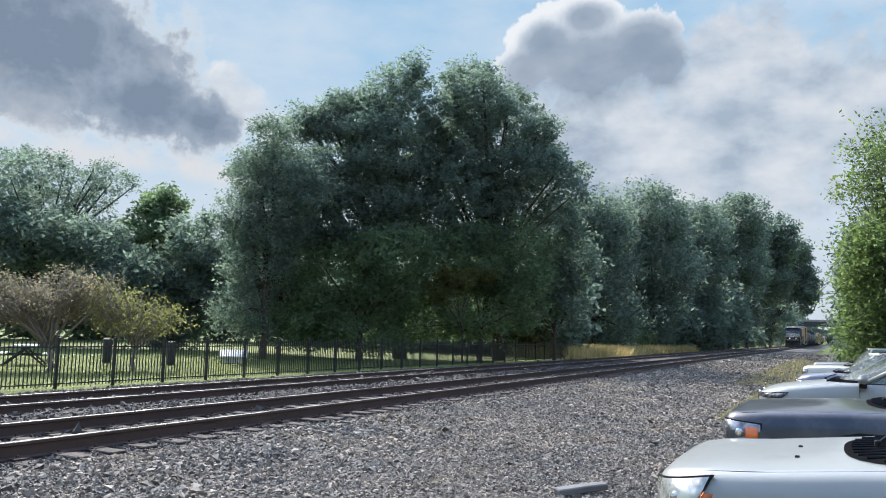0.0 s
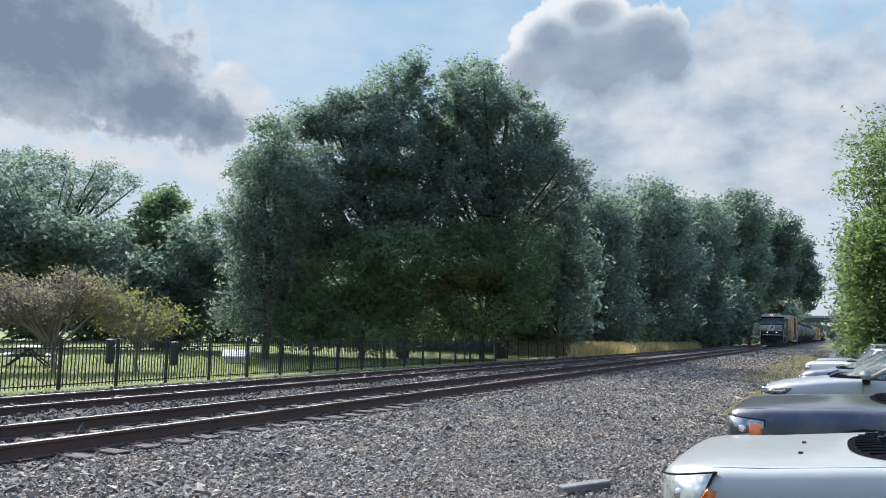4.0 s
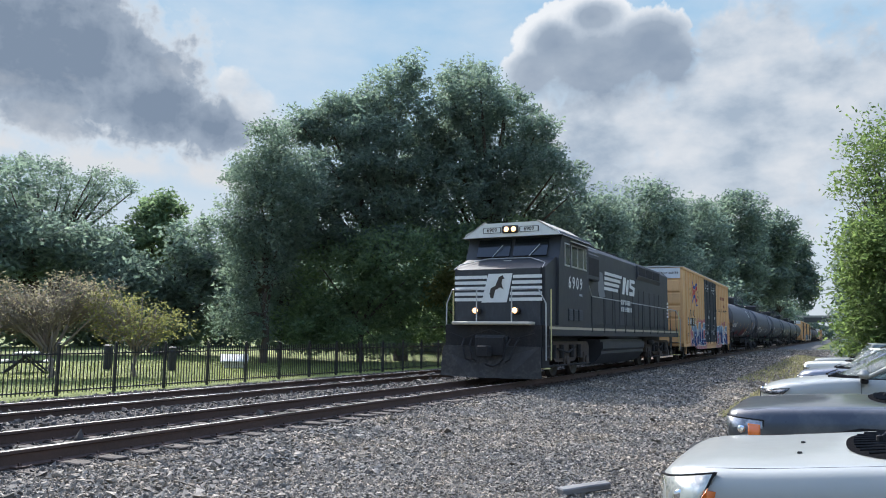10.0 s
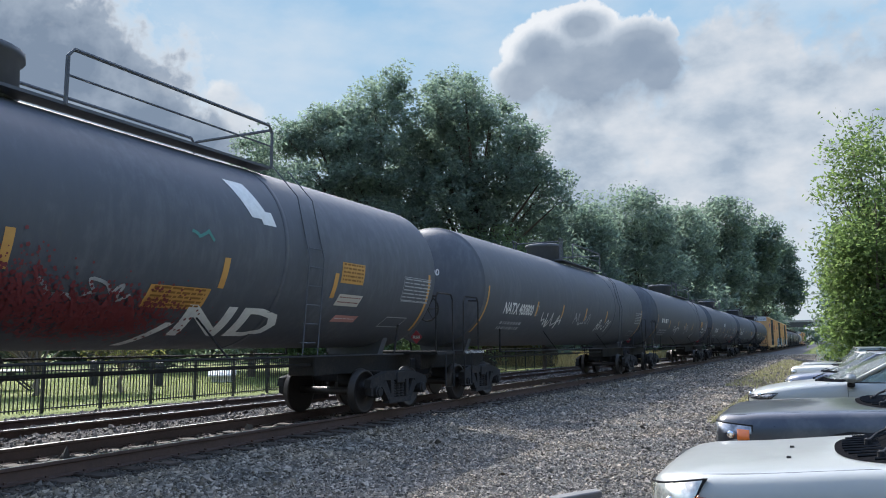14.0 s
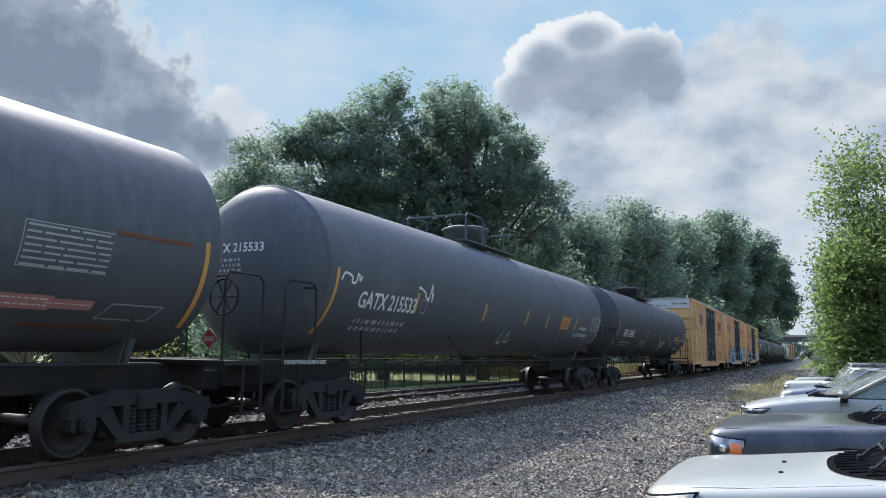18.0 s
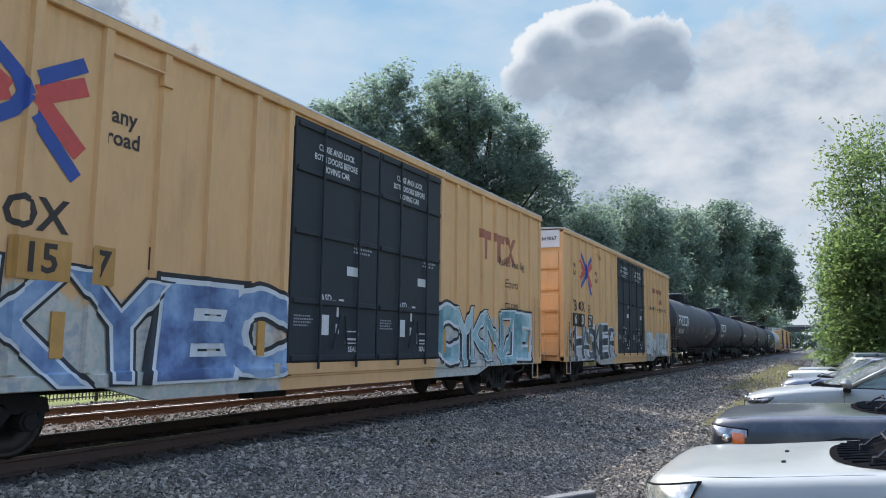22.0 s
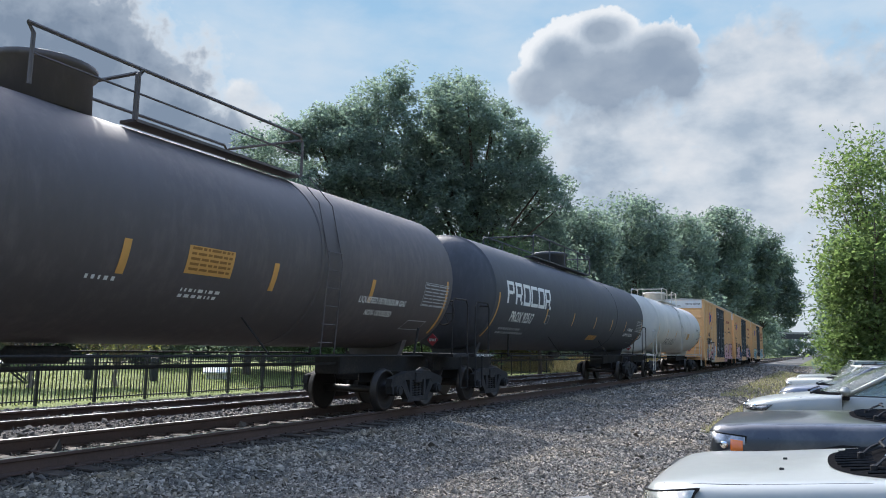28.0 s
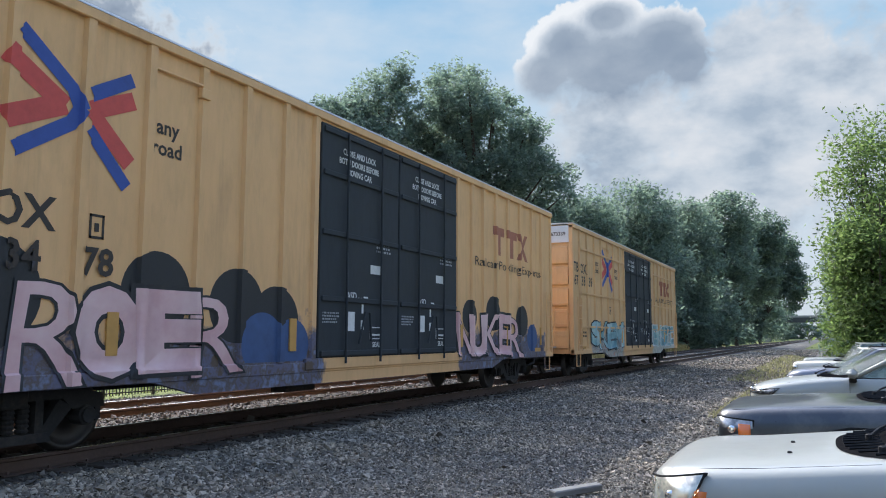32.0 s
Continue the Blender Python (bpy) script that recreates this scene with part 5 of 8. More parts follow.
        for w, y in groups:
            if block:
                hw = 0.20 * len(w) - 0.03
                bm = bmesh.new()
                bm.faces.new([bm.verts.new((a, b, 0.024)) for a, b in ((-hw, -0.22), (hw, -0.22), (hw, 0.22), (-hw, 0.22))])
                press(part("number_panel", bm, block, th), y, 2.14, WB, ridges)
            mark(w, 0.44, WHITE_MARK if block is DARK_MARK else DARK_MARK, y, 2.14, "number", 0.028)
        ly = emblem_y or marks + 1.4
    emblem(th, ly, 3.85, 1.32, ridges)
    mark("next\nload", 0.27, DARK_MARK, ly - 1.45, 3.85, "slogan")
    mark("any\nroad", 0.27, DARK_MARK, ly + 1.36, 3.80, "slogan")
    for a0, b0, a1, b1 in ((-1.0, 0.10, -0.25, 0.32), (-0.75, -0.4, -0.5, 0.10), (-0.1, 0.10, 0.65, 0.32), (0.15, -0.4, 0.4, 0.10)):
        bm = bmesh.new()
        bm.faces.new([bm.verts.new((u, v, 0.006)) for u, v in ((a0, b0), (a1, b0), (a1, b1), (a0, b1))])
        press(part("emblem_bar", bm, RUST_MARK, th), 15.6, 3.78, WB, ridges)
    for d in (-1, 1):
        bm = bmesh.new()
        bm.faces.new([bm.verts.new((u, v, 0.006 + 0.001 * d)) for u, v in ((0.95 - d * 0.32, -0.4), (0.95 - d * 0.32 + 0.22, -0.4), (0.95 + d * 0.32 + 0.2, 0.32), (0.95 + d * 0.32 - 0.02, 0.32))])
        press(part("emblem_bar", bm, RUST_MARK, th), 15.6, 3.78, WB, ridges)
    for q, row in enumerate(slogan.split("\n")):
        mark(row, 0.31, DARK_MARK, 15.8 if "\n" not in slogan else 16.8, 3.12 - 0.55 * q + (0.3 if "\n" in slogan else 0), "slogan", wide=4.6 if "\n" not in slogan else 0, bold=0.0)
    for k, (y, z, r, m) in enumerate(blobs):
        bm = bmesh.new()
        bm.faces.new([bm.verts.new((r * math.cos(q * 0.2094), max(0.95 - z, r * 0.95 * math.sin(q * 0.2094)), 0.0022 + 0.0003 * k)) for q in range(30)])
        press(part("graffiti_cloud", bm, m, th, "rounded sprayed cloud"), y, z, WB, ridges)
    for k, (y0, y1, z0, z1, text, fill, line, outer, *more) in enumerate(letters):
        spray_letters(th, seed * 13 + k, y0, y1, z0, z1, text, fill, line, ridges, WB, outer, *more)
    bars_text(small_print(seed + 3, 2, 0.7, 0.12), th, Matrix.Translation((WB + 0.004, 1.15, 1.45)) @ SIDE, DARK_MARK)
    bars_text([(0, 0, 0.2, 0.03), (0, 0.25, 0.2, 0.03), (0, 0, 0.03, 0.28), (0.17, 0, 0.03, 0.28), (0.07, 0.08, 0.06, 0.1)], th, Matrix.Translation((WB + 0.004, plate[0] - 0.1, plate[1] - 0.14)) @ SIDE, DARK_MARK)
    lettering("TBOX " + number, 0.17, DARK_MARK, th, Matrix.Translation((0.75, -0.008, ZB1 - 0.3)) @ FRONT, "reporting_mark")
    lettering("EXCESS HEIGHT CAR", 0.13, DARK_MARK, th, Matrix.Translation((-0.7, -0.008, ZB1 - 0.42)) @ FRONT, "notice")
    for y in (0.95, 3.25, 6.6, 12.7, 15.54, LB - 1.0):
        part("reflector", boxes((WB, WB + 0.030, y - 0.08, y + 0.08, 1.10, 1.60)), YELLOW_TAPE, th)
    for y in (1.25, LB - 1.28):
        part("notice_plate", boxes((WB + 0.004, WB + 0.012, y - 0.23, y + 0.23, 0.80, 1.02)), YELLOW_TAPE, th)
    bars_text(small_print(seed, 3, 0.4, 0.05), th, Matrix.Translation((WB + 0.013, 1.06, 0.95)) @ SIDE, DARK_MARK)
    TRAIN.append((th, off))
    return th


POSTS_A = [1.0, 1.86, 2.75, 3.65, 4.55, 5.43, 6.32, 7.1, 12.5, 13.3, 13.97, 14.77, 15.58, 16.46, 17.38, 18.18]
POSTS_B = [0.79, 1.68, 2.63, 3.54, 4.5, 5.37, 6.3, 7.1, 12.5, 13.3, 14.2, 15.1, 16.0, 16.9, 17.8]
PINK_CLOUD = ((0.50, 0.16, 0.18), (0.42, 0.10, 0.14), (0.56, 0.24, 0.25), (0.40, 0.30, 0.36))
PALE_CLOUD = ((0.50, 0.48, 0.42), (0.36, 0.44, 0.42), (0.55, 0.53, 0.48), (0.30, 0.36, 0.40))
GREY_CLOUD = ((0.10, 0.10, 0.10), (0.22, 0.22, 0.22), (0.42, 0.42, 0.41), (0.08, 0.08, 0.085))
MIX_CLOUD = ((0.45, 0.20, 0.16), (0.18, 0.30, 0.34), (0.42, 0.36, 0.30), (0.10, 0.13, 0.16))
DARK_CLOUD = ((0.025, 0.025, 0.03), (0.05, 0.08, 0.18), (0.03, 0.035, 0.05), (0.10, 0.16, 0.30))
ROSE_FILL = spray_fill("pale_pink_spray", (0.58, 0.33, 0.33), (0.66, 0.42, 0.41), (0.70, 0.49, 0.47))
def banded_fill(name, low, high, level):
    """Spray in two tones: a dark foot and a pale head, meeting in a cloudy line."""
    k = Mat(name)
    xyz = k.n.new("ShaderNodeSeparateXYZ")
    k.l.new(k.c, xyz.inputs[0])
    n = k.noise(2.2, 4, 0.6)
    z = k.math("ADD", xyz.outputs[2], k.math("MULTIPLY", k.math("SUBTRACT", n, 0.5), 0.5))
    tone = k.ramp(k.noise(5, 3), (0.35, (0.75,) * 3), (0.65, (1.2,) * 3))
    k.put("Base Color", k.mix(1.0, k.mix(k.math("MULTIPLY_ADD", k.math("SUBTRACT", z, level), 7.0, 0.5, clamp=True), low, high), tone, "MULTIPLY")).put("Roughness", 0.55)
    return k.m


DOT_PAINT = surface("pale_blue_dots", (0.34, 0.47, 0.62), 0.6, vary=0.2, bump=0)
BLUE_FILL = banded_fill("blue_spray", (0.026, 0.050, 0.17), (0.22, 0.31, 0.42), 1.62)
STEEL_FILL = spray_fill("pale_blue_spray", (0.06, 0.09, 0.20), (0.16, 0.25, 0.42), (0.30, 0.40, 0.54))
TEAL_FILL = spray_fill("teal_spray", (0.12, 0.24, 0.27), (0.26, 0.42, 0.44), (0.45, 0.56, 0.56))
PALE_FILL = spray_fill("white_spray", (0.30, 0.31, 0.31), (0.55, 0.56, 0.55), (0.66, 0.66, 0.64))
PINK_FILL = spray_fill("pink_spray", (0.50, 0.22, 0.22), (0.60, 0.36, 0.36), (0.62, 0.45, 0.40))
SUNSET_FILL = spray_fill("mixed_spray", (0.16, 0.30, 0.32), (0.55, 0.20, 0.18), (0.62, 0.58, 0.50), (0.60, 0.40, 0.16))
BLACK_LINE = surface("black_spray", (0.02, 0.02, 0.022), 0.6, vary=0.3, bump=0)
WHITE_LINE = surface("white_spray_line", (0.62, 0.63, 0.63), 0.6, vary=0.15, bump=0)
INK_FILL = spray_fill("dark_grey_spray", (0.03, 0.033, 0.036), (0.06, 0.065, 0.07), (0.16, 0.165, 0.17))
NAVY_CLOUD = surface("navy_spray_cloud", (0.045, 0.085, 0.20), 0.6, vary=0.35, fine=5, bump=0)
PINK_BLOT = surface("pink_spray_cloud", (0.50, 0.16, 0.18), 0.6, vary=0.35, fine=5, bump=0)
b1 = boxcar(8.65, "yellow boxcar with blue and white graffiti over pink behind the locomotive", 2.35, "668154", POSTS_A, [(1.9, 8.2, 1.95, PINK_CLOUD), (12.0, 18.3, 2.0, PINK_CLOUD)], 1, slogan="RAILCAR POOLING EXPERTS", block=DARK_MARK, groups=(("6", 1.57), ("68", 2.32), ("15", 3.20), ("4", 3.97)), emblem_y=3.71,
       letters=((2.5, 7.2, 0.77, 2.10, "XPALC", BLUE_FILL, WHITE_LINE, None, 0.045, 1.22, DOT_PAINT), (12.35, 17.7, 0.77, 2.10, "TMiNS", BLUE_FILL, WHITE_LINE, None, 0.045, 1.15, DOT_PAINT)),
       blobs=((4.25, 2.12, 0.14, PINK_BLOT), (4.59, 2.15, 0.11, PINK_BLOT), (4.75, 2.22, 0.13, PINK_BLOT), (5.06, 2.27, 0.15, PINK_BLOT), (5.45, 2.10, 0.16, PINK_BLOT), (5.59, 2.15, 0.19, PINK_BLOT), (5.94, 2.19, 0.17, PINK_BLOT), (6.12, 2.19, 0.16, PINK_BLOT), (6.44, 1.96, 0.19, PINK_BLOT), (6.74, 2.18, 0.19, PINK_BLOT), (7.06, 2.24, 0.14, PINK_BLOT), (13.50, 2.09, 0.19, PINK_BLOT), (13.88, 1.98, 0.11, PINK_BLOT), (14.08, 2.26, 0.14, PINK_BLOT), (14.54, 2.05, 0.15, PINK_BLOT), (14.84, 2.06, 0.16, PINK_BLOT), (15.26, 2.24, 0.17, PINK_BLOT), (15.70, 2.22, 0.20, PINK_BLOT), (16.00, 2.00, 0.19, PINK_BLOT), (16.44, 2.24, 0.16, PINK_BLOT), (16.73, 2.02, 0.18, PINK_BLOT), (17.06, 2.04, 0.11, PINK_BLOT), (17.49, 2.27, 0.11, PINK_BLOT), (17.84, 2.08, 0.12, PINK_BLOT)))
boxcar(155.80, "clean yellow boxcar with exterior posts and dark doors", 0, "632884", POSTS_B, [], 2, slogan="RAILCAR POOLING EXPERTS", banded=True)
boxcar(177.07, "yellow boxcar with pale blue and teal graffiti along its lower panels", 2.05, "671157", POSTS_A, [(0.2, 7.2, 2.0, PALE_CLOUD), (12.2, 18.6, 1.9, PALE_CLOUD)], 3, slogan="Railcar Pooling\nExperts\nttx.com", block=YELLOW_PAINT, groups=(("6", 1.30), ("71", 2.10), ("15", 2.99), ("7", 3.77)), emblem_y=2.6, plate=(4.55, 2.3),
       letters=((1.2, 7.1, 0.77, 2.1, "XKYEC", STEEL_FILL, WHITE_LINE, BLACK_LINE, 0.05, 1.12), (12.4, 17.9, 0.80, 2.15, "CYKNZE", TEAL_FILL, WHITE_LINE, BLACK_LINE, 0.06, 1.2)))
boxcar(198.42, "yellow boxcar with black and white graffiti and dark doors", 1.25, "663067", POSTS_A, [(0.4, 6.9, 1.9, ((0.50, 0.50, 0.49), (0.42, 0.42, 0.41), (0.30, 0.30, 0.30), (0.55, 0.55, 0.54))), (12.5, 18.8, 1.7, GREY_CLOUD)], 4, slogan="Railcar Pooling Experts", block=DARK_MARK, groups=(("66", 1.25), ("30", 2.07), ("67", 3.11)), plate=(3.1, 2.56),
       letters=((0.6, 6.75, 0.77, 2.05, "KHASKETR", INK_FILL, WHITE_LINE, None, 0.03, 1.45), (12.9, 18.7, 0.85, 1.95, "SMKES", PALE_FILL, GALV, None, 0.06, 1.3)))
boxcar(342.06, "yellow boxcar with many-coloured graffiti on its lower panels", 2.15, "667784", POSTS_A, [(1.4, 6.0, 1.9, MIX_CLOUD), (12.4, 18.6, 1.5, PINK_CLOUD)], 5, slogan="RAILCAR POOLING EXPERTS", block=DARK_MARK, groups=(("6", 1.35), ("67", 2.15), ("78", 3.0), ("4", 3.62)), emblem_y=3.55, plate=(4.88, 2.31),
       letters=((1.9, 5.8, 0.80, 2.1, "DNES", SUNSET_FILL, BLACK_LINE, None, 0.06, 1.2), (12.5, 18.5, 0.77, 2.1, "JKLAKE", PINK_FILL, BLACK_LINE, None, 0.035, 1.4)),
       blobs=((6.5, 1.45, 0.46, PALE_FILL),))
boxcar(363.40, "yellow boxcar with large pink and black graffiti letters", 1.2, "663478", POSTS_A, [(0.8, 7.6, 1.55, DARK_CLOUD), (12.4, 18.6, 1.55, DARK_CLOUD)], 6, slogan="Railcar Pooling Experts", groups=(("66", 1.25), ("34", 2.08), ("78", 3.0)), emblem_y=2.6, plate=(2.98, 2.56),
       letters=((2.0, 5.35, 0.77, 1.92, "ROER", ROSE_FILL, BLACK_LINE, None, 0.075, 1.18), (12.5, 16.4, 0.80, 1.9, "NUKER", ROSE_FILL, BLACK_LINE, None, 0.045, 1.15)),
       blobs=((1.75, 1.75, 0.6, BLACK_LINE), (3.9, 1.85, 0.55, BLACK_LINE), (5.35, 1.75, 0.55, BLACK_LINE), (6.2, 1.55, 0.55, BLACK_LINE), (5.9, 1.2, 0.5, NAVY_CLOUD), (6.6, 1.2, 0.42, NAVY_CLOUD), (13.2, 1.8, 0.4, BLACK_LINE), (14.6, 1.9, 0.45, BLACK_LINE), (16.6, 1.75, 0.45, BLACK_LINE), (17.4, 1.3, 0.4, NAVY_CLOUD)))
boxcar(384.69, "last yellow boxcar with exterior posts and green-white graffiti", 0, "673339", POSTS_B, [(2.0, 7.0, 1.7, MIX_CLOUD), (12.4, 18.4, 1.6, PALE_CLOUD)], 7, (0.92, 0.95, 1.0), slogan="RAILCAR POOLING EXPERTS", banded=True, letters=((2.2, 6.8, 0.9, 1.9, "SKEM", TEAL_FILL, BLACK_LINE, None), (12.6, 18.2, 0.9, 1.9, "EKSZO", TEAL_FILL, WHITE_LINE, None)))

lettering("SLC", 0.34, WHITE_MARK, b1, Matrix.Translation((WB + 0.012, 17.85, 2.15)) @ SIDE, "graffiti")

# ---- pressure tank cars ----
LT, RT, ZT = 18.04, 1.50, 2.76
TANK_BLACK = surface("black_tank_paint", (0.072, 0.078, 0.092), 0.66, vary=0.16, fine=7, coarse=0.6, bump=0.03, stretch=(1, 1, 0.3), tone=(0.108, 0.114, 0.128))
TANK_DARK = surface("dark_black_tank_paint", (0.042, 0.045, 0.054), 0.66, vary=0.16, fine=7, coarse=0.6, bump=0.03, stretch=(1, 1, 0.3), tone=(0.064, 0.066, 0.077))
TANK_RUST = surface("brown_black_tank_paint", (0.080, 0.068, 0.067), 0.66, vary=0.16, fine=7, coarse=0.6, bump=0.03, stretch=(1, 1, 0.3), tone=(0.118, 0.097, 0.092))
TANK_WHITE = surface("grey_white_tank_paint", (0.53, 0.505, 0.455), 0.7, vary=0.16, fine=5, coarse=0.5, bump=0.03, stretch=(1, 0.6, 0.25), tone=(0.57, 0.535, 0.47))


FADED_BLACK = surface("faded_black_spray", (0.09, 0.09, 0.088), 0.7, vary=0.16, fine=8, bump=0)


def bend(ob, r=RT + 0.004, a0=0.0):
    """Wrap a flat sheet (y, v) round the barrel: v is the arc from the middle line."""
    bm = bmesh.new()
    bm.from_mesh(ob.data)
    us = [v.co.y for v in bm.verts]
    k = math.floor(min(us) / 0.09) + 1
    while k * 0.09 < max(us):
        bmesh.ops.bisect_plane(bm, geom=bm.verts[:] + bm.edges[:] + bm.faces[:], plane_co=(0, k * 0.09, 0), plane_no=(0, 1, 0))
        k += 1
    for f in bm.faces:
        f.normal_update()
        if f.normal.z < 0:
            f.normal_flip()
    bm.to_mesh(ob.data)
    bm.free()
    for v in ob.data.vertices:
        y, u, lift = v.co.x, v.co.y, v.co.z
        a = a0 + u / r
        v.co = ((r + lift) * math.cos(a), y, ZT + (r + lift) * math.sin(a))
    return ob


def patch(th, name, y, z, w, h, material, label="", slant=0.0):
    """A thin painted or glued piece on the yard side of the barrel."""
    a = math.asin(max(-0.98, min(0.98, (z - ZT) / RT)))
    bm = bmesh.new()
    bmesh.ops.create_grid(bm, x_segments=1, y_segments=6, size=0.5, matrix=Matrix.Diagonal((w, h, 1, 1)))
    ob = part(name, bm, material, th, label)
    for v in ob.data.vertices:
        v.co.x += y + slant * v.co.y
    return bend(ob, RT + 0.005, a)


def words(th, text, y, z, size, material, wide=0.0, name="stencil"):
    ob = lettering(text, size, material, th, Matrix(), name, bold=0.0 if text == "RAIL KING" else 0.022)
    xs = [v.co.x for v in ob.data.vertices]
    ob.data.transform(Matrix.Diagonal((wide / (max(xs) - min(xs)) if wide else 0.85, 1, 1, 1)))
    for v in ob.data.vertices:
        v.co.x += y
    return bend(ob, RT + 0.006, math.asin((z - ZT) / RT))


def on_head(ob, x, z):
    """Lay flat writing on the dished leading head."""
    for v in ob.data.vertices:
        u, w = v.co.x + x, v.co.y + z
        y = np.interp(math.hypot(u, w - ZT), (0.12, 0.45, 0.80, 1.10, 1.30, 1.43), (-0.56, -0.54, -0.48, -0.38, -0.25, -0.09))
        v.co = (u, y - 0.012, w)
    return ob


def print_block(th, seed, y, z, w, lines, pitch, material):
    bm = bmesh.new()
    for x, v, ww, h in small_print(seed, lines, w, pitch):
        vs = [bm.verts.new(c) for c in ((y + x, v, 0), (y + x + ww, v, 0), (y + x + ww, v + h, 0), (y + x, v + h, 0))]
        bm.faces.new(vs)
    return bend(tagged(part("stencil", bm, material, th), kind="stuff"), RT + 0.006, math.asin((z - ZT) / RT))


def table_block(th, seed, y, z, w, h, material, lines=7):
    """A framed table of small print: rows of broken thin lines."""
    r = random.Random(seed)
    bm = bmesh.new()

    def quad(x0, x1, v0, v1):
        bm.faces.new([bm.verts.new(c) for c in ((x0, v0, 0), (x1, v0, 0), (x1, v1, 0), (x0, v1, 0))])

    quad(y - w / 2, y + w / 2, h / 2 - 0.012, h / 2)
    quad(y - w / 2, y + w / 2, -h / 2, -h / 2 + 0.012)
    quad(y - w / 2, y - w / 2 + 0.012, -h / 2 + 0.013, h / 2 - 0.013)
    for k in range(lines):
        v, x = h / 2 - h * (k + 0.62) / lines, y - w / 2 + 0.04
        while x < y + w / 2 - 0.04:
            e = min(x + r.uniform(0.10, 0.42) * w, y + w / 2 - 0.02)
            quad(x, e, v - h * 0.17 / lines, v + h * 0.17 / lines)
            x = e + 0.035
    return bend(tagged(part("stencil_table", bm, material, th), kind="stuff"), RT + 0.006, math.asin((z - ZT) / RT))


def frame_box(th, y, z, w, h, material, slant=0.0):
    """A thin outlined box."""
    bm = bmesh.new()
    for x0, x1, v0, v1 in ((-w, w, h - 0.02, h), (-w, w, -h, -h + 0.02), (-w, -w + 0.02, -h, h), (w - 0.02, w, -h, h)):
        bm.faces.new([bm.verts.new((y + x / 1 + slant * v, v, 0.0004 * abs(x0 + w))) for x, v in ((x0, v0), (x1, v0), (x1, v1), (x0, v1))])
    return bend(part("outlined_box", bm, material, th, "small outlined box"), RT + 0.006, math.asin((z - ZT) / RT))


SIGN_PRINT = surface("brown_sign_print", (0.22, 0.10, 0.015), 0.6, vary=0.3, bump=0)
PALE_PLATE = surface("pale_notice_plate", (0.50, 0.46, 0.40), 0.6, vary=0.2, bump=0)


def notice_sign(th, seed, y, z, w, h, material=None, slant=0.0, ink=None, lines=5):
    patch(th, "notice_sign", y, z, w, h, material or YELLOW_TAPE, "glued notice with small print", slant)
    bm = bmesh.new()
    r = random.Random(seed)
    for k in range(lines):
        v = h / 2 - h * (k + 0.7) / (lines + 0.4)
        x = y - w * 0.44
        while x < y + w * 0.42:
            e = min(x + r.uniform(0.05, 0.20) * w, y + w * 0.44)
            bm.faces.new([bm.verts.new((a + slant * b, b, 0)) for a, b in ((x, v), (e, v), (e, v + h * 0.09), (x, v + h * 0.09))])
            x = e + 0.025
    bend(tagged(part("stencil", bm, ink or SIGN_PRINT, th), kind="stuff"), RT + 0.0095, math.asin((z - ZT) / RT))


def scribble(th, seed, y, z, w, h, material):
    """A looping spray-can tag."""
    r = random.Random(seed)
    bm = bmesh.new()
    x, pts = 0.0, []
    while x < w:
        pts.append((y + x + r.uniform(-0.1, 0.1), r.uniform(-h / 2, h / 2)))
        x += r.uniform(0.03, 0.14)
    fine = []
    for i in range(len(pts) - 3):
        p = [Vector((*q, 0)) for q in pts[i:i + 4]]
        for k in range(4):
            t = k / 4
            fine.append(0.5 * (2 * p[1] + (p[2] - p[0]) * t + (2 * p[0] - 5 * p[1] + 4 * p[2] - p[3]) * t * t + (3 * p[1] - p[0] - 3 * p[2] + p[3]) * t ** 3))
    rows = []
    for i, a in enumerate(fine):
        d = (fine[min(i + 1, len(fine) - 1)] - fine[max(i - 1, 0)]).normalized().cross(Vector((0, 0, 1))) * 0.022
        up = Vector((0, 0, 0.00004 * i))
        rows.append((bm.verts.new(a - d + up), bm.verts.new(a + d + up)))
    for (a, b), (c, d) in zip(rows, rows[1:]):
        bm.faces.new((a, c, d, b))
    bend(part("graffiti", bm, material, th, "sprayed scribble"), RT + 0.007, math.asin((z - ZT) / RT))


def placard(th, x, y, z, face_front, code):
    m = (Matrix.Translation((x, y, z)) @ (FRONT if face_front else SIDE))
    bm = bmesh.new()
    prism(bm, [(-0.15, 0), (0, -0.15), (0.15, 0), (0, 0.15)], 0, 0.012, "Z")
    ob = part("placard", bm, RED_CARD, th, "red diamond hazard placard")
    ob.matrix_basis = m
    bm = bmesh.new()
    box(bm, -0.085, 0.085, -0.032, 0.032, 0.012, 0.015)
    part("number_strip", bm, WHITE_MARK, ob)
    lettering(code, 0.075, DARK_MARK, ob, Matrix.Translation((0, 0, 0.018)), "number")


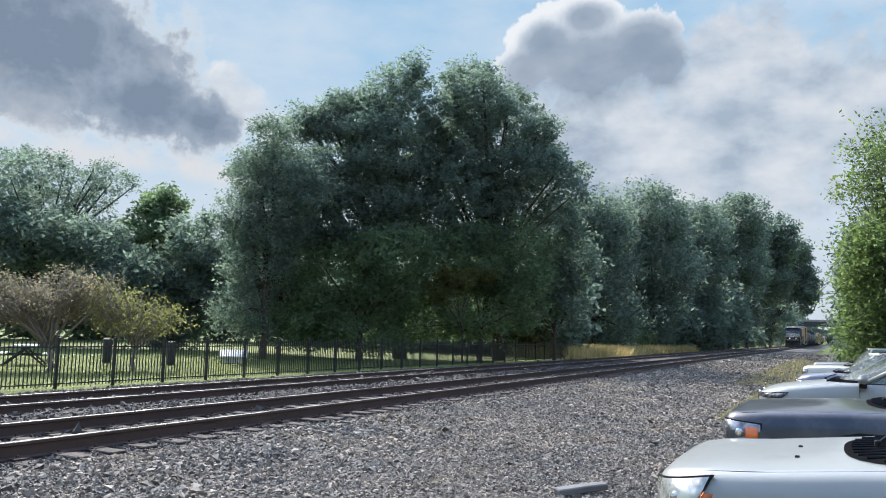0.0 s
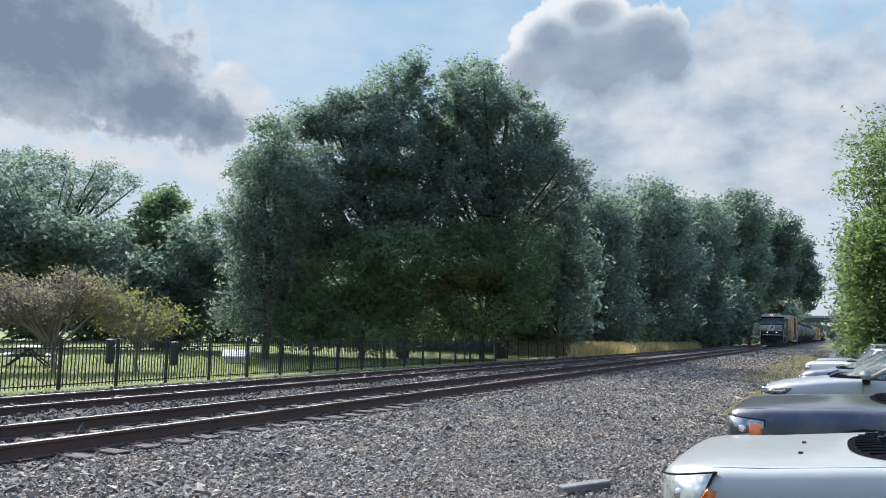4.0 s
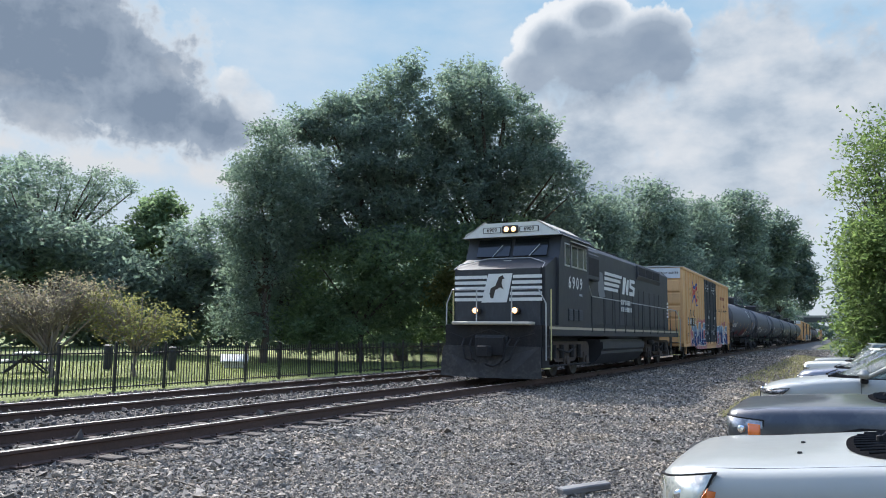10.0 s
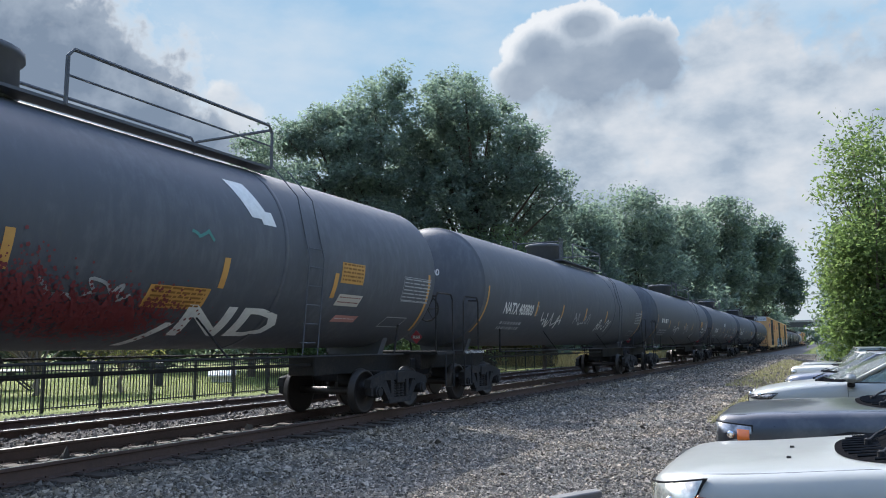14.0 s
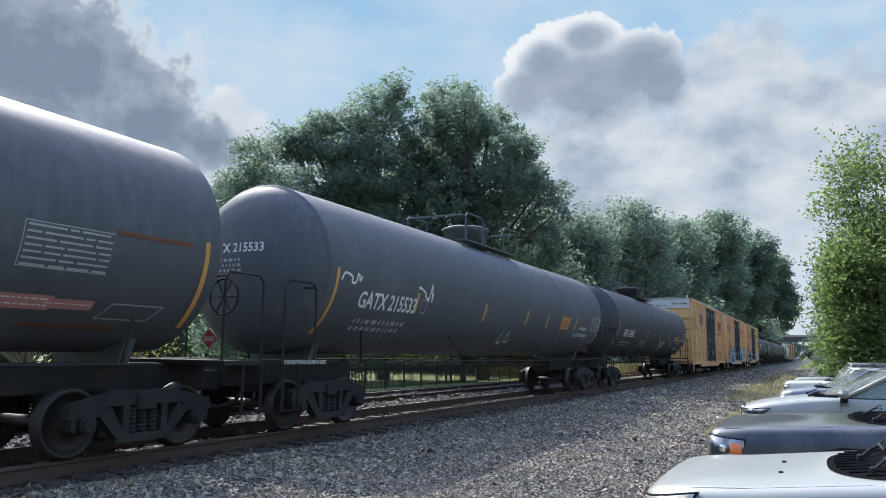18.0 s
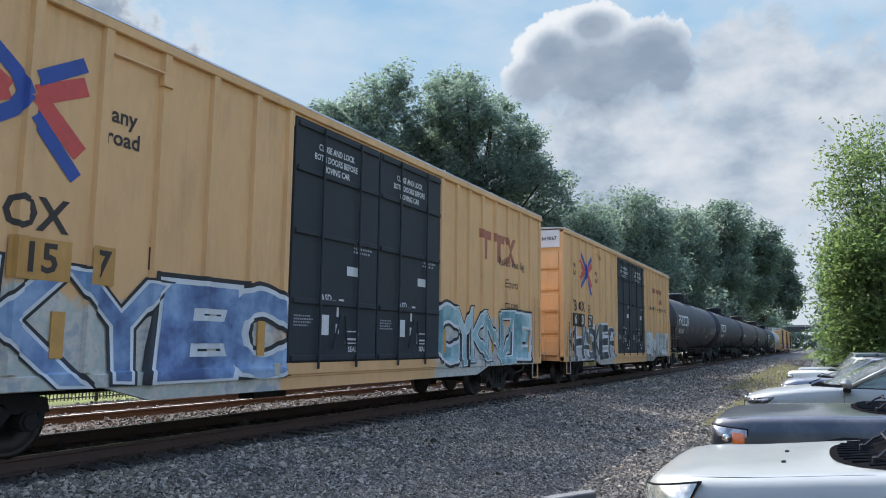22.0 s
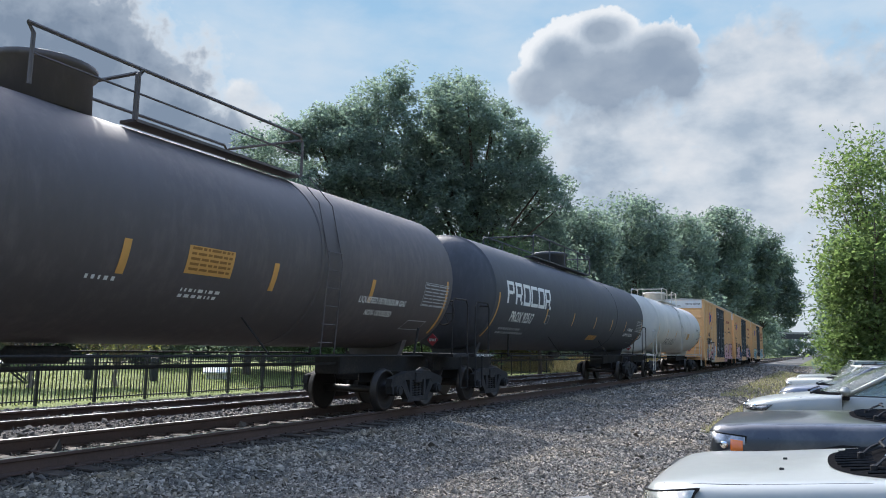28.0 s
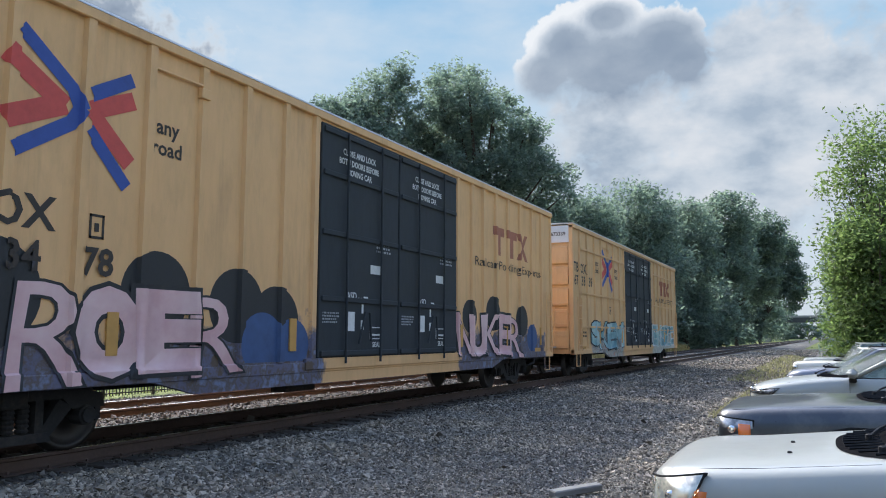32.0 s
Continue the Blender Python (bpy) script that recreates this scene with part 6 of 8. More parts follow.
def brand_blocks(th, y, z):
    """A bold word mark, drawn as plain white blocks."""
    shapes = {
        0: [(0, 0, 0.1, 0.6), (0.1, 0.5, 0.45, 0.6), (0.35, 0.28, 0.45, 0.5), (0.1, 0.25, 0.35, 0.34)],
        1: [(0, 0, 0.1, 0.6), (0.1, 0.5, 0.45, 0.6), (0.35, 0.28, 0.45, 0.5), (0.1, 0.20, 0.40, 0.29), (0.28, 0.10, 0.38, 0.20), (0.36, 0, 0.47, 0.10)],
        2: [(0, 0, 0.1, 0.6), (0.1, 0.5, 0.5, 0.6), (0.4, 0.1, 0.5, 0.5), (0.1, 0, 0.5, 0.1)],
        3: [(0, 0, 0.1, 0.6), (0.1, 0.5, 0.5, 0.6), (0.1, 0, 0.5, 0.1)],
    }
    bm = bmesh.new()
    for k, s in enumerate((0, 1, 2, 3, 2, 1)):
        for x0, y0, x1, y1 in shapes[s]:
            q = [(x0, y0), (x1, y0), (x1, y1), (x0, y1)]
            bm.faces.new([bm.verts.new((y + k * 0.62 + a * 1.12, b - 0.3, 0)) for a, b in q])
    bend(part("word_mark", bm, WHITE_MARK, th, "bold white block marking"), RT + 0.006, math.asin((z - ZT) / RT))


def top_platform(th, y0, y1, mid, paint, tall, whole=False):
    """Walkways beside the manway with their handrail hoops."""
    z = ZT + RT - 0.02
    for s in (-1, 1):
        part("walkway", boxes((s * 0.55, s * 0.85, y0, y1, z - 0.06, z - 0.02)), paint, th, "narrow walkway beside the manway")
        r, h = (0.026, 0.66) if tall else (0.016, 0.60)
        for a, b in ((y0, y1),) if whole else ((y0, mid - 0.75), (mid + 0.75, y1)):
            part("handrail", tubes([[(s * 0.85, a, z - 0.05), (s * 0.85, a, z + h - 0.1), (s * 0.85, a + 0.08, z + h), (s * 0.85, b - 0.08, z + h), (s * 0.85, b, z + h - 0.1), (s * 0.85, b, z - 0.05)]], r), paint, th, "hooped handrail on the walkway")
            if whole:
                for q in range(1, 4):
                    part("rail_post", tubes([[(s * 0.85, a + (b - a) * q / 4, z - 0.05), (s * 0.85, a + (b - a) * q / 4, z + h)]], 0.022), paint, th)
            elif tall:
                part("handrail", tubes([[(s * 0.85, a, z + 0.32), (s * 0.85, b, z + 0.32)]], 0.016), paint, th)
    for y in (y0, y1):
        part("end_hoop", tubes([[(-0.85, y, z + 0.55), (-0.8, y, z + 0.60), (0.8, y, z + 0.60), (0.85, y, z + 0.55)]], 0.026 if tall else 0.016), paint, th)


def tank_car(off, label, paint, mark, seed, code="1075", brand=False, notices=(), strips=(3.82, 6.07, 8.48, 11.2, 14.2), sign=None, tags=0, length=LT, tall=False, plat=None, my=2.1, white=False, group="black tank cars", mw=0.0, long_rail=False, ladder_at=None, table_y=None):
    th = thing("tank_car", label, "tank car", group=group)
    dark = not white
    prof = [(-0.56, 0.12), (-0.54, 0.45), (-0.48, 0.80), (-0.38, 1.10), (-0.25, 1.30), (-0.09, 1.43), (-0.01, 1.475), (0.0, RT), (0.012, RT)]
    body = prof[:]
    for k in range(1, 9):
        body.append((length * k / 9, RT))
    body += [(length - a, r) for a, r in prof[::-1]]
    part("tank_shell", lathe(bmesh.new(), body, "Y", (0, 0, ZT), 56), paint, th, smooth=True)
    part("jacket_band", lathe(bmesh.new(), [(length * 0.72, RT + 0.001), (length * 0.72, RT + 0.006), (length * 0.72 + 0.10, RT + 0.006), (length * 0.72 + 0.10, RT + 0.001)], "Y", (0, 0, ZT), 56), paint, th, smooth=True)
    c = length / 2 if not white else 7.1
    # manway dome and fittings
    dome = part("manway", lathe(bmesh.new(), [(RT - 0.1, 0.62), (RT + 0.42, 0.60), (RT + 0.44, 0.66), (RT + 0.52, 0.66), (RT + 0.56, 0.55)], "Z", (0, c - 0.2, ZT), 24), paint, th, "domed manway housing", True)
    for k in range(4):
        part("valve_cap", boxes((0.42 * math.cos(k * 1.6) - 0.05, 0.42 * math.cos(k * 1.6) + 0.05, c - 0.2 + 0.42 * math.sin(k * 1.6) - 0.05, c - 0.2 + 0.42 * math.sin(k * 1.6) + 0.05, ZT + RT + 0.52, ZT + RT + 0.60), bevel=0.02), UNDER_IRON, dome)
    top_platform(th, *((c - 2.6, c + 2.2) if white else (plat or ((8.3, 12.9) if not brand else (c - 2.1, c + 1.65)))), c - 0.2, paint, tall or white or not brand, long_rail)
    # low guard along the rear half of the crown
    if not white:
        part("crown_guard", boxes((-0.05, 0.01, c + 0.9, 16.6, ZT + RT + 0.035, ZT + RT + 0.075)), GALV, th, "low grey guard rail along the crown")
        for k in range(9):
            part("guard_foot", boxes((-0.04, 0.0, c + 1.0 + 0.8 * k, c + 1.06 + 0.8 * k, ZT + RT - 0.03, ZT + RT + 0.04)), UNDER_IRON, th)
    if ladder_at:
        rungs = [[(1.42 + 0.15 * math.sin(math.pi * min(k, 5) / 10), ladder_at - 0.2, 1.35 + 0.3 * k), (1.42 + 0.15 * math.sin(math.pi * min(k, 5) / 10), ladder_at + 0.2, 1.35 + 0.3 * k)] for k in range(6)]
        part("ladder", tubes([[(1.47, ladder_at + u, 1.15), (1.58, ladder_at + u, 2.7), (1.32, ladder_at + u, 3.7), (0.8, ladder_at + u, 4.25)] for u in (-0.2, 0.2)] + rungs, 0.011), paint, th, "black side ladder")
    # sills, brackets, ladder
    for y0, y1 in ((-1.12, 2.6), (length - 2.6, length + 1.12)):
        part("stub_sill", boxes((-0.30, 0.30, y0, y1, 0.74, 1.12), bevel=0.02), UNDER_IRON, th)
    for y in (0.75, length - 0.75):
        bm = bmesh.new()
        prism(bm, [(-0.6, 1.1), (0.6, 1.1), (0.75, 1.50), (-0.75, 1.50)], y - 0.09, y + 0.09, "Y")
        part("saddle", bm, paint, th)
        bogie(th, y)
    for e, y in ((-1, -1.12), (1, length + 1.12)):
        part("end_platform", boxes((-1.42, 1.42, *sorted((y, y - e * 0.85)), 1.10, 1.17)), UNDER_IRON if not white else paint, th)
        bm = bmesh.new()
        for s in (-1, 1):
            tube(bm, [(s * 1.4, y - e * 0.05, 1.15), (s * 1.4, y - e * 0.05, 2.3), (s * 1.4, y - e * 0.15, 2.42), (s * 1.4, y - e * 0.80, 2.42), (s * 1.4, y - e * 0.88, 2.3), (s * 1.4, y - e * 0.88, 1.15)], 0.019)
            tube(bm, [(s * 1.42, y - e * 0.05, 1.12), (s * 1.42, y - e * 0.05, 0.40), (s * 1.42, y - e * 0.45, 0.40), (s * 1.42, y - e * 0.45, 1.12)], 0.02)
        tube(bm, [(-1.4, y - e * 0.85, 2.35), (0, y - e * 0.80, 2.40), (1.4, y - e * 0.85, 2.35)], 0.02)
        part("end_rail", bm, UNDER_IRON if dark else paint, th)
        for s in (-1, 1):
            part("sill_bracket", tubes([[(s * 1.3, y - e * 2.5, 1.12), (s * 1.34, y - e * 2.4, 1.70)]], 0.024), UNDER_IRON if dark else paint, th)
        if e > 0:
            placard(th, 0.62, y - 0.30, 1.48, True, code)
    bm = bmesh.new()
    for s in (-1, 1):
        tube(bm, [(s * 1.40, 1.2, 1.13), (s * 1.40, length - 1.2, 1.13)], 0.018)
    part("side_rail", bm, UNDER_IRON if dark else paint, th, "thin running rail along the side")
    bm = bmesh.new()
    tube(bm, [(0.2, 2.0, 0.95), (0.2, length - 2.0, 0.95)], 0.03)
    part("brake_pipe", bm, UNDER_IRON, th)
    if white:
        rungs = [[(1.40 + 0.16 * math.sin(math.pi * min(k, 5) / 10), c - 0.22, 1.35 + 0.3 * k), (1.40 + 0.16 * math.sin(math.pi * min(k, 5) / 10), c + 0.22, 1.35 + 0.3 * k)] for k in range(6)]
        part("ladder", tubes([[(1.47, c + u, 1.15), (1.56, c + u, 2.7), (1.30, c + u, 3.7), (0.7, c + u, 4.32)] for u in (-0.22, 0.22)] + rungs, 0.018), paint, th)
    else:
        part("air_reservoir", lathe(bmesh.new(), [(c - 0.45, 0.06), (c - 0.4, 0.11), (c + 0.4, 0.11), (c + 0.45, 0.06)], "Y", (0.1, 0, 1.12), 14), UNDER_IRON, th, smooth=True)
        for y in (c - 3.2, c + 2.9):
            part("rail_strut", tubes([[(1.06, y - 0.3, 1.70), (1.38, y, 1.14)]], 0.014), UNDER_IRON, th, "thin strut down to the running rail")
    ringpts = [(0.95 + 0.27 * math.cos(q * math.pi / 9), length + 0.72, 2.1 + 0.27 * math.sin(q * math.pi / 9)) for q in range(19)]
    bw = part("brake_wheel", tubes([ringpts], 0.018), UNDER_IRON, th, "spoked hand-brake wheel")
    for q in range(3):
        part("spoke", tubes([[(0.95 - 0.26 * math.cos(q * 1.047), length + 0.72, 2.1 - 0.26 * math.sin(q * 1.047)), (0.95 + 0.26 * math.cos(q * 1.047), length + 0.72, 2.1 + 0.26 * math.sin(q * 1.047))]], 0.012), UNDER_IRON, bw)
    couplers(th, -1.39, length + 1.39)
    # markings
    ink = WHITE_MARK if dark else DARK_MARK
    patch(th, "reflector", 0.22, 2.12, 0.085, 1.30, YELLOW_TAPE, slant=0.05)
    patch(th, "reflector", length - 0.22, 2.12, 0.085, 1.3, YELLOW_TAPE, slant=-0.05)
    for y in strips:
        patch(th, "reflector", y, 2.31, 0.085 if brand else 0.115, 0.44, YELLOW_TAPE)
    if brand:
        brand_blocks(th, 0.79, 2.80)
        words(th, mark, 2.2, 2.16, 0.42, ink, 1.80, "reporting_mark")
        frame_box(th, 4.36, 2.2, 0.13, 0.14, DIM_MARK)
        print_block(th, seed, 0.9, 1.82, 2.3, 2, 0.14, DIM_MARK)
    elif white:
        print_block(th, seed, 8.2, 2.35, 0.9, 3, 0.10, DIM_MARK)
    elif not mark:
        print_block(th, seed + 6, 1.2, 2.35, 2.2, 1, 0.4, ink)
        print_block(th, seed, 1.2, 1.95, 2.4, 3, 0.14, DIM_MARK)
    else:
        words(th, mark, my, 2.24, 0.44, ink, mw or 2.2, "reporting_mark")
        print_block(th, seed, my - 0.95, 1.84, 2.0, 2, 0.17, DIM_MARK)
        frame_box(th, my + 0.5 * (mw or 2.2) + 0.33, 2.27, 0.12, 0.15, DIM_MARK)
    table_block(th, seed + 1, table_y or length - 0.72, 2.40, 1.15, 0.50, DIM_MARK if dark else FADED_BLACK)
    if dark:
        frame_box(th, length - 1.15, 1.76, 0.40, 0.13, DIM_MARK, 0.6)
    if mark:
        on_head(lettering(mark, 0.22, ink, th, Matrix(), "reporting_mark"), -0.15, 3.05)
    bm = bmesh.new()
    for x, v, ww, h in small_print(seed + 4, 3, 0.6, 0.09):
        bm.faces.new([bm.verts.new(c) for c in ((x, v, 0), (x + ww, v, 0), (x + ww, v + h, 0), (x, v + h, 0))])
    on_head(tagged(part("stencil", bm, DIM_MARK, th), kind="stuff"), -0.45, 2.82)
    lettering("2 INCH TREAD COND SHOES", 0.085, WHITE_MARK if dark else DARK_MARK, th, Matrix.Translation((1.425, -0.5, 1.135)) @ SIDE, "notice")
    for text, y, z, size in notices:
        words(th, text, y, z, size, FADED_BLACK if text == "RAIL KING" else ink, 3.0 if text == "RAIL KING" else 0, "notice")
    for q, (y, z, w, h, slant) in enumerate(sign or ()):
        notice_sign(th, seed + 2 + q, y, z, w, h, slant=slant)
    for k in range(tags):
        scribble(th, seed * 7 + k, 4.6 + k * 3.1 + (seed % 3) * 0.4, 2.0 + 0.12 * (k % 2), 2.0, 0.55, DIM_MARK if k % 2 else WHITE_MARK)
    TRAIN.append((th, off))
    return th


def soft_spray(th, seed, y0, y1, z0, z1, material, n):
    """Blots of thin spray paint: clusters of small drops, thick in the middle."""
    r = random.Random(seed)
    bm = bmesh.new()
    for k in range(n):
        u, v = r.gauss(0.5, 0.2), r.gauss(0.4, 0.22)
        a, b, w = y0 + (y1 - y0) * u, (z1 - z0) * (v - 0.5), r.uniform(0.006, 0.03)
        t = r.uniform(0, 6.28)
        bm.faces.new([bm.verts.new((a + w * math.cos(t + q * 1.2566), b + w * math.sin(t + q * 1.2566), 0.00002 * k)) for q in range(5)])
    bend(part("graffiti", bm, material, th, "faded red spray paint"), RT + 0.005, math.asin((z0 + z1 - 2 * ZT) / 2 / RT))


RED_HAZE = surface("faded_red_spray", (0.17, 0.030, 0.034), 0.6, vary=0.18, fine=6, bump=0)
TEAL_TAG = surface("teal_spray_tag", (0.06, 0.22, 0.20), 0.6, vary=0.3, bump=0)
ORANGE_TAG = surface("orange_spray_tag", (0.50, 0.20, 0.02), 0.6, vary=0.3, bump=0)
RUST_STREAK = surface("rust_streak", (0.16, 0.055, 0.025), 0.8, vary=0.4, fine=9, bump=0)
ROSE_PLATE = surface("faded_red_notice", (0.42, 0.20, 0.18), 0.6, vary=0.25, bump=0)


def gas_words(th, upper, lower, y, z):
    """Two lines on what the tank carries."""
    for text, v, w in ((upper, z + 0.11, 0.075 * len(upper)), (lower, z - 0.11, 0.075 * len(lower))):
        words(th, text, y, v, 0.17, WHITE_MARK, w, "notice")


t1 = tank_car(30.50, "dull black tank car with red and white graffiti scrawls", TANK_BLACK, "NATX 400805", 11, sign=((11.05, 1.94, 1.05, 0.34, 0.1),), my=1.70, tall=True, plat=(8.3, 13.4), strips=(2.98, 5.67, 8.56, 11.75, 14.43), ladder_at=13.7)
for k, (a, b, z0, z1) in enumerate(((3.6, 6.6, 1.3, 2.1), (7.4, 9.6, 1.4, 2.4), (8.6, 11.4, 1.3, 2.2))):
    soft_spray(t1, 40 + k, a, b, z0, z1, RED_HAZE, 2200)
words(t1, "TA", 10.1, 1.62, 0.62, RED_HAZE, 1.3, "graffiti")
words(t1, "ND", 12.35, 1.62, 0.85, WHITE_MARK, 2.05, "graffiti")
patch(t1, "graffiti", 11.0, 1.45, 0.16, 0.62, WHITE_MARK, "bold white sprayed stroke", 0.7)
patch(t1, "graffiti", 12.30, 3.45, 0.42, 0.60, WHITE_MARK, "bold white sprayed stroke", -0.6)
patch(t1, "graffiti", 12.62, 3.2, 0.30, 0.22, WHITE_MARK, "bold white sprayed stroke", -0.3)
scribble(t1, 42, 9.0, 1.98, 1.5, 0.35, DIM_MARK)
scribble(t1, 43, 11.0, 2.78, 0.65, 0.2, TEAL_TAG)
notice_sign(t1, 44, 14.92, 2.55, 0.72, 0.36, slant=0.0)
notice_sign(t1, 45, 14.98, 2.09, 0.74, 0.22, PALE_PLATE, 0.3, RED_HAZE, 2)
notice_sign(t1, 46, 15.16, 1.78, 0.74, 0.15, ROSE_PLATE, 0.3, WHITE_MARK, 1)
tank_car(51.26, "dull black tank car with faint grey tags along its side", TANK_BLACK, "NATX 400800", 12, tags=3, my=2.55, plat=(8.3, 13.3), strips=(3.95, 6.38, 9.01, 11.84), ladder_at=13.6)
t3 = tank_car(72.93, "dull black gas tank car with a yellow notice and white tags", TANK_BLACK, "", 13, sign=((15.3, 2.52, 0.80, 0.36, 0.0),), tags=2, tall=True, plat=(9.4, 14.2), strips=(3.6, 6.2, 8.9, 11.51, 14.84), ladder_at=13.9)
gas_words(t3, "NOT ODORIZED", "LIQUEFIED PETROLEUM GAS", 15.95, 2.13)
scribble(t3, 51, 11.9, 1.78, 0.8, 0.5, WHITE_MARK)
scribble(t3, 52, 11.95, 1.76, 0.75, 0.42, DIM_MARK)
t4 = tank_car(93.57, "dull black tank car with white tags and a railed top platform", TANK_BLACK, "BRSX 9604", 14, table_y=15.7, tall=True, plat=(6.95, 10.65), my=2.97, mw=1.65, strips=(5.45, 7.80, 10.39, 12.27, 14.72))
part("front_handrail", tubes([[(0, -0.93, 3.3), (0, -0.96, 4.2), (0, -0.78, 4.46), (0, 2.6, 4.44), (0, 2.8, 4.2)], [(0, 0.8, 4.2), (0, 0.8, 4.45)]], 0.024), TANK_BLACK, t4, "long hooped handrail over the front end")
words(t4, "COMEL*", 7.88, 2.71, 0.34, WHITE_MARK, 1.05, "graffiti")
scribble(t4, 901, 9.68, 1.9, 1.1, 0.5, WHITE_MARK)
scribble(t4, 902, 11.0, 1.8, 0.9, 0.4, ORANGE_TAG)
scribble(t4, 903, 11.9, 1.9, 0.9, 0.4, WHITE_MARK)
scribble(t4, 904, 6.68, 1.95, 0.6, 0.55, DIM_MARK)
scribble(t4, 905, 6.7, 1.78, 0.55, 0.25, DIM_MARK)
print_block(t4, 906, 13.35, 1.95, 1.5, 2, 0.12, DIM_MARK)
notice_sign(t4, 907, 15.42, 1.81, 0.66, 0.2, ROSE_PLATE, 0.0, WHITE_MARK, 2)
notice_sign(t4, 908, 15.96, 1.81, 0.68, 0.14, ROSE_PLATE, 0.0, WHITE_MARK, 1)
patch(t4, "rust_streak", 16.2, 1.57, 1.35, 0.07, RUST_STREAK, "streak of rust")
patch(t4, "rust_streak", 16.9, 2.67, 1.2, 0.05, RUST_STREAK, "streak of rust")
t5 = tank_car(114.27, "dull black gas tank car with a green and white tag", TANK_BLACK, "GATX 215533", 15, sign=((13.66, 2.32, 0.92, 0.42, 0.0),), my=2.15, mw=2.2, plat=(6.95, 10.65), strips=(3.25, 6.88, 9.96, 11.82, 14.86))
gas_words(t5, "NON-ODORIZED", "LIQUEFIED PETROLEUM GAS", 15.8, 2.09)
scribble(t5, 911, 0.3, 2.62, 0.9, 0.22, WHITE_MARK)
scribble(t5, 912, 3.2, 2.55, 0.8, 0.35, WHITE_MARK)
scribble(t5, 914, 8.4, 1.78, 1.3, 0.6, surface("green_spray", (0.03, 0.12, 0.09), 0.6, vary=0.3, bump=0))
scribble(t5, 913, 8.38, 1.80, 1.3, 0.66, WHITE_MARK)
t6 = tank_car(135.19, "glossier black tank car with pale scribbles along its side", TANK_DARK, "SRIX 33858", 16, sign=((14.62, 2.24, 0.98, 0.26, 0.1),), my=2.27, mw=1.92, plat=(6.95, 10.35), strips=(3.2, 6.3, 9.73, 12.31, 15.35))
scribble(t6, 921, 9.7, 1.85, 1.9, 0.75, DIM_MARK)
scribble(t6, 922, 9.75, 1.82, 1.7, 0.6, WHITE_MARK)
scribble(t6, 923, 12.84, 1.98, 0.75, 0.38, WHITE_MARK)
scribble(t6, 925, 13.3, 1.9, 0.6, 0.36, WHITE_MARK)
scribble(t6, 924, 5.0, 1.85, 1.9, 0.5, DIM_MARK)
words(t6, "NON-ODORIZED", 15.9, 2.02, 0.14, WHITE_MARK, 0.9, "notice")
patch(t6, "notice_bar", 16.3, 2.20, 1.6, 0.09, ROSE_PLATE, "faded notice strip")
notice_sign(t6, 926, 16.0, 1.71, 0.9, 0.18, PALE_PLATE, 0.3, RED_HAZE, 2)
PS = (4.02, 6.25, 8.65, 11.60, 14.62)
PN = (3.90, 6.80, 9.86, 12.16, 14.46)
t7 = tank_car(219.80, "black tank car with a bold white word mark", TANK_DARK, "PROX 94561", 17, brand=True, strips=PS, sign=((13.92, 1.97, 0.8, 0.22, 0.2),))
for k, text in enumerate(("LIQUEFIED", "PETROLEUM GAS", "NON-ODORIZED")):
    words(t7, text, 15.9, 2.55 - 0.15 * k, 0.17, DIM_MARK, (0.7, 1.1, 1.05)[k], "notice")
t8 = tank_car(240.76, "black tank car with a bold white word mark and dim tags", TANK_DARK, "PROX 94590", 18, brand=True, strips=PN, sign=((9.1, 1.74, 1.15, 0.24, 0.3),))
for k, (y, w) in enumerate(((3.25, 1.05), (5.2, 0.6), (11.9, 0.6), (14.0, 0.6))):
    scribble(t8, 940 + k, y, 1.78, w, 0.55, DIM_MARK if k != 1 else WHITE_MARK)
words(t8, "LIQUEFIED PETROLEUM GAS", 15.6, 2.04, 0.13, DIM_MARK, 1.4, "notice")
tank_car(261.56, "brown-black tank car with few markings", TANK_RUST, "", 19)
t10 = tank_car(282.40, "brown-black gas tank car with a yellow notice", TANK_RUST, "PROX 696259", 20, strips=(3.9, 6.3, 9.07, 11.88, 14.72), mw=2.3, my=2.3, sign=((10.5, 2.39, 0.88, 0.38, 0.0),), ladder_at=13.3, tall=True, plat=(9.6, 13.2))
gas_words(t10, "LIQUEFIED PETROLEUM GAS", "NON- ODORIZED", 15.25, 2.04)
print_block(t10, 951, 8.63, 2.02, 0.6, 1, 0.1, WHITE_MARK)
print_block(t10, 952, 10.13, 1.98, 0.95, 2, 0.09, WHITE_MARK)
t11 = tank_car(303.04, "black tank car with a bold white word mark", TANK_DARK, "PROX 92517", 21, brand=True, sign=((10.3, 1.78, 1.15, 0.22, 0.3),), strips=(4.2, 7.04, 9.87, 12.31, 14.68), tall=True, plat=(4.6, 11.2), long_rail=True)
gas_words(t11, "NOT ODORIZED", "LIQUEFIED PETROLEUM GAS", 15.7, 2.1)
tank_car(324.99, "short grey-white tank car with a railed top platform and ladder", TANK_WHITE, "", 22, "2348", length=15.0, strips=(2.96, 5.66, 8.95, 11.91), white=True, notices=(("RAIL KING", 4.55, 1.85, 0.62), ("FRA-AIP 200204", 13.6, 2.72, 0.16)), sign=((10.02, 2.25, 0.85, 0.38, 0.0),), group="white tank car")

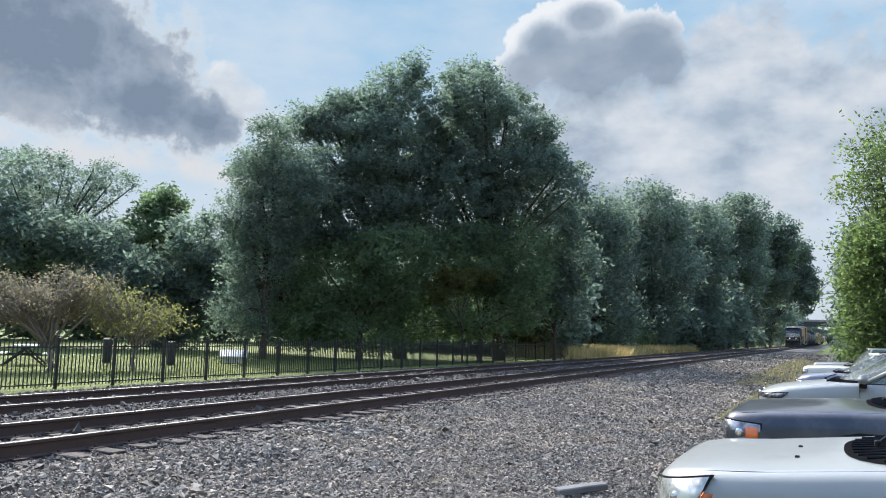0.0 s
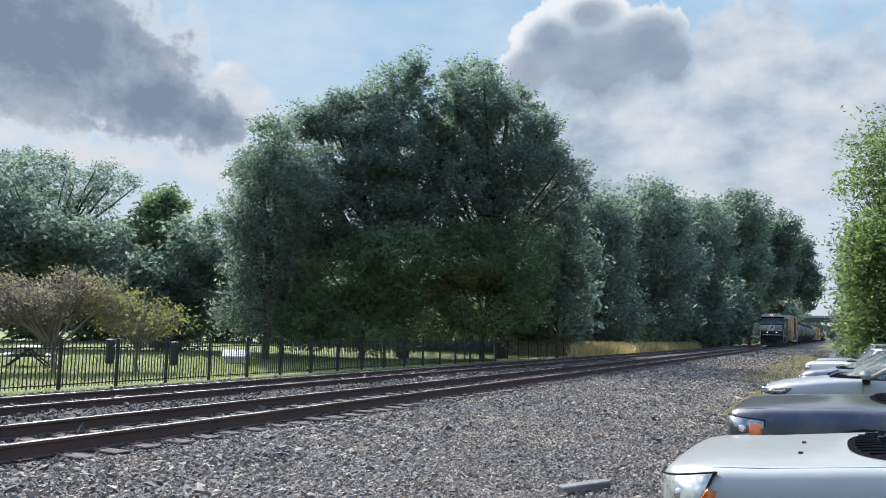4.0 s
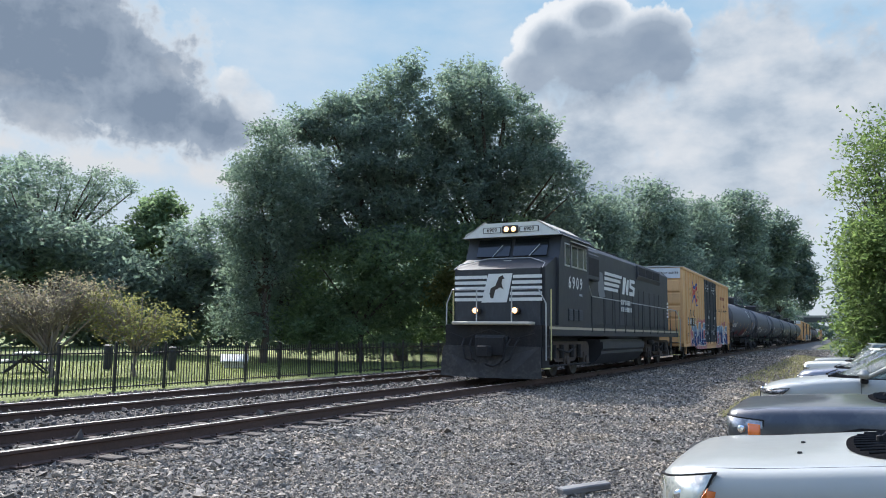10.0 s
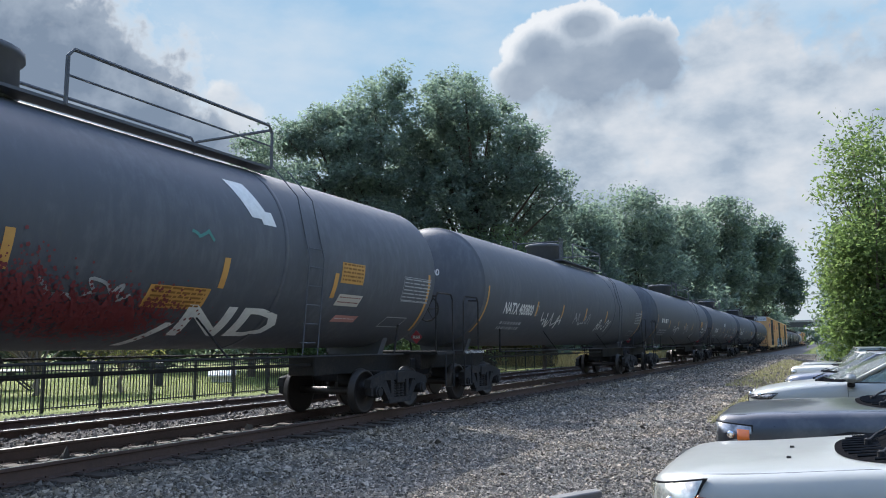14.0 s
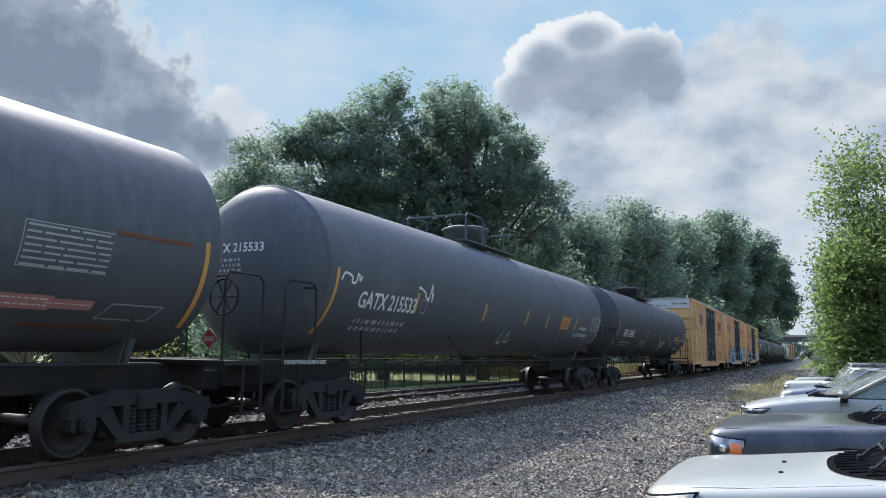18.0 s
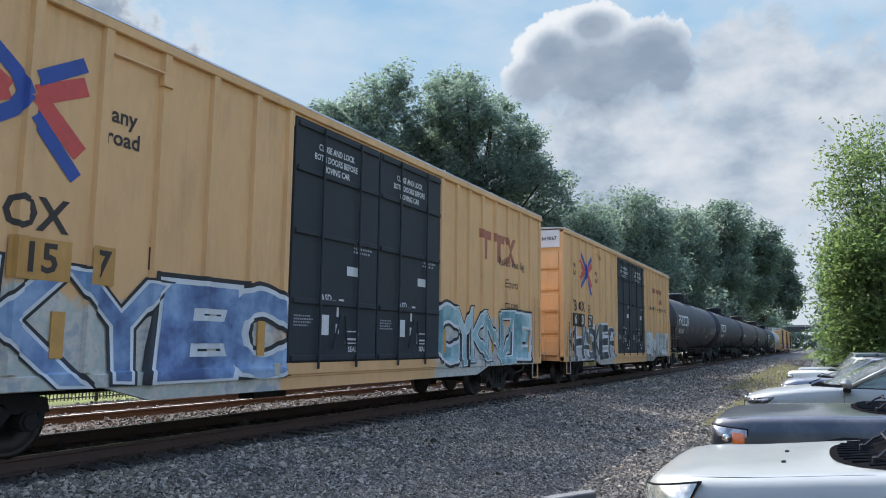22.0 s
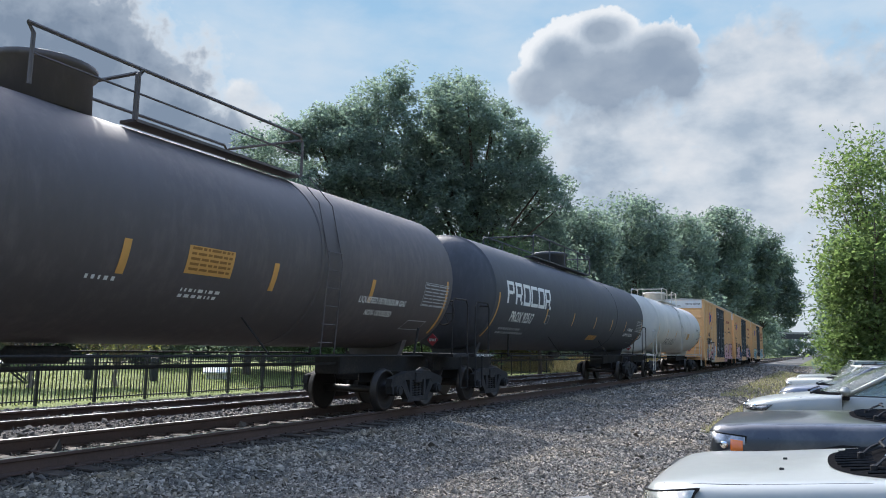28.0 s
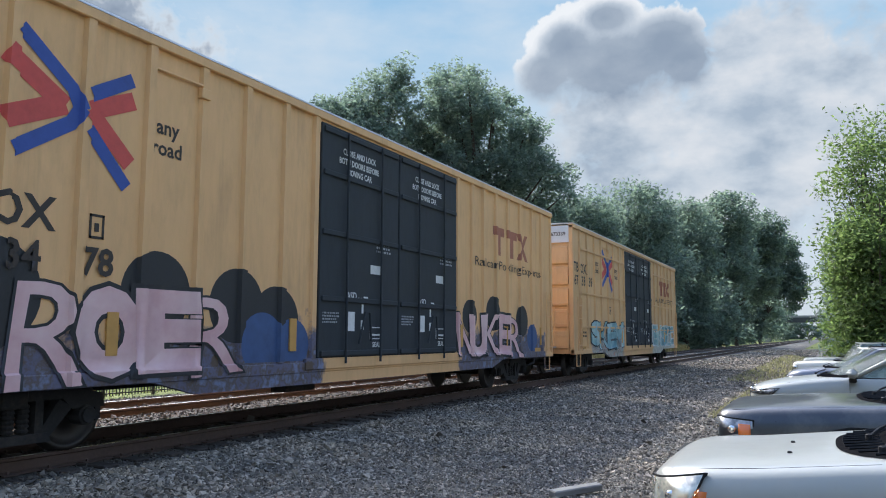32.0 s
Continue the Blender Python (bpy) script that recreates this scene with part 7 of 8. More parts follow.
# ---- the locomotive ----
LOCO_BLACK = surface("black_locomotive_paint", (0.030, 0.033, 0.039), 0.6, vary=0.3, fine=10, coarse=0.8, bump=0.03, stretch=(1, 1, 0.3), tone=(0.048, 0.051, 0.057))
LOCO_WHITE = surface("white_locomotive_paint", (0.66, 0.66, 0.63), 0.5, vary=0.15, fine=10, bump=0.02)
# Cream paint; on the cab roof's edges the same colour stands in for sunlight.
CREAM = surface("dusty_cream_paint", (0.46, 0.41, 0.32), 0.6, vary=0.2, fine=10, bump=0.02)
YELLOW_RAIL = surface("pale_yellow_rail", (0.62, 0.55, 0.25), 0.5, vary=0.15, bump=0)
lamp = Mat("lit_headlight")
lamp.put("Base Color", (0.9, 0.8, 0.6)).put("Emission Color", (1.0, 0.52, 0.18)).put("Emission Strength", 2.2)
LAMP = lamp.m
loco = thing("locomotive", "black diesel locomotive with white nose stripes and lit lamps", "locomotive")
part("frame", boxes((-1.5, 1.5, 1.2, 21.2, 1.28, 1.56), (-0.5, 0.5, 0.6, 21.4, 0.7, 1.3), bevel=0.02), LOCO_BLACK, loco)
for s in (-1, 1):
    part("sill_stripe", boxes((s * 1.502, s * 1.515, 1.3, 21.2, 1.48, 1.585)), CREAM, loco, "white stripe along the sill")
part("deck", boxes((-1.53, 1.53, 0.95, 21.3, 1.56, 1.60)), LOCO_BLACK, loco)
# nose and cab
bm = bmesh.new()
prism(bm, [(1.05, 1.60), (2.45, 1.60), (2.45, 3.62), (2.05, 3.62), (1.05, 3.22)], -1.44, 1.44, "X")
bmesh.ops.bevel(bm, geom=[e for e in bm.edges if abs((e.verts[0].co - e.verts[1].co).x) < 0.01 and e.verts[0].co.y < 1.1 and e.verts[1].co.y < 1.1], offset=0.12, segments=2, affect="EDGES")
nose = part("nose", bm, LOCO_BLACK, loco)
bm = bmesh.new()
prism(bm, [(2.05, 1.60), (5.15, 1.60), (5.15, 4.42), (2.45, 4.42), (2.12, 3.6)], -1.53, 1.53, "X")
cab = part("cab", bm, LOCO_BLACK, loco)
bm = bmesh.new()
prism(bm, [(-1.60, 4.30), (1.60, 4.30), (1.52, 4.42), (0.85, 4.74), (-0.85, 4.74), (-1.52, 4.42)], 2.15, 5.35, "Y")
part("cab_roof", bm, LOCO_BLACK, loco)
bm = bmesh.new()
prism(bm, [(-1.59, 4.30), (1.59, 4.30), (1.51, 4.42), (0.85, 4.73), (-0.85, 4.73), (-1.51, 4.42)], 2.05, 2.15, "Y")
part("roof_brow", bm, LOCO_WHITE, loco, "white brow above the windscreen")
# Strips whose cream colour paints the sun catching the roof's edges.
for s in (-1, 1):
    bm = bmesh.new()
    prism(bm, [(s * 1.60, 4.30), (s * 1.63, 4.30), (s * 0.88, 4.78), (s * 0.85, 4.74)], 2.05, 5.2, "Y")
    part("roof_edge", bm, CREAM, loco)
for s in (-1, 1):
    plate = part("number_board", boxes((s * 0.30, s * 0.92, 2.035, 2.06, 4.42, 4.60), bevel=0.02), DARK_MARK, loco)
    part("board_face", boxes((s * 0.33, s * 0.89, 2.030, 2.036, 4.435, 4.585)), LOCO_WHITE, plate)
    lettering("6909", 0.17, DARK_MARK, plate, Matrix.Translation((s * 0.61, 2.027, 4.51)) @ FRONT, "number")
box_l = part("headlight_housing", boxes((-0.27, 0.27, 2.0, 2.06, 4.40, 4.64), bevel=0.04), DARK_MARK, loco)
for s in (-1, 1):
    part("headlight", lathe(bmesh.new(), [(1.985, 0.07), (2.0, 0.08), (2.02, 0.08)], "Y", (s * 0.12, 0, 4.52), 18), LAMP, loco, "lit round headlight", True)
    hs = part("ditch_light_housing", lathe(bmesh.new(), [(0.855, 0.10), (0.9, 0.13), (1.08, 0.12)], "Y", (s * 0.62, 0, 2.0), 18), DARK_MARK, loco, smooth=True)
    part("ditch_light", lathe(bmesh.new(), [(0.845, 0.075), (0.86, 0.088), (0.88, 0.088)], "Y", (s * 0.62, 0, 2.0), 18), LAMP, loco, "lit round ditch light", True)
for x0, x1 in ((-1.15, -0.06), (0.06, 1.15)):
    bm = bmesh.new()
    prism(bm, [(2.36, 4.24), (2.10, 3.68), (2.08, 3.70), (2.34, 4.25)], x0, x1, "X")
    part("windscreen", bm, GLASS_DARK, loco, "dark sloping windscreen")
    part("wiper", tubes([[((x0 + x1) / 2, 2.05, 3.68), ((x0 + x1) / 2 + 0.3, 2.18, 4.05)]], 0.012), GALV, loco)
part("nose_edge", tubes([[(-1.40, 1.02, 3.23), (-1.36, 1.35, 3.40), (-0.70, 1.95, 3.62), (0.70, 1.95, 3.62), (1.36, 1.35, 3.40), (1.40, 1.02, 3.23)]], 0.016), GALV, loco)
for k in range(5):
    z = 2.28 + k * 0.165
    for x0, x1 in ((-1.38, -0.44 + 0.03 * k), (0.38 + 0.03 * k, 1.38)):
        part("nose_stripe", boxes((x0, x1, 1.035, 1.05, z, z + 0.095)), LOCO_WHITE, loco, "white nose stripe")
bm = bmesh.new()
prism(bm, [(-0.50, 2.24), (0.30, 2.24), (0.48, 3.08), (-0.28, 3.08)], 1.037, 1.05, "Y")
part("nose_panel", bm, LOCO_WHITE, loco, "white slanted panel on the nose")
bm = bmesh.new()
prism(bm, [(-0.20, 2.36), (-0.12, 2.36), (-0.06, 2.60), (0.10, 2.68), (0.20, 2.62), (0.14, 2.78), (0.16, 2.92), (0.24, 2.93), (0.17, 3.03), (0.06, 2.98), (-0.06, 2.72), (-0.2, 2.66), (-0.24, 2.5)], 1.028, 1.036, "Y")
part("nose_figure", bm, DARK_MARK, loco, "dark rearing figure on the nose")
part("bell_plate", boxes((-0.12, 0.12, 1.8, 1.9, 3.45, 3.55)), GALV, loco)
# side windows
for s in (-1, 1):
    for y0, y1 in ((2.62, 3.12), (3.28, 3.86), (3.90, 4.48), (4.54, 4.90)):
        fr = part("side_window", boxes((s * 1.53, s * 1.55, y0, y1, 3.40, 4.12), bevel=0.008), GALV, loco, "cab side window with a pale frame")
        part("pane", boxes((s * 1.55, s * 1.556, y0 + 0.05, y1 - 0.05, 3.45, 4.07)), GLASS_DARK, fr)
    bm = bmesh.new()
    prism(bm, [(s * 1.54, 4.20), (s * 1.84, 4.10), (s * 1.84, 4.12), (s * 1.54, 4.24)], 3.2, 4.95, "Y")
    part("sunshade", bm, LOCO_WHITE, loco)
for k, ch in enumerate("6909"):
    lettering(ch, 0.52, LOCO_WHITE, loco, Matrix.Translation((1.536, 3.12 + 0.39 * k, 2.92)) @ SIDE, "road_number")
bars_text([(-0.16, 0, 0.32, 0.07)], loco, Matrix.Translation((1.536, 4.25, 2.55)) @ SIDE, DIM_MARK)
for q in range(3):
    vent = part("cab_vent", boxes((1.53, 1.545, 2.95 + q * 0.52, 3.35 + q * 0.52, 1.75, 2.12)), LOCO_BLACK, loco)
    for k in range(5):
        bm = bmesh.new()
        z = 1.78 + k * 0.07
        prism(bm, [(1.545, z), (1.575, z), (1.545, z + 0.05)], 2.97 + q * 0.52, 3.33 + q * 0.52, "Y")
        part("louvre", bm, LOCO_BLACK, vent)
# long hood in its sections
HW = 1.10
for y0, y1, w, z1 in ((5.15, 7.4, 1.22, 4.42), (7.4, 13.6, HW, 4.5), (13.6, 20.65, HW, 4.5)):
    bm = bmesh.new()
    prism(bm, [(-w, 1.60), (w, 1.60), (w, z1 - 0.18), (w - 0.18, z1), (-w + 0.18, z1), (-w, z1 - 0.18)], y0 + 0.006, y1 - 0.006, "Y")
    part("hood", bm, LOCO_BLACK, loco, "black engine hood section")
bm = bmesh.new()
prism(bm, [(1.11, 3.75), (1.17, 3.9), (1.17, 4.36), (-1.17, 4.36), (-1.17, 3.9), (-1.11, 3.75)], 13.8, 18.6, "Y")
part("radiator", bm, LOCO_BLACK, loco, "flared radiator with grilles")
for s in (-1, 1):
    for q in range(3):
        part("radiator_grille", boxes((s * 1.17, s * 1.18, 13.95 + q * 1.5, 15.3 + q * 1.5, 3.95, 4.30)), UNDER_IRON, loco)
    for k in range(12):
        y = 7.6 + k * 1.08
        if abs(y - 19.5) > 0.2:
            part("hood_door", boxes((s * HW, s * (HW + 0.018), y, y + 1.0, 1.72, 3.3), bevel=0.006), LOCO_BLACK, loco)
    bm = bmesh.new()
    prism(bm, [(7.05, 3.66), (8.15, 3.60), (8.5, 2.74), (7.75, 2.66)], s * (HW + 0.04), s * (HW + 0.07), "X")
    part("intake_grille", bm, surface("pale_grey_grille", (0.16, 0.17, 0.18), 0.5, vary=0.2), loco, "pale grey central intake panel")
for k, y in enumerate((8.9, 10.4, 11.9, 16.0, 17.4, 18.8)):
    part("roof_fan", lathe(bmesh.new(), [(4.5, 0.62), (4.62, 0.62), (4.63, 0.55), (4.60, 0.1)], "Z", (0, y, 0), 22), LOCO_BLACK, loco, "round roof fan", True)
part("exhaust_stack", boxes((-0.25, 0.25, 13.0, 14.0, 4.5, 4.66), bevel=0.02), UNDER_IRON, loco)
for y, w in ((2.9, 0.6), (4.1, 0.5)):
    part("roof_unit", boxes((-w, w, y, y + 0.8, 4.72, 4.86), bevel=0.04), LOCO_BLACK, loco)
bm = bmesh.new()
for k in range(3):
    lathe(bm, [(5.7, 0.04), (6.0, 0.05), (6.15, 0.11)], "Y", (-0.2 + 0.2 * k, 0, 4.6), 10)
part("horn", bm, GALV, loco)
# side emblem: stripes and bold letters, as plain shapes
for k in range(4):
    part("side_stripe", boxes((HW + 0.022, HW + 0.028, 8.62 - 0.03 * k, 11.15 - 0.2 * k, 3.58 - 0.19 * k, 3.70 - 0.19 * k)), LOCO_WHITE, loco, "white side stripe")
bm = bmesh.new()
for pts in ([(11.2, 2.98), (11.55, 2.98), (11.75, 3.5), (11.85, 2.98), (12.15, 2.98), (12.35, 3.62), (12.05, 3.62), (11.98, 3.3), (11.8, 3.68), (11.4, 3.68)],
            [(12.4, 2.98), (13.25, 2.98), (13.35, 3.36), (12.75, 3.42), (12.75, 3.52), (13.35, 3.52), (13.35, 3.66), (12.5, 3.66), (12.42, 3.32), (13.0, 3.24), (13.0, 3.14), (12.4, 3.14)]):
    prism(bm, pts, HW + 0.022, HW + 0.03, "X")
part("side_emblem", bm, LOCO_WHITE, loco, "bold white emblem")
for z, n, w in ((2.56, 7, 0.15), (2.28, 8, 0.15)):
    bars_text([(0.225 * k, 0, w, 0.19) for k in range(n)], loco, Matrix.Translation((HW + 0.022, 11.05, z)) @ SIDE, LOCO_WHITE, "lettering_bar")
for k in range(5):
    part("rear_stripe", boxes((HW + 0.02, HW + 0.03, 20.2 + 0.02 * k, 20.63, 2.25 + 0.165 * k, 2.345 + 0.165 * k)), LOCO_WHITE, loco, "white rear stripe")
# fuel tank, bogies, plough, rails
bm = bmesh.new()
prism(bm, [(-1.42, 1.18), (1.42, 1.18), (1.42, 0.75), (1.05, 0.28), (-1.05, 0.28), (-1.42, 0.75)], 7.2, 13.7, "Y")
bmesh.ops.bevel(bm, geom=[e for e in bm.edges if abs(e.verts[0].co.y - e.verts[1].co.y) > 1], offset=0.1, segments=2, affect="EDGES")
part("fuel_tank", bm, LOCO_BLACK, loco, "long black fuel tank")
for s in (-1, 1):
    part("air_tank", lathe(bmesh.new(), [(8.2, 0.1), (8.3, 0.16), (12.6, 0.16), (12.7, 0.1)], "Y", (s * 1.28, 0, 1.34), 14), LOCO_BLACK, loco, smooth=True)


BOGIE_CAST = surface("brown_dusty_cast_steel", (0.062, 0.047, 0.037), 0.9, vary=0.4, fine=14, bump=0.25, tone=(0.10, 0.078, 0.06))
for s in (-1, 1):
    part("blower_box", boxes((s * 1.22, s * 1.42, 5.3, 6.9, 3.2, 4.1), bevel=0.04), LOCO_BLACK, loco, "black blower housing behind the cab")
    part("blower_screen", boxes((s * 1.42, s * 1.43, 5.45, 6.75, 3.35, 3.95)), UNDER_IRON, loco)
for k in range(2):
    for q in range(4):
        part("roof_grid", boxes((-0.75, 0.75, 7.7 + k * 2.2 + q * 0.5, 8.1 + k * 2.2 + q * 0.5, 4.5, 4.62 + 0.02 * (q % 2)), bevel=0.02), UNDER_IRON, loco, "dark dynamic brake grid on the roof")


def loco_bogie(y):
    b = part("bogie", boxes((-1.0, 1.0, -2.2, 2.2, 0.72, 1.0), (-0.5, 0.5, -0.4, 0.4, 0.6, 1.25), bevel=0.02), UNDER_IRON, loco, "three-axle bogie with cast side frames")
    b.location.y = y
    for s in (-1, 1):
        bm = bmesh.new()
        prism(bm, [(-2.55, 0.95), (-2.35, 1.12), (2.35, 1.12), (2.55, 0.95), (2.5, 0.62), (2.2, 0.55), (1.15, 0.62), (0.9, 0.50), (-0.9, 0.50), (-1.15, 0.62), (-2.2, 0.55), (-2.5, 0.62)], s * 1.05, s * 1.22, "X")
        for q in (-1.6, -1.3, -0.4, 0.4, 1.3, 1.6):
            lathe(bm, [(s * 1.20, 0.07), (s * 1.232, 0.065), (s * 1.232, 0.045)], "X", (0, q, 0.84), 10)
        part("side_frame", bm, BOGIE_CAST, b)
        for q in (-2.05, 0.0, 2.05):
            bm = boxes((s * 1.08, s * 1.27, q - 0.22, q + 0.22, 0.36, 0.80), bevel=0.03)
            lathe(bm, [(s * 1.2, 0.16), (s * 1.32, 0.15), (s * 1.34, 0.1)], "X", (0, q, 0.52), 14)
            part("axle_box", bm, BOGIE_CAST, b)
        for q in (-1.25, -0.5, 0.5, 1.25):
            bm = bmesh.new()
            lathe(bm, [(0.62, 0.09), (1.02, 0.09)], "Z", (s * 1.26, q, 0), 10)
            part("spring", bm, UNDER_IRON, b)
        part("brake_cylinder", lathe(bmesh.new(), [(-2.3, 0.1), (-1.7, 0.14), (-1.6, 0.1)], "Y", (s * 1.28, 0, 1.05), 12), UNDER_IRON, b, smooth=True)
        bm = bmesh.new()
        tube(bm, [(s * 1.28, -2.4, 0.40), (s * 1.30, 2.4, 0.40)], 0.03)
        tube(bm, [(s * 1.28, -0.9, 0.9), (s * 1.34, -0.1, 0.78), (s * 1.28, 0.9, 0.95)], 0.035)
        part("brake_rigging", bm, UNDER_IRON, b)
    for q in (-2.05, 0.0, 2.05):
        ob = inst("wheelset", "wheelset", wheelset_bm, WHEEL_IRON, b, Matrix.Translation((0, q, 0.0)) @ Matrix.Diagonal((1, 1.2, 1.2, 1)), "steel wheels on an axle", True)


loco_bogie(3.6)
loco_bogie(17.4)
bm = bmesh.new()
prism(bm, [(-1.5, 0.98), (1.5, 0.98), (1.55, 0.12), (0.6, 0.10), (-0.6, 0.10), (-1.55, 0.12)], 0.55, 0.60, "Y")
PILOT = surface("dusty_black_pilot", (0.035, 0.033, 0.031), 0.85, vary=0.5, fine=9, coarse=1.2, bump=0.2, tone=(0.07, 0.064, 0.058))
plow = part("plough", bm, PILOT, loco, "dark steel snow plough")
for v in plow.data.vertices:
    if v.co.z < 0.5:
        v.co.y -= 0.30 * (1 - min(1, abs(v.co.x) / 1.6)) + 0.05
part("pilot_sheet", boxes((-1.5, 1.5, 0.70, 0.78, 0.98, 1.58), (-1.5, -1.42, 0.72, 1.3, 0.4, 1.58), (1.42, 1.5, 0.72, 1.3, 0.4, 1.58)), UNDER_IRON, loco)
part("anticlimber", boxes((-1.22, 1.22, 0.50, 0.95, 1.58, 1.68), bevel=0.03), CREAM, loco, "scuffed white anticlimber")
part("draft_gear", boxes((-0.45, 0.45, 0.45, 0.75, 0.70, 1.25), bevel=0.04), UNDER_IRON, loco)
couplers(loco, -0.05, 21.7)
for x in (-0.85, -0.6, 0.6, 0.85):
    part("air_hose", tubes([[(x, 0.62, 1.2), (x * 0.95, 0.4, 1.0), (x * 0.8, 0.35, 0.62), (x * 0.62, 0.42, 0.55)]], 0.028), UNDER_IRON, loco)
part("cut_lever", tubes([[(-1.3, 0.6, 1.35), (-0.8, 0.5, 1.2), (0.0, 0.5, 1.45), (0.8, 0.5, 1.2), (1.3, 0.6, 1.35)]], 0.014), UNDER_IRON, loco)
for yb, e in ((0.85, 1), (21.45, -1)):
    for s in (-1, 1):
        for k in range(4):
            part("step", boxes((s * 1.12, s * 1.55, *sorted((yb, yb + e * 0.42)), 0.36 + 0.31 * k, 0.39 + 0.31 * k)), YELLOW_RAIL if k == 0 else LOCO_BLACK, loco)
        part("step_side", boxes((s * 1.08, s * 1.12, *sorted((yb - e * 0.05, yb + e * 0.45)), 0.34, 1.58)), LOCO_BLACK, loco)
        part("grab_rail", tubes([[(s * 1.56, yb + e * 0.02, 0.6), (s * 1.56, yb + e * 0.02, 2.2), (s * 1.35, yb - e * 0.05, 2.62), (s * 0.55, yb - e * 0.05, 2.62), (s * 0.55, yb - e * 0.05, 1.66)]], 0.022), GALV, loco, "grey front grab rail")
        part("grab_rail", tubes([[(s * 1.56, yb + e * 0.46, 0.6), (s * 1.56, yb + e * 0.46, 2.62)]], 0.022), YELLOW_RAIL, loco, "pale yellow grab rail")
for s in (-1, 1):
    part("side_handrail", tubes([[(s * 1.50, 5.3, 2.95), (s * 1.50, 5.6, 2.62), (s * 1.50, 20.7, 2.62)]], 0.018), GALV, loco, "long grey handrail")
    for k in range(11):
        y = 5.6 + k * 1.5
        part("stanchion", tubes([[(s * 1.50, y, 1.55), (s * 1.50, y, 2.62)]], 0.018), LOCO_BLACK, loco)
        part("stanchion_foot", boxes((s * 1.50, s * 1.53, y - 0.05, y + 0.05, 1.42, 1.72)), LOCO_BLACK, loco)
part("rear_door_seal", lathe(bmesh.new(), [(HW + 0.02, 0.27), (HW + 0.024, 0.27), (HW + 0.026, 0.24), (HW + 0.024, 0.20)], "X", (0, 19.3, 2.75), 24), surface("dull_grey_seal", (0.07, 0.075, 0.07), 0.7, vary=0.5, fine=12), loco, "round grey seal on the hood door")
TRAIN.append((loco, -14.2))

# ---- parked cars, noses towards the tracks. In a car's space x runs back from the nose, z = 0 the ground ----


def car_paint(name, col, metal=0.0, rough=0.35):
    k = Mat(name)
    fl = k.noise(900, 2)
    dust = k.noise(3.0, 5, 0.65)
    c2 = tuple(min(1, v * 0.9 + 0.03) for v in col)
    k.put("Base Color", k.mix(k.ramp(dust, (0.45, (0, 0, 0)), (0.8, (0.16,) * 3)), k.mix(k.math("MULTIPLY", fl, 0.3), col, c2), (0.42, 0.39, 0.34)) if col[0] < 0.3 else k.mix(k.ramp(dust, (0.5, (0, 0, 0)), (0.8, (0.25,) * 3)), col, (0.55, 0.52, 0.47)))
    k.put("Metallic", metal).put("Roughness", k.math("MULTIPLY_ADD", dust, 0.25, rough - 0.1)).put("Coat Weight", 0.5).put("Coat Roughness", 0.08)
    return k.m


CAR_WHITE = car_paint("white_car_paint", (0.292, 0.302, 0.275))
CAR_BLUE = car_paint("dark_blue_grey_car_paint", (0.024, 0.028, 0.036), 0.35, 0.3)
CAR_GREY = car_paint("grey_car_paint", (0.16, 0.17, 0.20), 0.4)
CAR_TAN = car_paint("cream_car_paint", (0.62, 0.58, 0.48))
tb = Mat("black_trim")
tb.put("Base Color", tb.ramp(tb.noise(60, 4), (0.35, (0.010, 0.010, 0.011)), (0.7, (0.024, 0.024, 0.025)))).put("Roughness", 0.7).put("Specular IOR Level", 0.2)
TRIM_BLACK = tb.m
cb = Mat("matt_black_plastic")
cb.put("Base Color", cb.ramp(cb.noise(40, 4), (0.35, (0.006, 0.006, 0.0065)), (0.7, (0.016, 0.016, 0.017)))).put("Roughness", 1.0).put("Specular IOR Level", 0.0)
COWL_BLACK = cb.m
CHROME = surface("chrome", (0.72, 0.72, 0.72), 0.12, metal=1.0, vary=0.05, bump=0)
AMBER = surface("amber_lens", (0.72, 0.16, 0.02), 0.2, vary=0.1, bump=0, coat=0.6)
TYRE = surface("tyre_rubber", (0.02, 0.02, 0.02), 0.85, vary=0.3)
gl = Mat("car_glass")
gl.put("Base Color", (0.55, 0.63, 0.62)).put("Roughness", 0.03).put("Transmission Weight", 0.8).put("IOR", 1.45)
CAR_GLASS = gl.m
ll = Mat("clear_lamp_lens")
ll.put("Base Color", ll.ramp(ll.noise(14, 3), (0.3, (0.22, 0.23, 0.22)), (0.6, (0.60, 0.59, 0.48)))).put("Roughness", 0.12).put("Coat Weight", 1.0).put("Metallic", 0.4)
LENS = ll.m


def loft(stations, material, parent, name, label=""):
    """A smooth shell through cross-sections: (x, half width, foot, shoulder, crown)."""
    bm = bmesh.new()
    rings = []
    for x, w, z0, zs, zc in stations:
        pts = [(w * 0.96, z0), (w, z0 + (zs - z0) * 0.35), (w * 0.995, z0 + (zs - z0) * 0.72), (w * 0.965, zs - 0.035), (w * 0.90, zs + (zc - zs) * 0.25), (w * 0.78, zs + (zc - zs) * 0.55), (w * 0.45, zs + (zc - zs) * 0.88), (0, zc)]
        pts = [(-a, b) for a, b in pts] + [(a, b) for a, b in pts[-2::-1]]
        rings.append([bm.verts.new((x, a, b)) for a, b in pts])
    for a, b in zip(rings, rings[1:]):
        for k in range(len(a) - 1):
            bm.faces.new((a[k], a[k + 1], b[k + 1], b[k]))
    bm.faces.new(rings[0])
    bm.faces.new(rings[-1][::-1])
    bmesh.ops.recalc_face_normals(bm, faces=bm.faces[:])
    ob = part(name, bm, material, parent, label, True)
    return ob


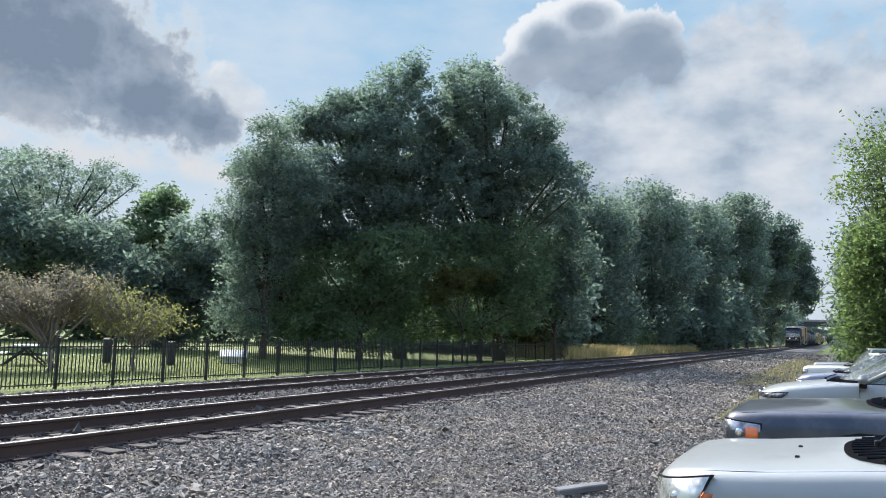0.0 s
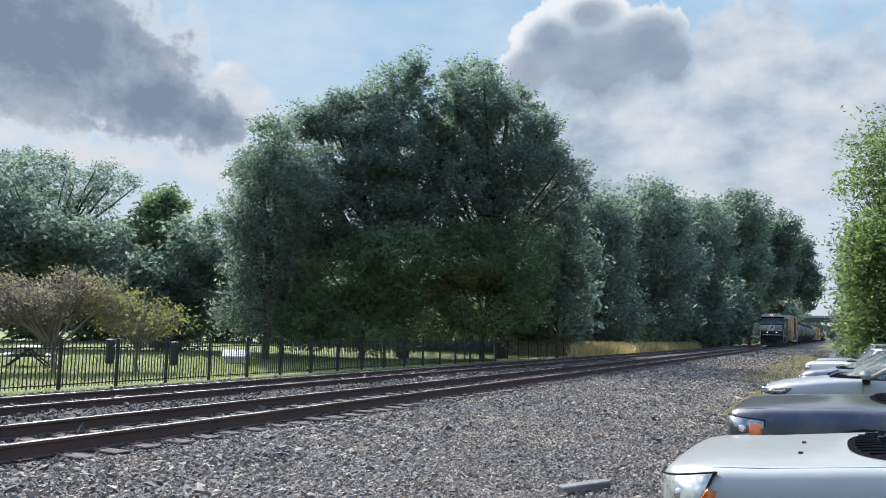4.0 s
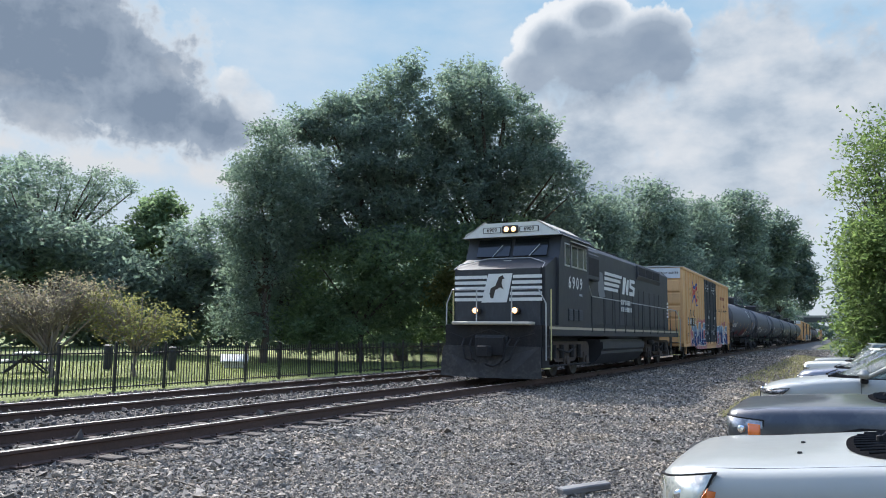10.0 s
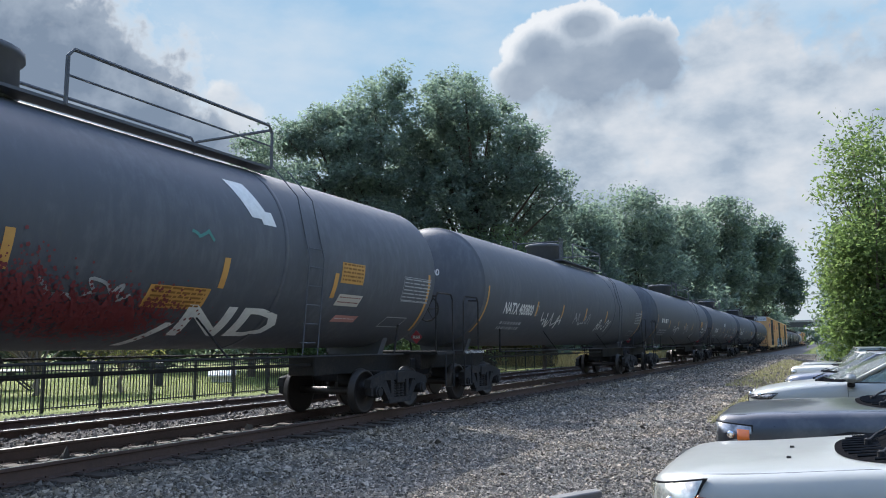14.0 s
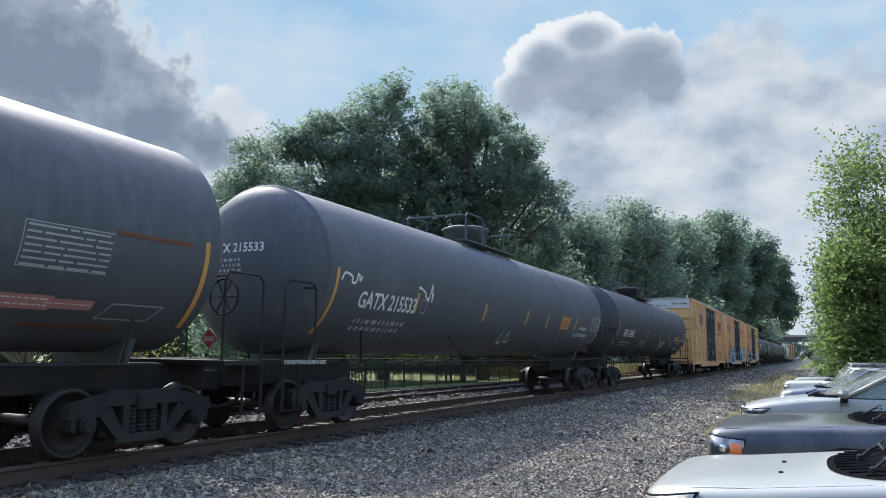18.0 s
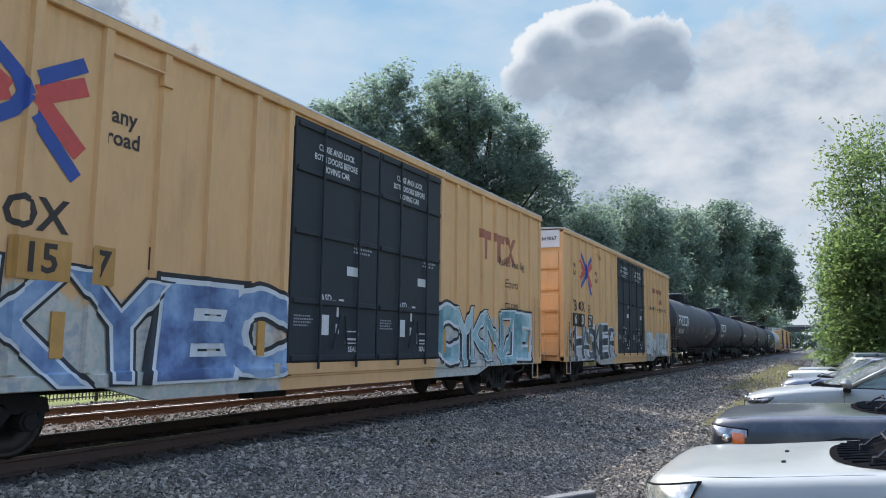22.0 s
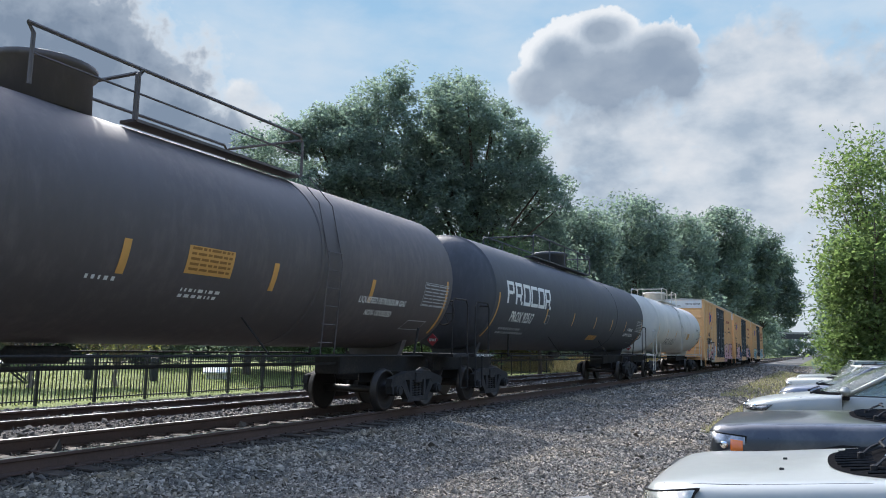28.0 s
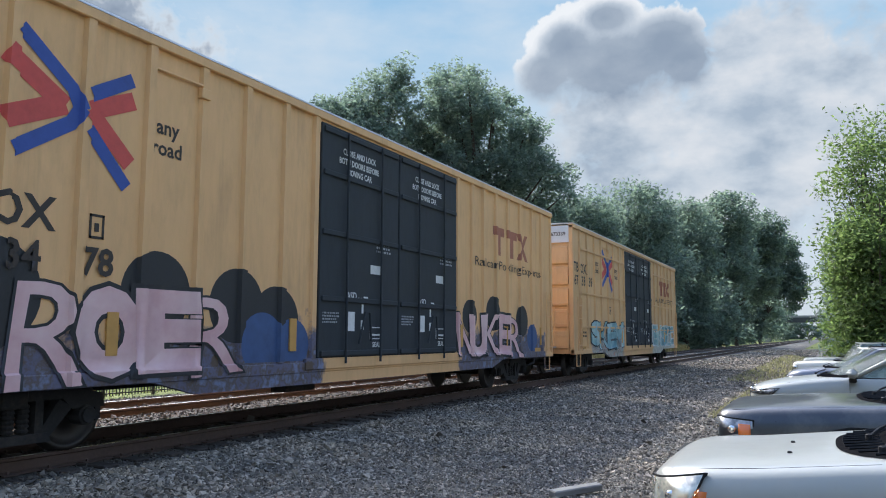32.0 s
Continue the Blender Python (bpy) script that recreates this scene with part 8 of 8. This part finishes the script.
def wheel(th, x, y, r, s):
    t = part("wheel", lathe(bmesh.new(), [(-0.11, r * 0.66), (-0.12, r * 0.93), (-0.07, r), (0.07, r), (0.12, r * 0.93), (0.11, r * 0.66)], "Y", (x, y, r), 26), TYRE, th, "black tyre", True)
    bm = lathe(bmesh.new(), [(s * 0.06, r * 0.15), (s * 0.085, r * 0.16), (s * 0.06, r * 0.58), (s * 0.11, r * 0.64), (s * 0.11, r * 0.68)], "Y", (x, y, r), 26)
    part("rim", bm, GALV, t, "silver rim")


def span(body, x):
    """Half width, shoulder and crown of a shell at a place along it."""
    for p, q in zip(body, body[1:]):
        if x <= q[0]:
            k = max(0.0, (x - p[0]) / (q[0] - p[0]))
            return tuple(p[i] + (q[i] - p[i]) * k for i in (1, 3, 4))
    return body[-1][1], body[-1][3], body[-1][4]


def skin(body, x, y):
    """Height of the bonnet at a place."""
    w, zs, zc = span(body, x)
    u = min(1.0, abs(y) / w)
    for (u0, k0), (u1, k1) in zip(((0, 1.0), (0.45, 0.88), (0.78, 0.55), (0.90, 0.25)), ((0.45, 0.88), (0.78, 0.55), (0.90, 0.25), (1.001, -0.2))):
        if u <= u1:
            return zs + (zc - zs) * (k0 + (k1 - k0) * (u - u0) / (u1 - u0))
    return zs


def wrapped(body, x1, z0, z1, z2, s, lift=0.006, x0=-0.006, inner=0.62, cut=0.0, depth=0.04):
    """A lens that wraps round a front corner: from the face to x1 on the side; z0 foot, z1..z2 top; cut slants its rear end."""
    bm = bmesh.new()
    pts = [(x0, span(body, 0)[0] * inner)] if x0 < 0 else []
    xs = [max(x0, 0) + (x1 - max(x0, 0)) * k / 6 for k in range(7)]
    pts += [(x - (lift if x < 0.03 else 0), span(body, x)[0] * 0.995 + lift) for x in xs]
    lo, hi = [], []
    for k, (x, y) in enumerate(pts):
        q = k / (len(pts) - 1)
        lo.append(bm.verts.new((x - cut * q * q, s * (y - 0.004), z0)))
        hi.append(bm.verts.new((x, s * (y - 0.012), z1 + (z2 - z1) * q)))
    for k in range(len(pts) - 1):
        bm.faces.new((lo[k], lo[k + 1], hi[k + 1], hi[k]))
    bmesh.ops.recalc_face_normals(bm, faces=bm.faces[:])
    bmesh.ops.solidify(bm, geom=bm.faces[:], thickness=depth * -s)
    bmesh.ops.recalc_face_normals(bm, faces=bm.faces[:])
    return bm


def pane(quad, inset, thick=0.006):
    bm = bmesh.new()
    q = [Vector(c) for c in quad]
    mid = sum(q, Vector()) / 4
    vs = [bm.verts.new(c + (mid - c).normalized() * inset) for c in q]
    bm.faces.new(vs)
    bmesh.ops.solidify(bm, geom=bm.faces[:], thickness=thick)
    return bm


def parked(name, label, category, at, paint, w, body, cowl_x, glass, lamp, length, wheel_r=0.36, amber=None, pickup=False, mirror=None, racks=False, washers=False, mirror_paint=None, lens=None):
    """body: stations of the shell up to the belt. glass: windscreen foot (x, z), top (x, roof z), doors' end x, roof end x, tail x. lamp: rear x, foot z, top z front and rear, cut."""
    th = thing(name, label, category, at, "parked cars")
    loft(body, paint, th, "body")
    fx, fz, tx, rz, bx, rx, ex = glass
    bz = fz - 0.02
    mx_ = tx + (bx - tx) * 0.52
    low = [(fx, 0, fz), (fx + 0.14, w * 0.52, fz - 0.005), (fx + 0.42, w * 0.90, bz), (mx_, w * 0.93, bz), (bx + 0.12, w * 0.93, bz + 0.03), (ex, w * 0.80, bz + 0.06), (ex + 0.05, 0, bz + 0.07)]
    top = [(tx, 0, rz), (tx + 0.03, w * 0.42, rz - 0.01), (tx + 0.16, w * 0.72, rz - 0.045), (mx_, w * 0.75, rz - 0.02), (bx - 0.1, w * 0.75, rz - 0.03), (rx, w * 0.68, rz - 0.07), (rx + 0.03, 0, rz - 0.04)]
    # roof sheet
    bm = bmesh.new()
    n = len(top)
    rows = []
    for k in (-1.0, -0.93, -0.5, 0.0, 0.5, 0.93, 1.0):
        rows.append([bm.verts.new((p[0] + (0 if abs(k) == 1 else -0.01), k * p[1] if 0 < i < n - 1 else k * 0.02, p[2] + (1 - k * k) * 0.05 * (0.4 if i in (0, 1, n - 1) else 1) + (0.012 if abs(k) < 1 else 0))) for i, p in enumerate(top)])
    for r0, r1 in zip(rows, rows[1:]):
        for i in range(n - 1):
            bm.faces.new((r0[i], r0[i + 1], r1[i + 1], r1[i]))
    bmesh.ops.recalc_face_normals(bm, faces=bm.faces[:])
    bmesh.ops.solidify(bm, geom=bm.faces[:], thickness=0.025)
    part("roof", bm, paint, th, smooth=True)
    flip = lambda p, s: Vector((p[0], s * p[1], p[2]))
    for s in (-1, 1):
        for i, r, m in ((2, 0.034, paint), (3, 0.03, TRIM_BLACK), (4, 0.05, paint), (5, 0.045, paint)):
            a, b = flip(low[i], s), flip(top[i], s)
            part("pillar", tubes([[a, a.lerp(b, 0.5) + Vector((0, s * 0.025, 0.012)), b]], r, 8), m, th, smooth=True)
        for i in (2, 3, 4):
            part("side_window", pane((flip(low[i], s), flip(low[i + 1], s), flip(top[i + 1], s), flip(top[i], s)), 0.035), CAR_GLASS, th, "dark side window")
        part("window_trim", tubes([[flip(p, s) + Vector((0, s * 0.012, 0)) for p in low[2:6]]], 0.014, 6), TRIM_BLACK, th)
        part("door_handle", boxes((mx_ - 0.25, mx_ - 0.05, s * w * 0.99, s * (w + 0.03), bz - 0.18, bz - 0.14), bevel=0.008), paint, th)
        for xx in (fx + 0.36, mx_ + 0.04):
            part("door_seam", boxes((xx - 0.003, xx + 0.003, s * w * 0.985, s * w * 1.001, 0.35, bz - 0.06)), TRIM_BLACK, th)
        qx, qz = mirror or (fx + 0.55, fz + 0.10)
        bm = boxes((qx - 0.09, qx + 0.07, s * (w + 0.04), s * (w + 0.26), qz - 0.07, qz + 0.09))
        for v in bm.verts:
            if v.co.x < qx:
                v.co.z = qz + (v.co.z - qz) * 0.62
                v.co.y = s * (w + 0.15) + (v.co.y - s * (w + 0.15)) * 0.75
        bmesh.ops.bevel(bm, geom=bm.edges[:], offset=0.035, segments=3, affect="EDGES")
        mo = part("mirror", bm, mirror_paint or paint, th, "door mirror on a dark stalk", True)
        part("mirror_stalk", boxes((qx - 0.05, qx + 0.06, s * w * 0.86, s * (w + 0.12), qz - 0.13, qz - 0.06), bevel=0.015), TRIM_BLACK, mo)
        for xx in (length * 0.185, length * 0.80):
            wheel(th, xx, s * (w - 0.11), wheel_r, s)
            part("wheel_arch", lathe(bmesh.new(), [(s * (w - 0.02), wheel_r * 1.18), (s * (w + 0.006), wheel_r * 1.2), (s * (w + 0.006), wheel_r * 1.05)], "Y", (xx, 0, wheel_r), 26), TRIM_BLACK, th)
    for rowa, nm in (((0, 1, 2), "windscreen"), ((5, 6), "rear_window")):
        lo = [flip(low[i], 1) for i in rowa]
        hi = [flip(top[i], 1) for i in rowa]
        if nm == "windscreen":
            lo, hi = [flip(p, -1) for p in lo[:0:-1]] + lo, [flip(p, -1) for p in hi[:0:-1]] + hi
        else:
            lo, hi = lo + [flip(lo[0], -1)], hi + [flip(hi[0], -1)]
        bm = bmesh.new()
        a, b = [bm.verts.new(p) for p in lo], [bm.verts.new(p) for p in hi]
        for i in range(len(a) - 1):
            bm.faces.new((a[i], a[i + 1], b[i + 1], b[i]))
        bmesh.ops.solidify(bm, geom=bm.faces[:], thickness=0.006)
        part(nm, bm, CAR_GLASS, th, "sloping windscreen" if nm == "windscreen" else "rear window", True)
    part("dashboard", boxes((fx + 0.25, tx + 0.1, -w * 0.8, w * 0.8, bz - 0.2, bz - 0.03), bevel=0.05), TRIM_BLACK, th)
    for y in (-0.38, 0.38):
        part("seat", boxes((tx + 0.55, tx + 0.72, y - 0.24, y + 0.24, 0.6, rz - 0.42), (tx + 0.58, tx + 0.68, y - 0.12, y + 0.12, rz - 0.42, rz - 0.22), bevel=0.04), TRIM_BLACK, th, "dark seat")
    # black cowl in a bow behind the bonnet, wipers on it
    bm = bmesh.new()
    rows = []
    for k in range(-8, 9):
        y = w * 0.86 * k / 8
        u = (k / 8) ** 2
        xa, xb = cowl_x + 0.06 * u + 0.34 * u * u, fx + 0.05 * u + 0.40 * u * u + 0.05
        rows.append([bm.verts.new((xa + (xb - xa) * q, y, skin(body, xa + (xb - xa) * q, y) + dz)) for q, dz in ((0, 0.004), (0.15, -0.012 + 0.02), (0.6, 0.012), (1, 0.03))])
    for r0, r1 in zip(rows, rows[1:]):
        for i in range(3):
            bm.faces.new((r0[i], r0[i + 1], r1[i + 1], r1[i]))
    bmesh.ops.recalc_face_normals(bm, faces=bm.faces[:])
    part("cowl", bm, COWL_BLACK, th, "black plastic cowl below the windscreen", True)
    for k in range(-5, 6):
        y = w * 0.13 * k
        u = (y / (w * 0.86)) ** 2
        xa = cowl_x + 0.06 * u + 0.34 * u * u
        part("cowl_slat", tubes([[(xa + q, y + 0.02 * q, skin(body, xa + q, y) + 0.016) for q in (0.04, 0.14, 0.24)]], 0.008, 5), TRIM_BLACK, th)
    for k, y in enumerate((-w * 0.62, -w * 0.02)):
        g = Vector((low[1][0] - low[0][0], low[1][1], 0)).normalized()
        h = Vector((fx - 0.02 + 0.10 * (y / w) ** 2, y, 0))
        h.z = skin(body, h.x, y) + 0.012
        wp = part("wiper", tubes([[h + Vector((-0.10, 0.02, 0.01)), h + Vector((-0.04, 0.2, 0.04)), h + Vector((0.03, 0.34, 0.06))]], 0.009), TRIM_BLACK, th, "black windscreen wiper")
        part("blade", tubes([[h + Vector((0.03, 0.02, 0.06)), h + Vector((0.02, 0.34, 0.065)), h + Vector((0.06, 0.62, 0.06))]], 0.008), TRIM_BLACK, wp)
        part("pivot", lathe(bmesh.new(), [(-0.02, 0.020), (0.012, 0.018), (0.018, 0.008)], "Z", h + Vector((-0.10, 0.02, 0.01)), 10), TRIM_BLACK, wp)
    for s in (-1, 1):
        part("bonnet_seam", tubes([[(x, s * span(body, x)[0] * 0.885, skin(body, x, s * span(body, x)[0] * 0.885)) for x in (0.12, 0.3, 0.6, 0.9, cowl_x + 0.2)]], 0.0022, 4), TRIM_BLACK, th)
    if washers:
        for y in washers:
            bm = boxes((-0.013, 0.013, -0.011, 0.011, -0.004, 0.012), bevel=0.004)
            bm.transform(Matrix.Translation((cowl_x - 0.24, y, skin(body, cowl_x - 0.24, y))))
            part("washer_jet", bm, TRIM_BLACK, th, "small black washer jet")
    # front: lamps, grille, bumper
    x1, z0, z1, z2, cut = lamp
    for s in (-1, 1):
        h = part("headlamp", wrapped(body, x1, z0, z1, z2, s, 0.006, cut=cut), lens or LENS, th, "clear headlamp", True)
        part("lamp_rim", wrapped(body, x1 + 0.012, z0 - 0.01, z1 + 0.01, z2 + 0.012, s, 0.003, cut=cut), TRIM_BLACK, h, "black gap round the lamp")
        part("reflector", lathe(bmesh.new(), [(-0.012, 0.05), (-0.004, 0.062), (0.02, 0.062)], "X", (-0.006 + 0.02, s * span(body, 0)[0] * 0.86, (z0 + z1) / 2), 14), CHROME, h, smooth=True)
        part("reflector", lathe(bmesh.new(), [(-0.03 * s, 0.034), (0.001 * s, 0.032), (0.003 * s, 0.012)], "Y", (x1 * 0.42, s * (span(body, x1 * 0.42)[0] * 0.995 + 0.006), (z0 + z2) / 2 + 0.01), 14), CHROME, h, "chrome bowl behind the lens", True)
        if amber:
            a0, c0, c1, c2 = amber
            part("indicator", wrapped(body, x1 - 0.018, c0, c1, c2, s, 0.018, a0, cut=cut), AMBER, h, "amber side indicator", True)
        part("fog_lamp", lathe(bmesh.new(), [(-0.03, 0.05), (-0.02, 0.055), (0, 0.055)], "X", (0, s * w * 0.62, z0 - 0.26), 12), LENS, th)
    fw = span(body, 0)[0] * 0.6
    g = part("grille", boxes((-0.02, 0.05, -fw, fw, z0 - 0.10, z1 - 0.01), bevel=0.012), TRIM_BLACK, th, "dark grille")
    for k in range(4):
        z = z0 - 0.10 + (z1 - z0 + 0.09) * (k + 0.5) / 4
        part("grille_bar", boxes((-0.03, -0.015, -fw * 0.95, fw * 0.95, z - 0.012, z + 0.012)), CHROME if pickup else TRIM_BLACK, g)
    bm = bmesh.new()
    prism(bm, [(0.5, -w * 0.99), (0.1, -w * 0.93), (-0.03, -w * 0.7), (-0.07, 0), (-0.03, w * 0.7), (0.1, w * 0.93), (0.5, w * 0.99)], 0.36, min(z0 - 0.12, 0.62), "Z")
    part("bumper", bm, paint, th)
    part("number_plate", boxes((-0.085, -0.07, -0.16, 0.16, 0.45, 0.54)), WHITE_PAINT, th)
    part("underbody", boxes((0.3, length - 0.3, -w * 0.9, w * 0.9, 0.2, 0.42)), TRIM_BLACK, th)
    if racks:
        for s in (-1, 1):
            part("roof_rail", tubes([[(tx + 0.3, s * w * 0.66, rz - 0.01), (tx + 0.4, s * w * 0.66, rz + 0.045), (rx - 0.4, s * w * 0.66, rz + 0.045), (rx - 0.3, s * w * 0.66, rz - 0.02)]], 0.015), TRIM_BLACK, th)
    return th


def park(nose_x, mid_y, z=0.0):
    return pose(nose_x, mid_y, z)


dl = Mat("smoked_lamp_lens")
dl.put("Base Color", dl.ramp(dl.noise(20, 3), (0.4, (0.03, 0.03, 0.035)), (0.7, (0.28, 0.28, 0.28)))).put("Roughness", 0.1).put("Coat Weight", 1.0)
SMOKED = dl.m
hl = Mat("grey_lamp_lens")
hl.put("Base Color", hl.ramp(hl.noise(16, 3), (0.35, (0.10, 0.105, 0.11)), (0.7, (0.42, 0.42, 0.41)))).put("Roughness", 0.15).put("Coat Weight", 1.0).put("Metallic", 0.3)
GREY_LENS = hl.m
# white mid-size pickup, bonnet close to the camera
parked("pickup_truck", "white mid-size pickup parked with its nose to the tracks", "pickup", park(-0.945, 5.32), CAR_WHITE, 0.92,
       [(0.0, 0.68, 0.45, 0.82, 0.845), (0.03, 0.77, 0.43, 0.855, 0.88), (0.08, 0.83, 0.42, 0.876, 0.902), (0.17, 0.88, 0.41, 0.893, 0.918), (0.32, 0.908, 0.40, 0.904, 0.931), (0.50, 0.918, 0.40, 0.915, 0.943), (0.75, 0.92, 0.40, 0.943, 0.97), (1.0, 0.922, 0.40, 0.972, 0.996), (1.25, 0.925, 0.40, 1.0, 1.02), (1.7, 0.925, 0.40, 1.04, 1.06), (3.2, 0.925, 0.40, 1.06, 1.09), (5.2, 0.90, 0.45, 1.06, 1.09)],
       0.96, (1.26, 1.045, 1.95, 1.66, 3.0, 3.1, 3.3), (0.31, 0.60, 0.822, 0.892, 0.14), 5.2, 0.37, (0.262, 0.62, 0.80, 0.82), True, washers=(-0.36, 0.12))
# dark blue-grey full-size pickup
parked("pickup_truck", "dark blue-grey full-size pickup with amber side lamps", "pickup", park(-0.885, 8.0), CAR_BLUE, 1.0,
       [(0.0, 0.88, 0.5, 0.965, 0.985), (0.03, 0.93, 0.48, 0.99, 1.01), (0.09, 0.965, 0.46, 1.0, 1.025), (0.18, 0.98, 0.45, 1.0, 1.035), (0.34, 0.995, 0.45, 1.018, 1.058), (0.7, 1.0, 0.45, 1.04, 1.082), (1.24, 1.0, 0.45, 1.068, 1.105), (1.7, 1.0, 0.45, 1.09, 1.12), (3.6, 1.0, 0.45, 1.11, 1.15), (5.8, 0.98, 0.5, 1.11, 1.15)],
       1.10, (1.36, 1.115, 2.1, 1.80, 3.5, 3.6, 3.8), (0.29, 0.76, 0.955, 0.928, 0.0), 5.8, 0.42, (0.175, 0.765, 0.905, 0.90), True, lens=GREY_LENS)
# white crossover
parked("crossover", "white crossover with slim dark headlamps parked on gravel", "car", park(-1.2, 14.52, -0.02), CAR_WHITE, 0.92,
       [(0.0, 0.50, 0.35, 0.72, 0.775), (0.03, 0.64, 0.34, 0.76, 0.815), (0.10, 0.76, 0.33, 0.80, 0.86), (0.25, 0.86, 0.32, 0.845, 0.91), (0.47, 0.905, 0.32, 0.885, 0.955), (0.8, 0.92, 0.32, 0.935, 1.0), (1.15, 0.925, 0.32, 0.98, 1.035), (1.6, 0.925, 0.32, 1.02, 1.06), (3.4, 0.925, 0.32, 1.06, 1.09), (4.3, 0.88, 0.36, 1.06, 1.09), (4.55, 0.78, 0.45, 0.95, 1.0)],
       1.02, (1.12, 1.04, 2.42, 1.63, 3.5, 3.9, 4.35), (0.46, 0.745, 0.785, 0.825, 0.12), 4.55, 0.35, mirror=(1.52, 1.09), racks=True, lens=SMOKED)
# cars farther along the row, where the ground falls away a little
parked("sedan", "white sedan parked beside the crossover", "car", park(-0.80, 18.9, -0.19), CAR_WHITE, 0.90,
       [(0.0, 0.55, 0.33, 0.72, 0.78), (0.04, 0.70, 0.31, 0.78, 0.86), (0.16, 0.82, 0.3, 0.86, 0.95), (0.4, 0.88, 0.3, 0.91, 1.0), (0.9, 0.9, 0.3, 0.97, 1.045), (1.5, 0.9, 0.3, 1.0, 1.06), (3.8, 0.9, 0.3, 1.02, 1.07), (4.6, 0.8, 0.4, 0.98, 1.02)],
       0.86, (0.98, 1.05, 2.05, 1.54, 3.0, 3.3, 4.0), (0.40, 0.70, 0.76, 0.80, 0.08), 4.6, 0.33)
parked("hatchback", "grey-blue hatchback parked in the row", "car", park(-1.05, 23.9, -0.23), CAR_GREY, 0.90,
       [(0.0, 0.55, 0.33, 0.76, 0.82), (0.04, 0.70, 0.31, 0.82, 0.89), (0.16, 0.82, 0.3, 0.90, 0.97), (0.4, 0.88, 0.3, 0.95, 1.02), (0.9, 0.9, 0.3, 1.0, 1.06), (1.5, 0.9, 0.3, 1.03, 1.08), (3.8, 0.9, 0.3, 1.05, 1.09), (4.4, 0.8, 0.4, 1.0, 1.04)],
       0.9, (1.05, 1.07, 2.1, 1.58, 3.2, 3.7, 4.1), (0.40, 0.74, 0.80, 0.84, 0.08), 4.4, 0.33)
parked("suv", "boxy cream SUV parked in the row", "suv", park(-1.10, 29.9, -0.31), CAR_TAN, 0.92,
       [(0.0, 0.80, 0.4, 0.98, 1.02), (0.03, 0.86, 0.38, 1.05, 1.08), (0.12, 0.90, 0.37, 1.08, 1.12), (0.9, 0.92, 0.37, 1.11, 1.15), (1.5, 0.92, 0.37, 1.12, 1.16), (4.2, 0.92, 0.37, 1.14, 1.16), (4.6, 0.88, 0.42, 1.12, 1.15)],
       1.25, (1.40, 1.15, 2.0, 1.60, 3.6, 4.2, 4.5), (0.16, 0.86, 1.0, 1.0, 0.0), 4.6, 0.37, racks=True)
parked("suv", "white SUV at the far end of the row", "suv", park(-0.9, 34.5, -0.29), CAR_WHITE, 0.92,
       [(0.0, 0.80, 0.4, 0.98, 1.02), (0.03, 0.86, 0.38, 1.05, 1.08), (0.12, 0.90, 0.37, 1.08, 1.12), (0.9, 0.92, 0.37, 1.11, 1.15), (1.5, 0.92, 0.37, 1.12, 1.16), (4.2, 0.92, 0.37, 1.14, 1.16), (4.6, 0.88, 0.42, 1.12, 1.15)],
       1.25, (1.40, 1.15, 1.9, 1.72, 3.6, 4.2, 4.5), (0.16, 0.86, 1.0, 1.0, 0.0), 4.6, 0.37)
# a loose timber lying on the stones
log = thing("timber", "weathered grey timber lying on the gravel", "timber", pose(-2.40, 7.92, 0.02, 3, 4, -38))
part("plank", boxes((-0.06, 0.06, -0.30, 0.30, 0, 0.07), bevel=0.012), surface("weathered_timber", (0.17, 0.165, 0.155), 0.85, vary=0.5, fine=25, bump=0.5, stretch=(1, 0.15, 1)), log)


def motions():
    """The train comes down the near track and passes."""
    walk(backdrop, [(t, pose(0, 0, 0, 0, 0, 0.085 * (17 - t))) for t in range(0, 33, 4)])
    for ob, off in TRAIN:
        walk(ob, [(t, pose(NEAR_X, off - travel(t), RAIL_Z)) for t in range(0, 33)])


motions()
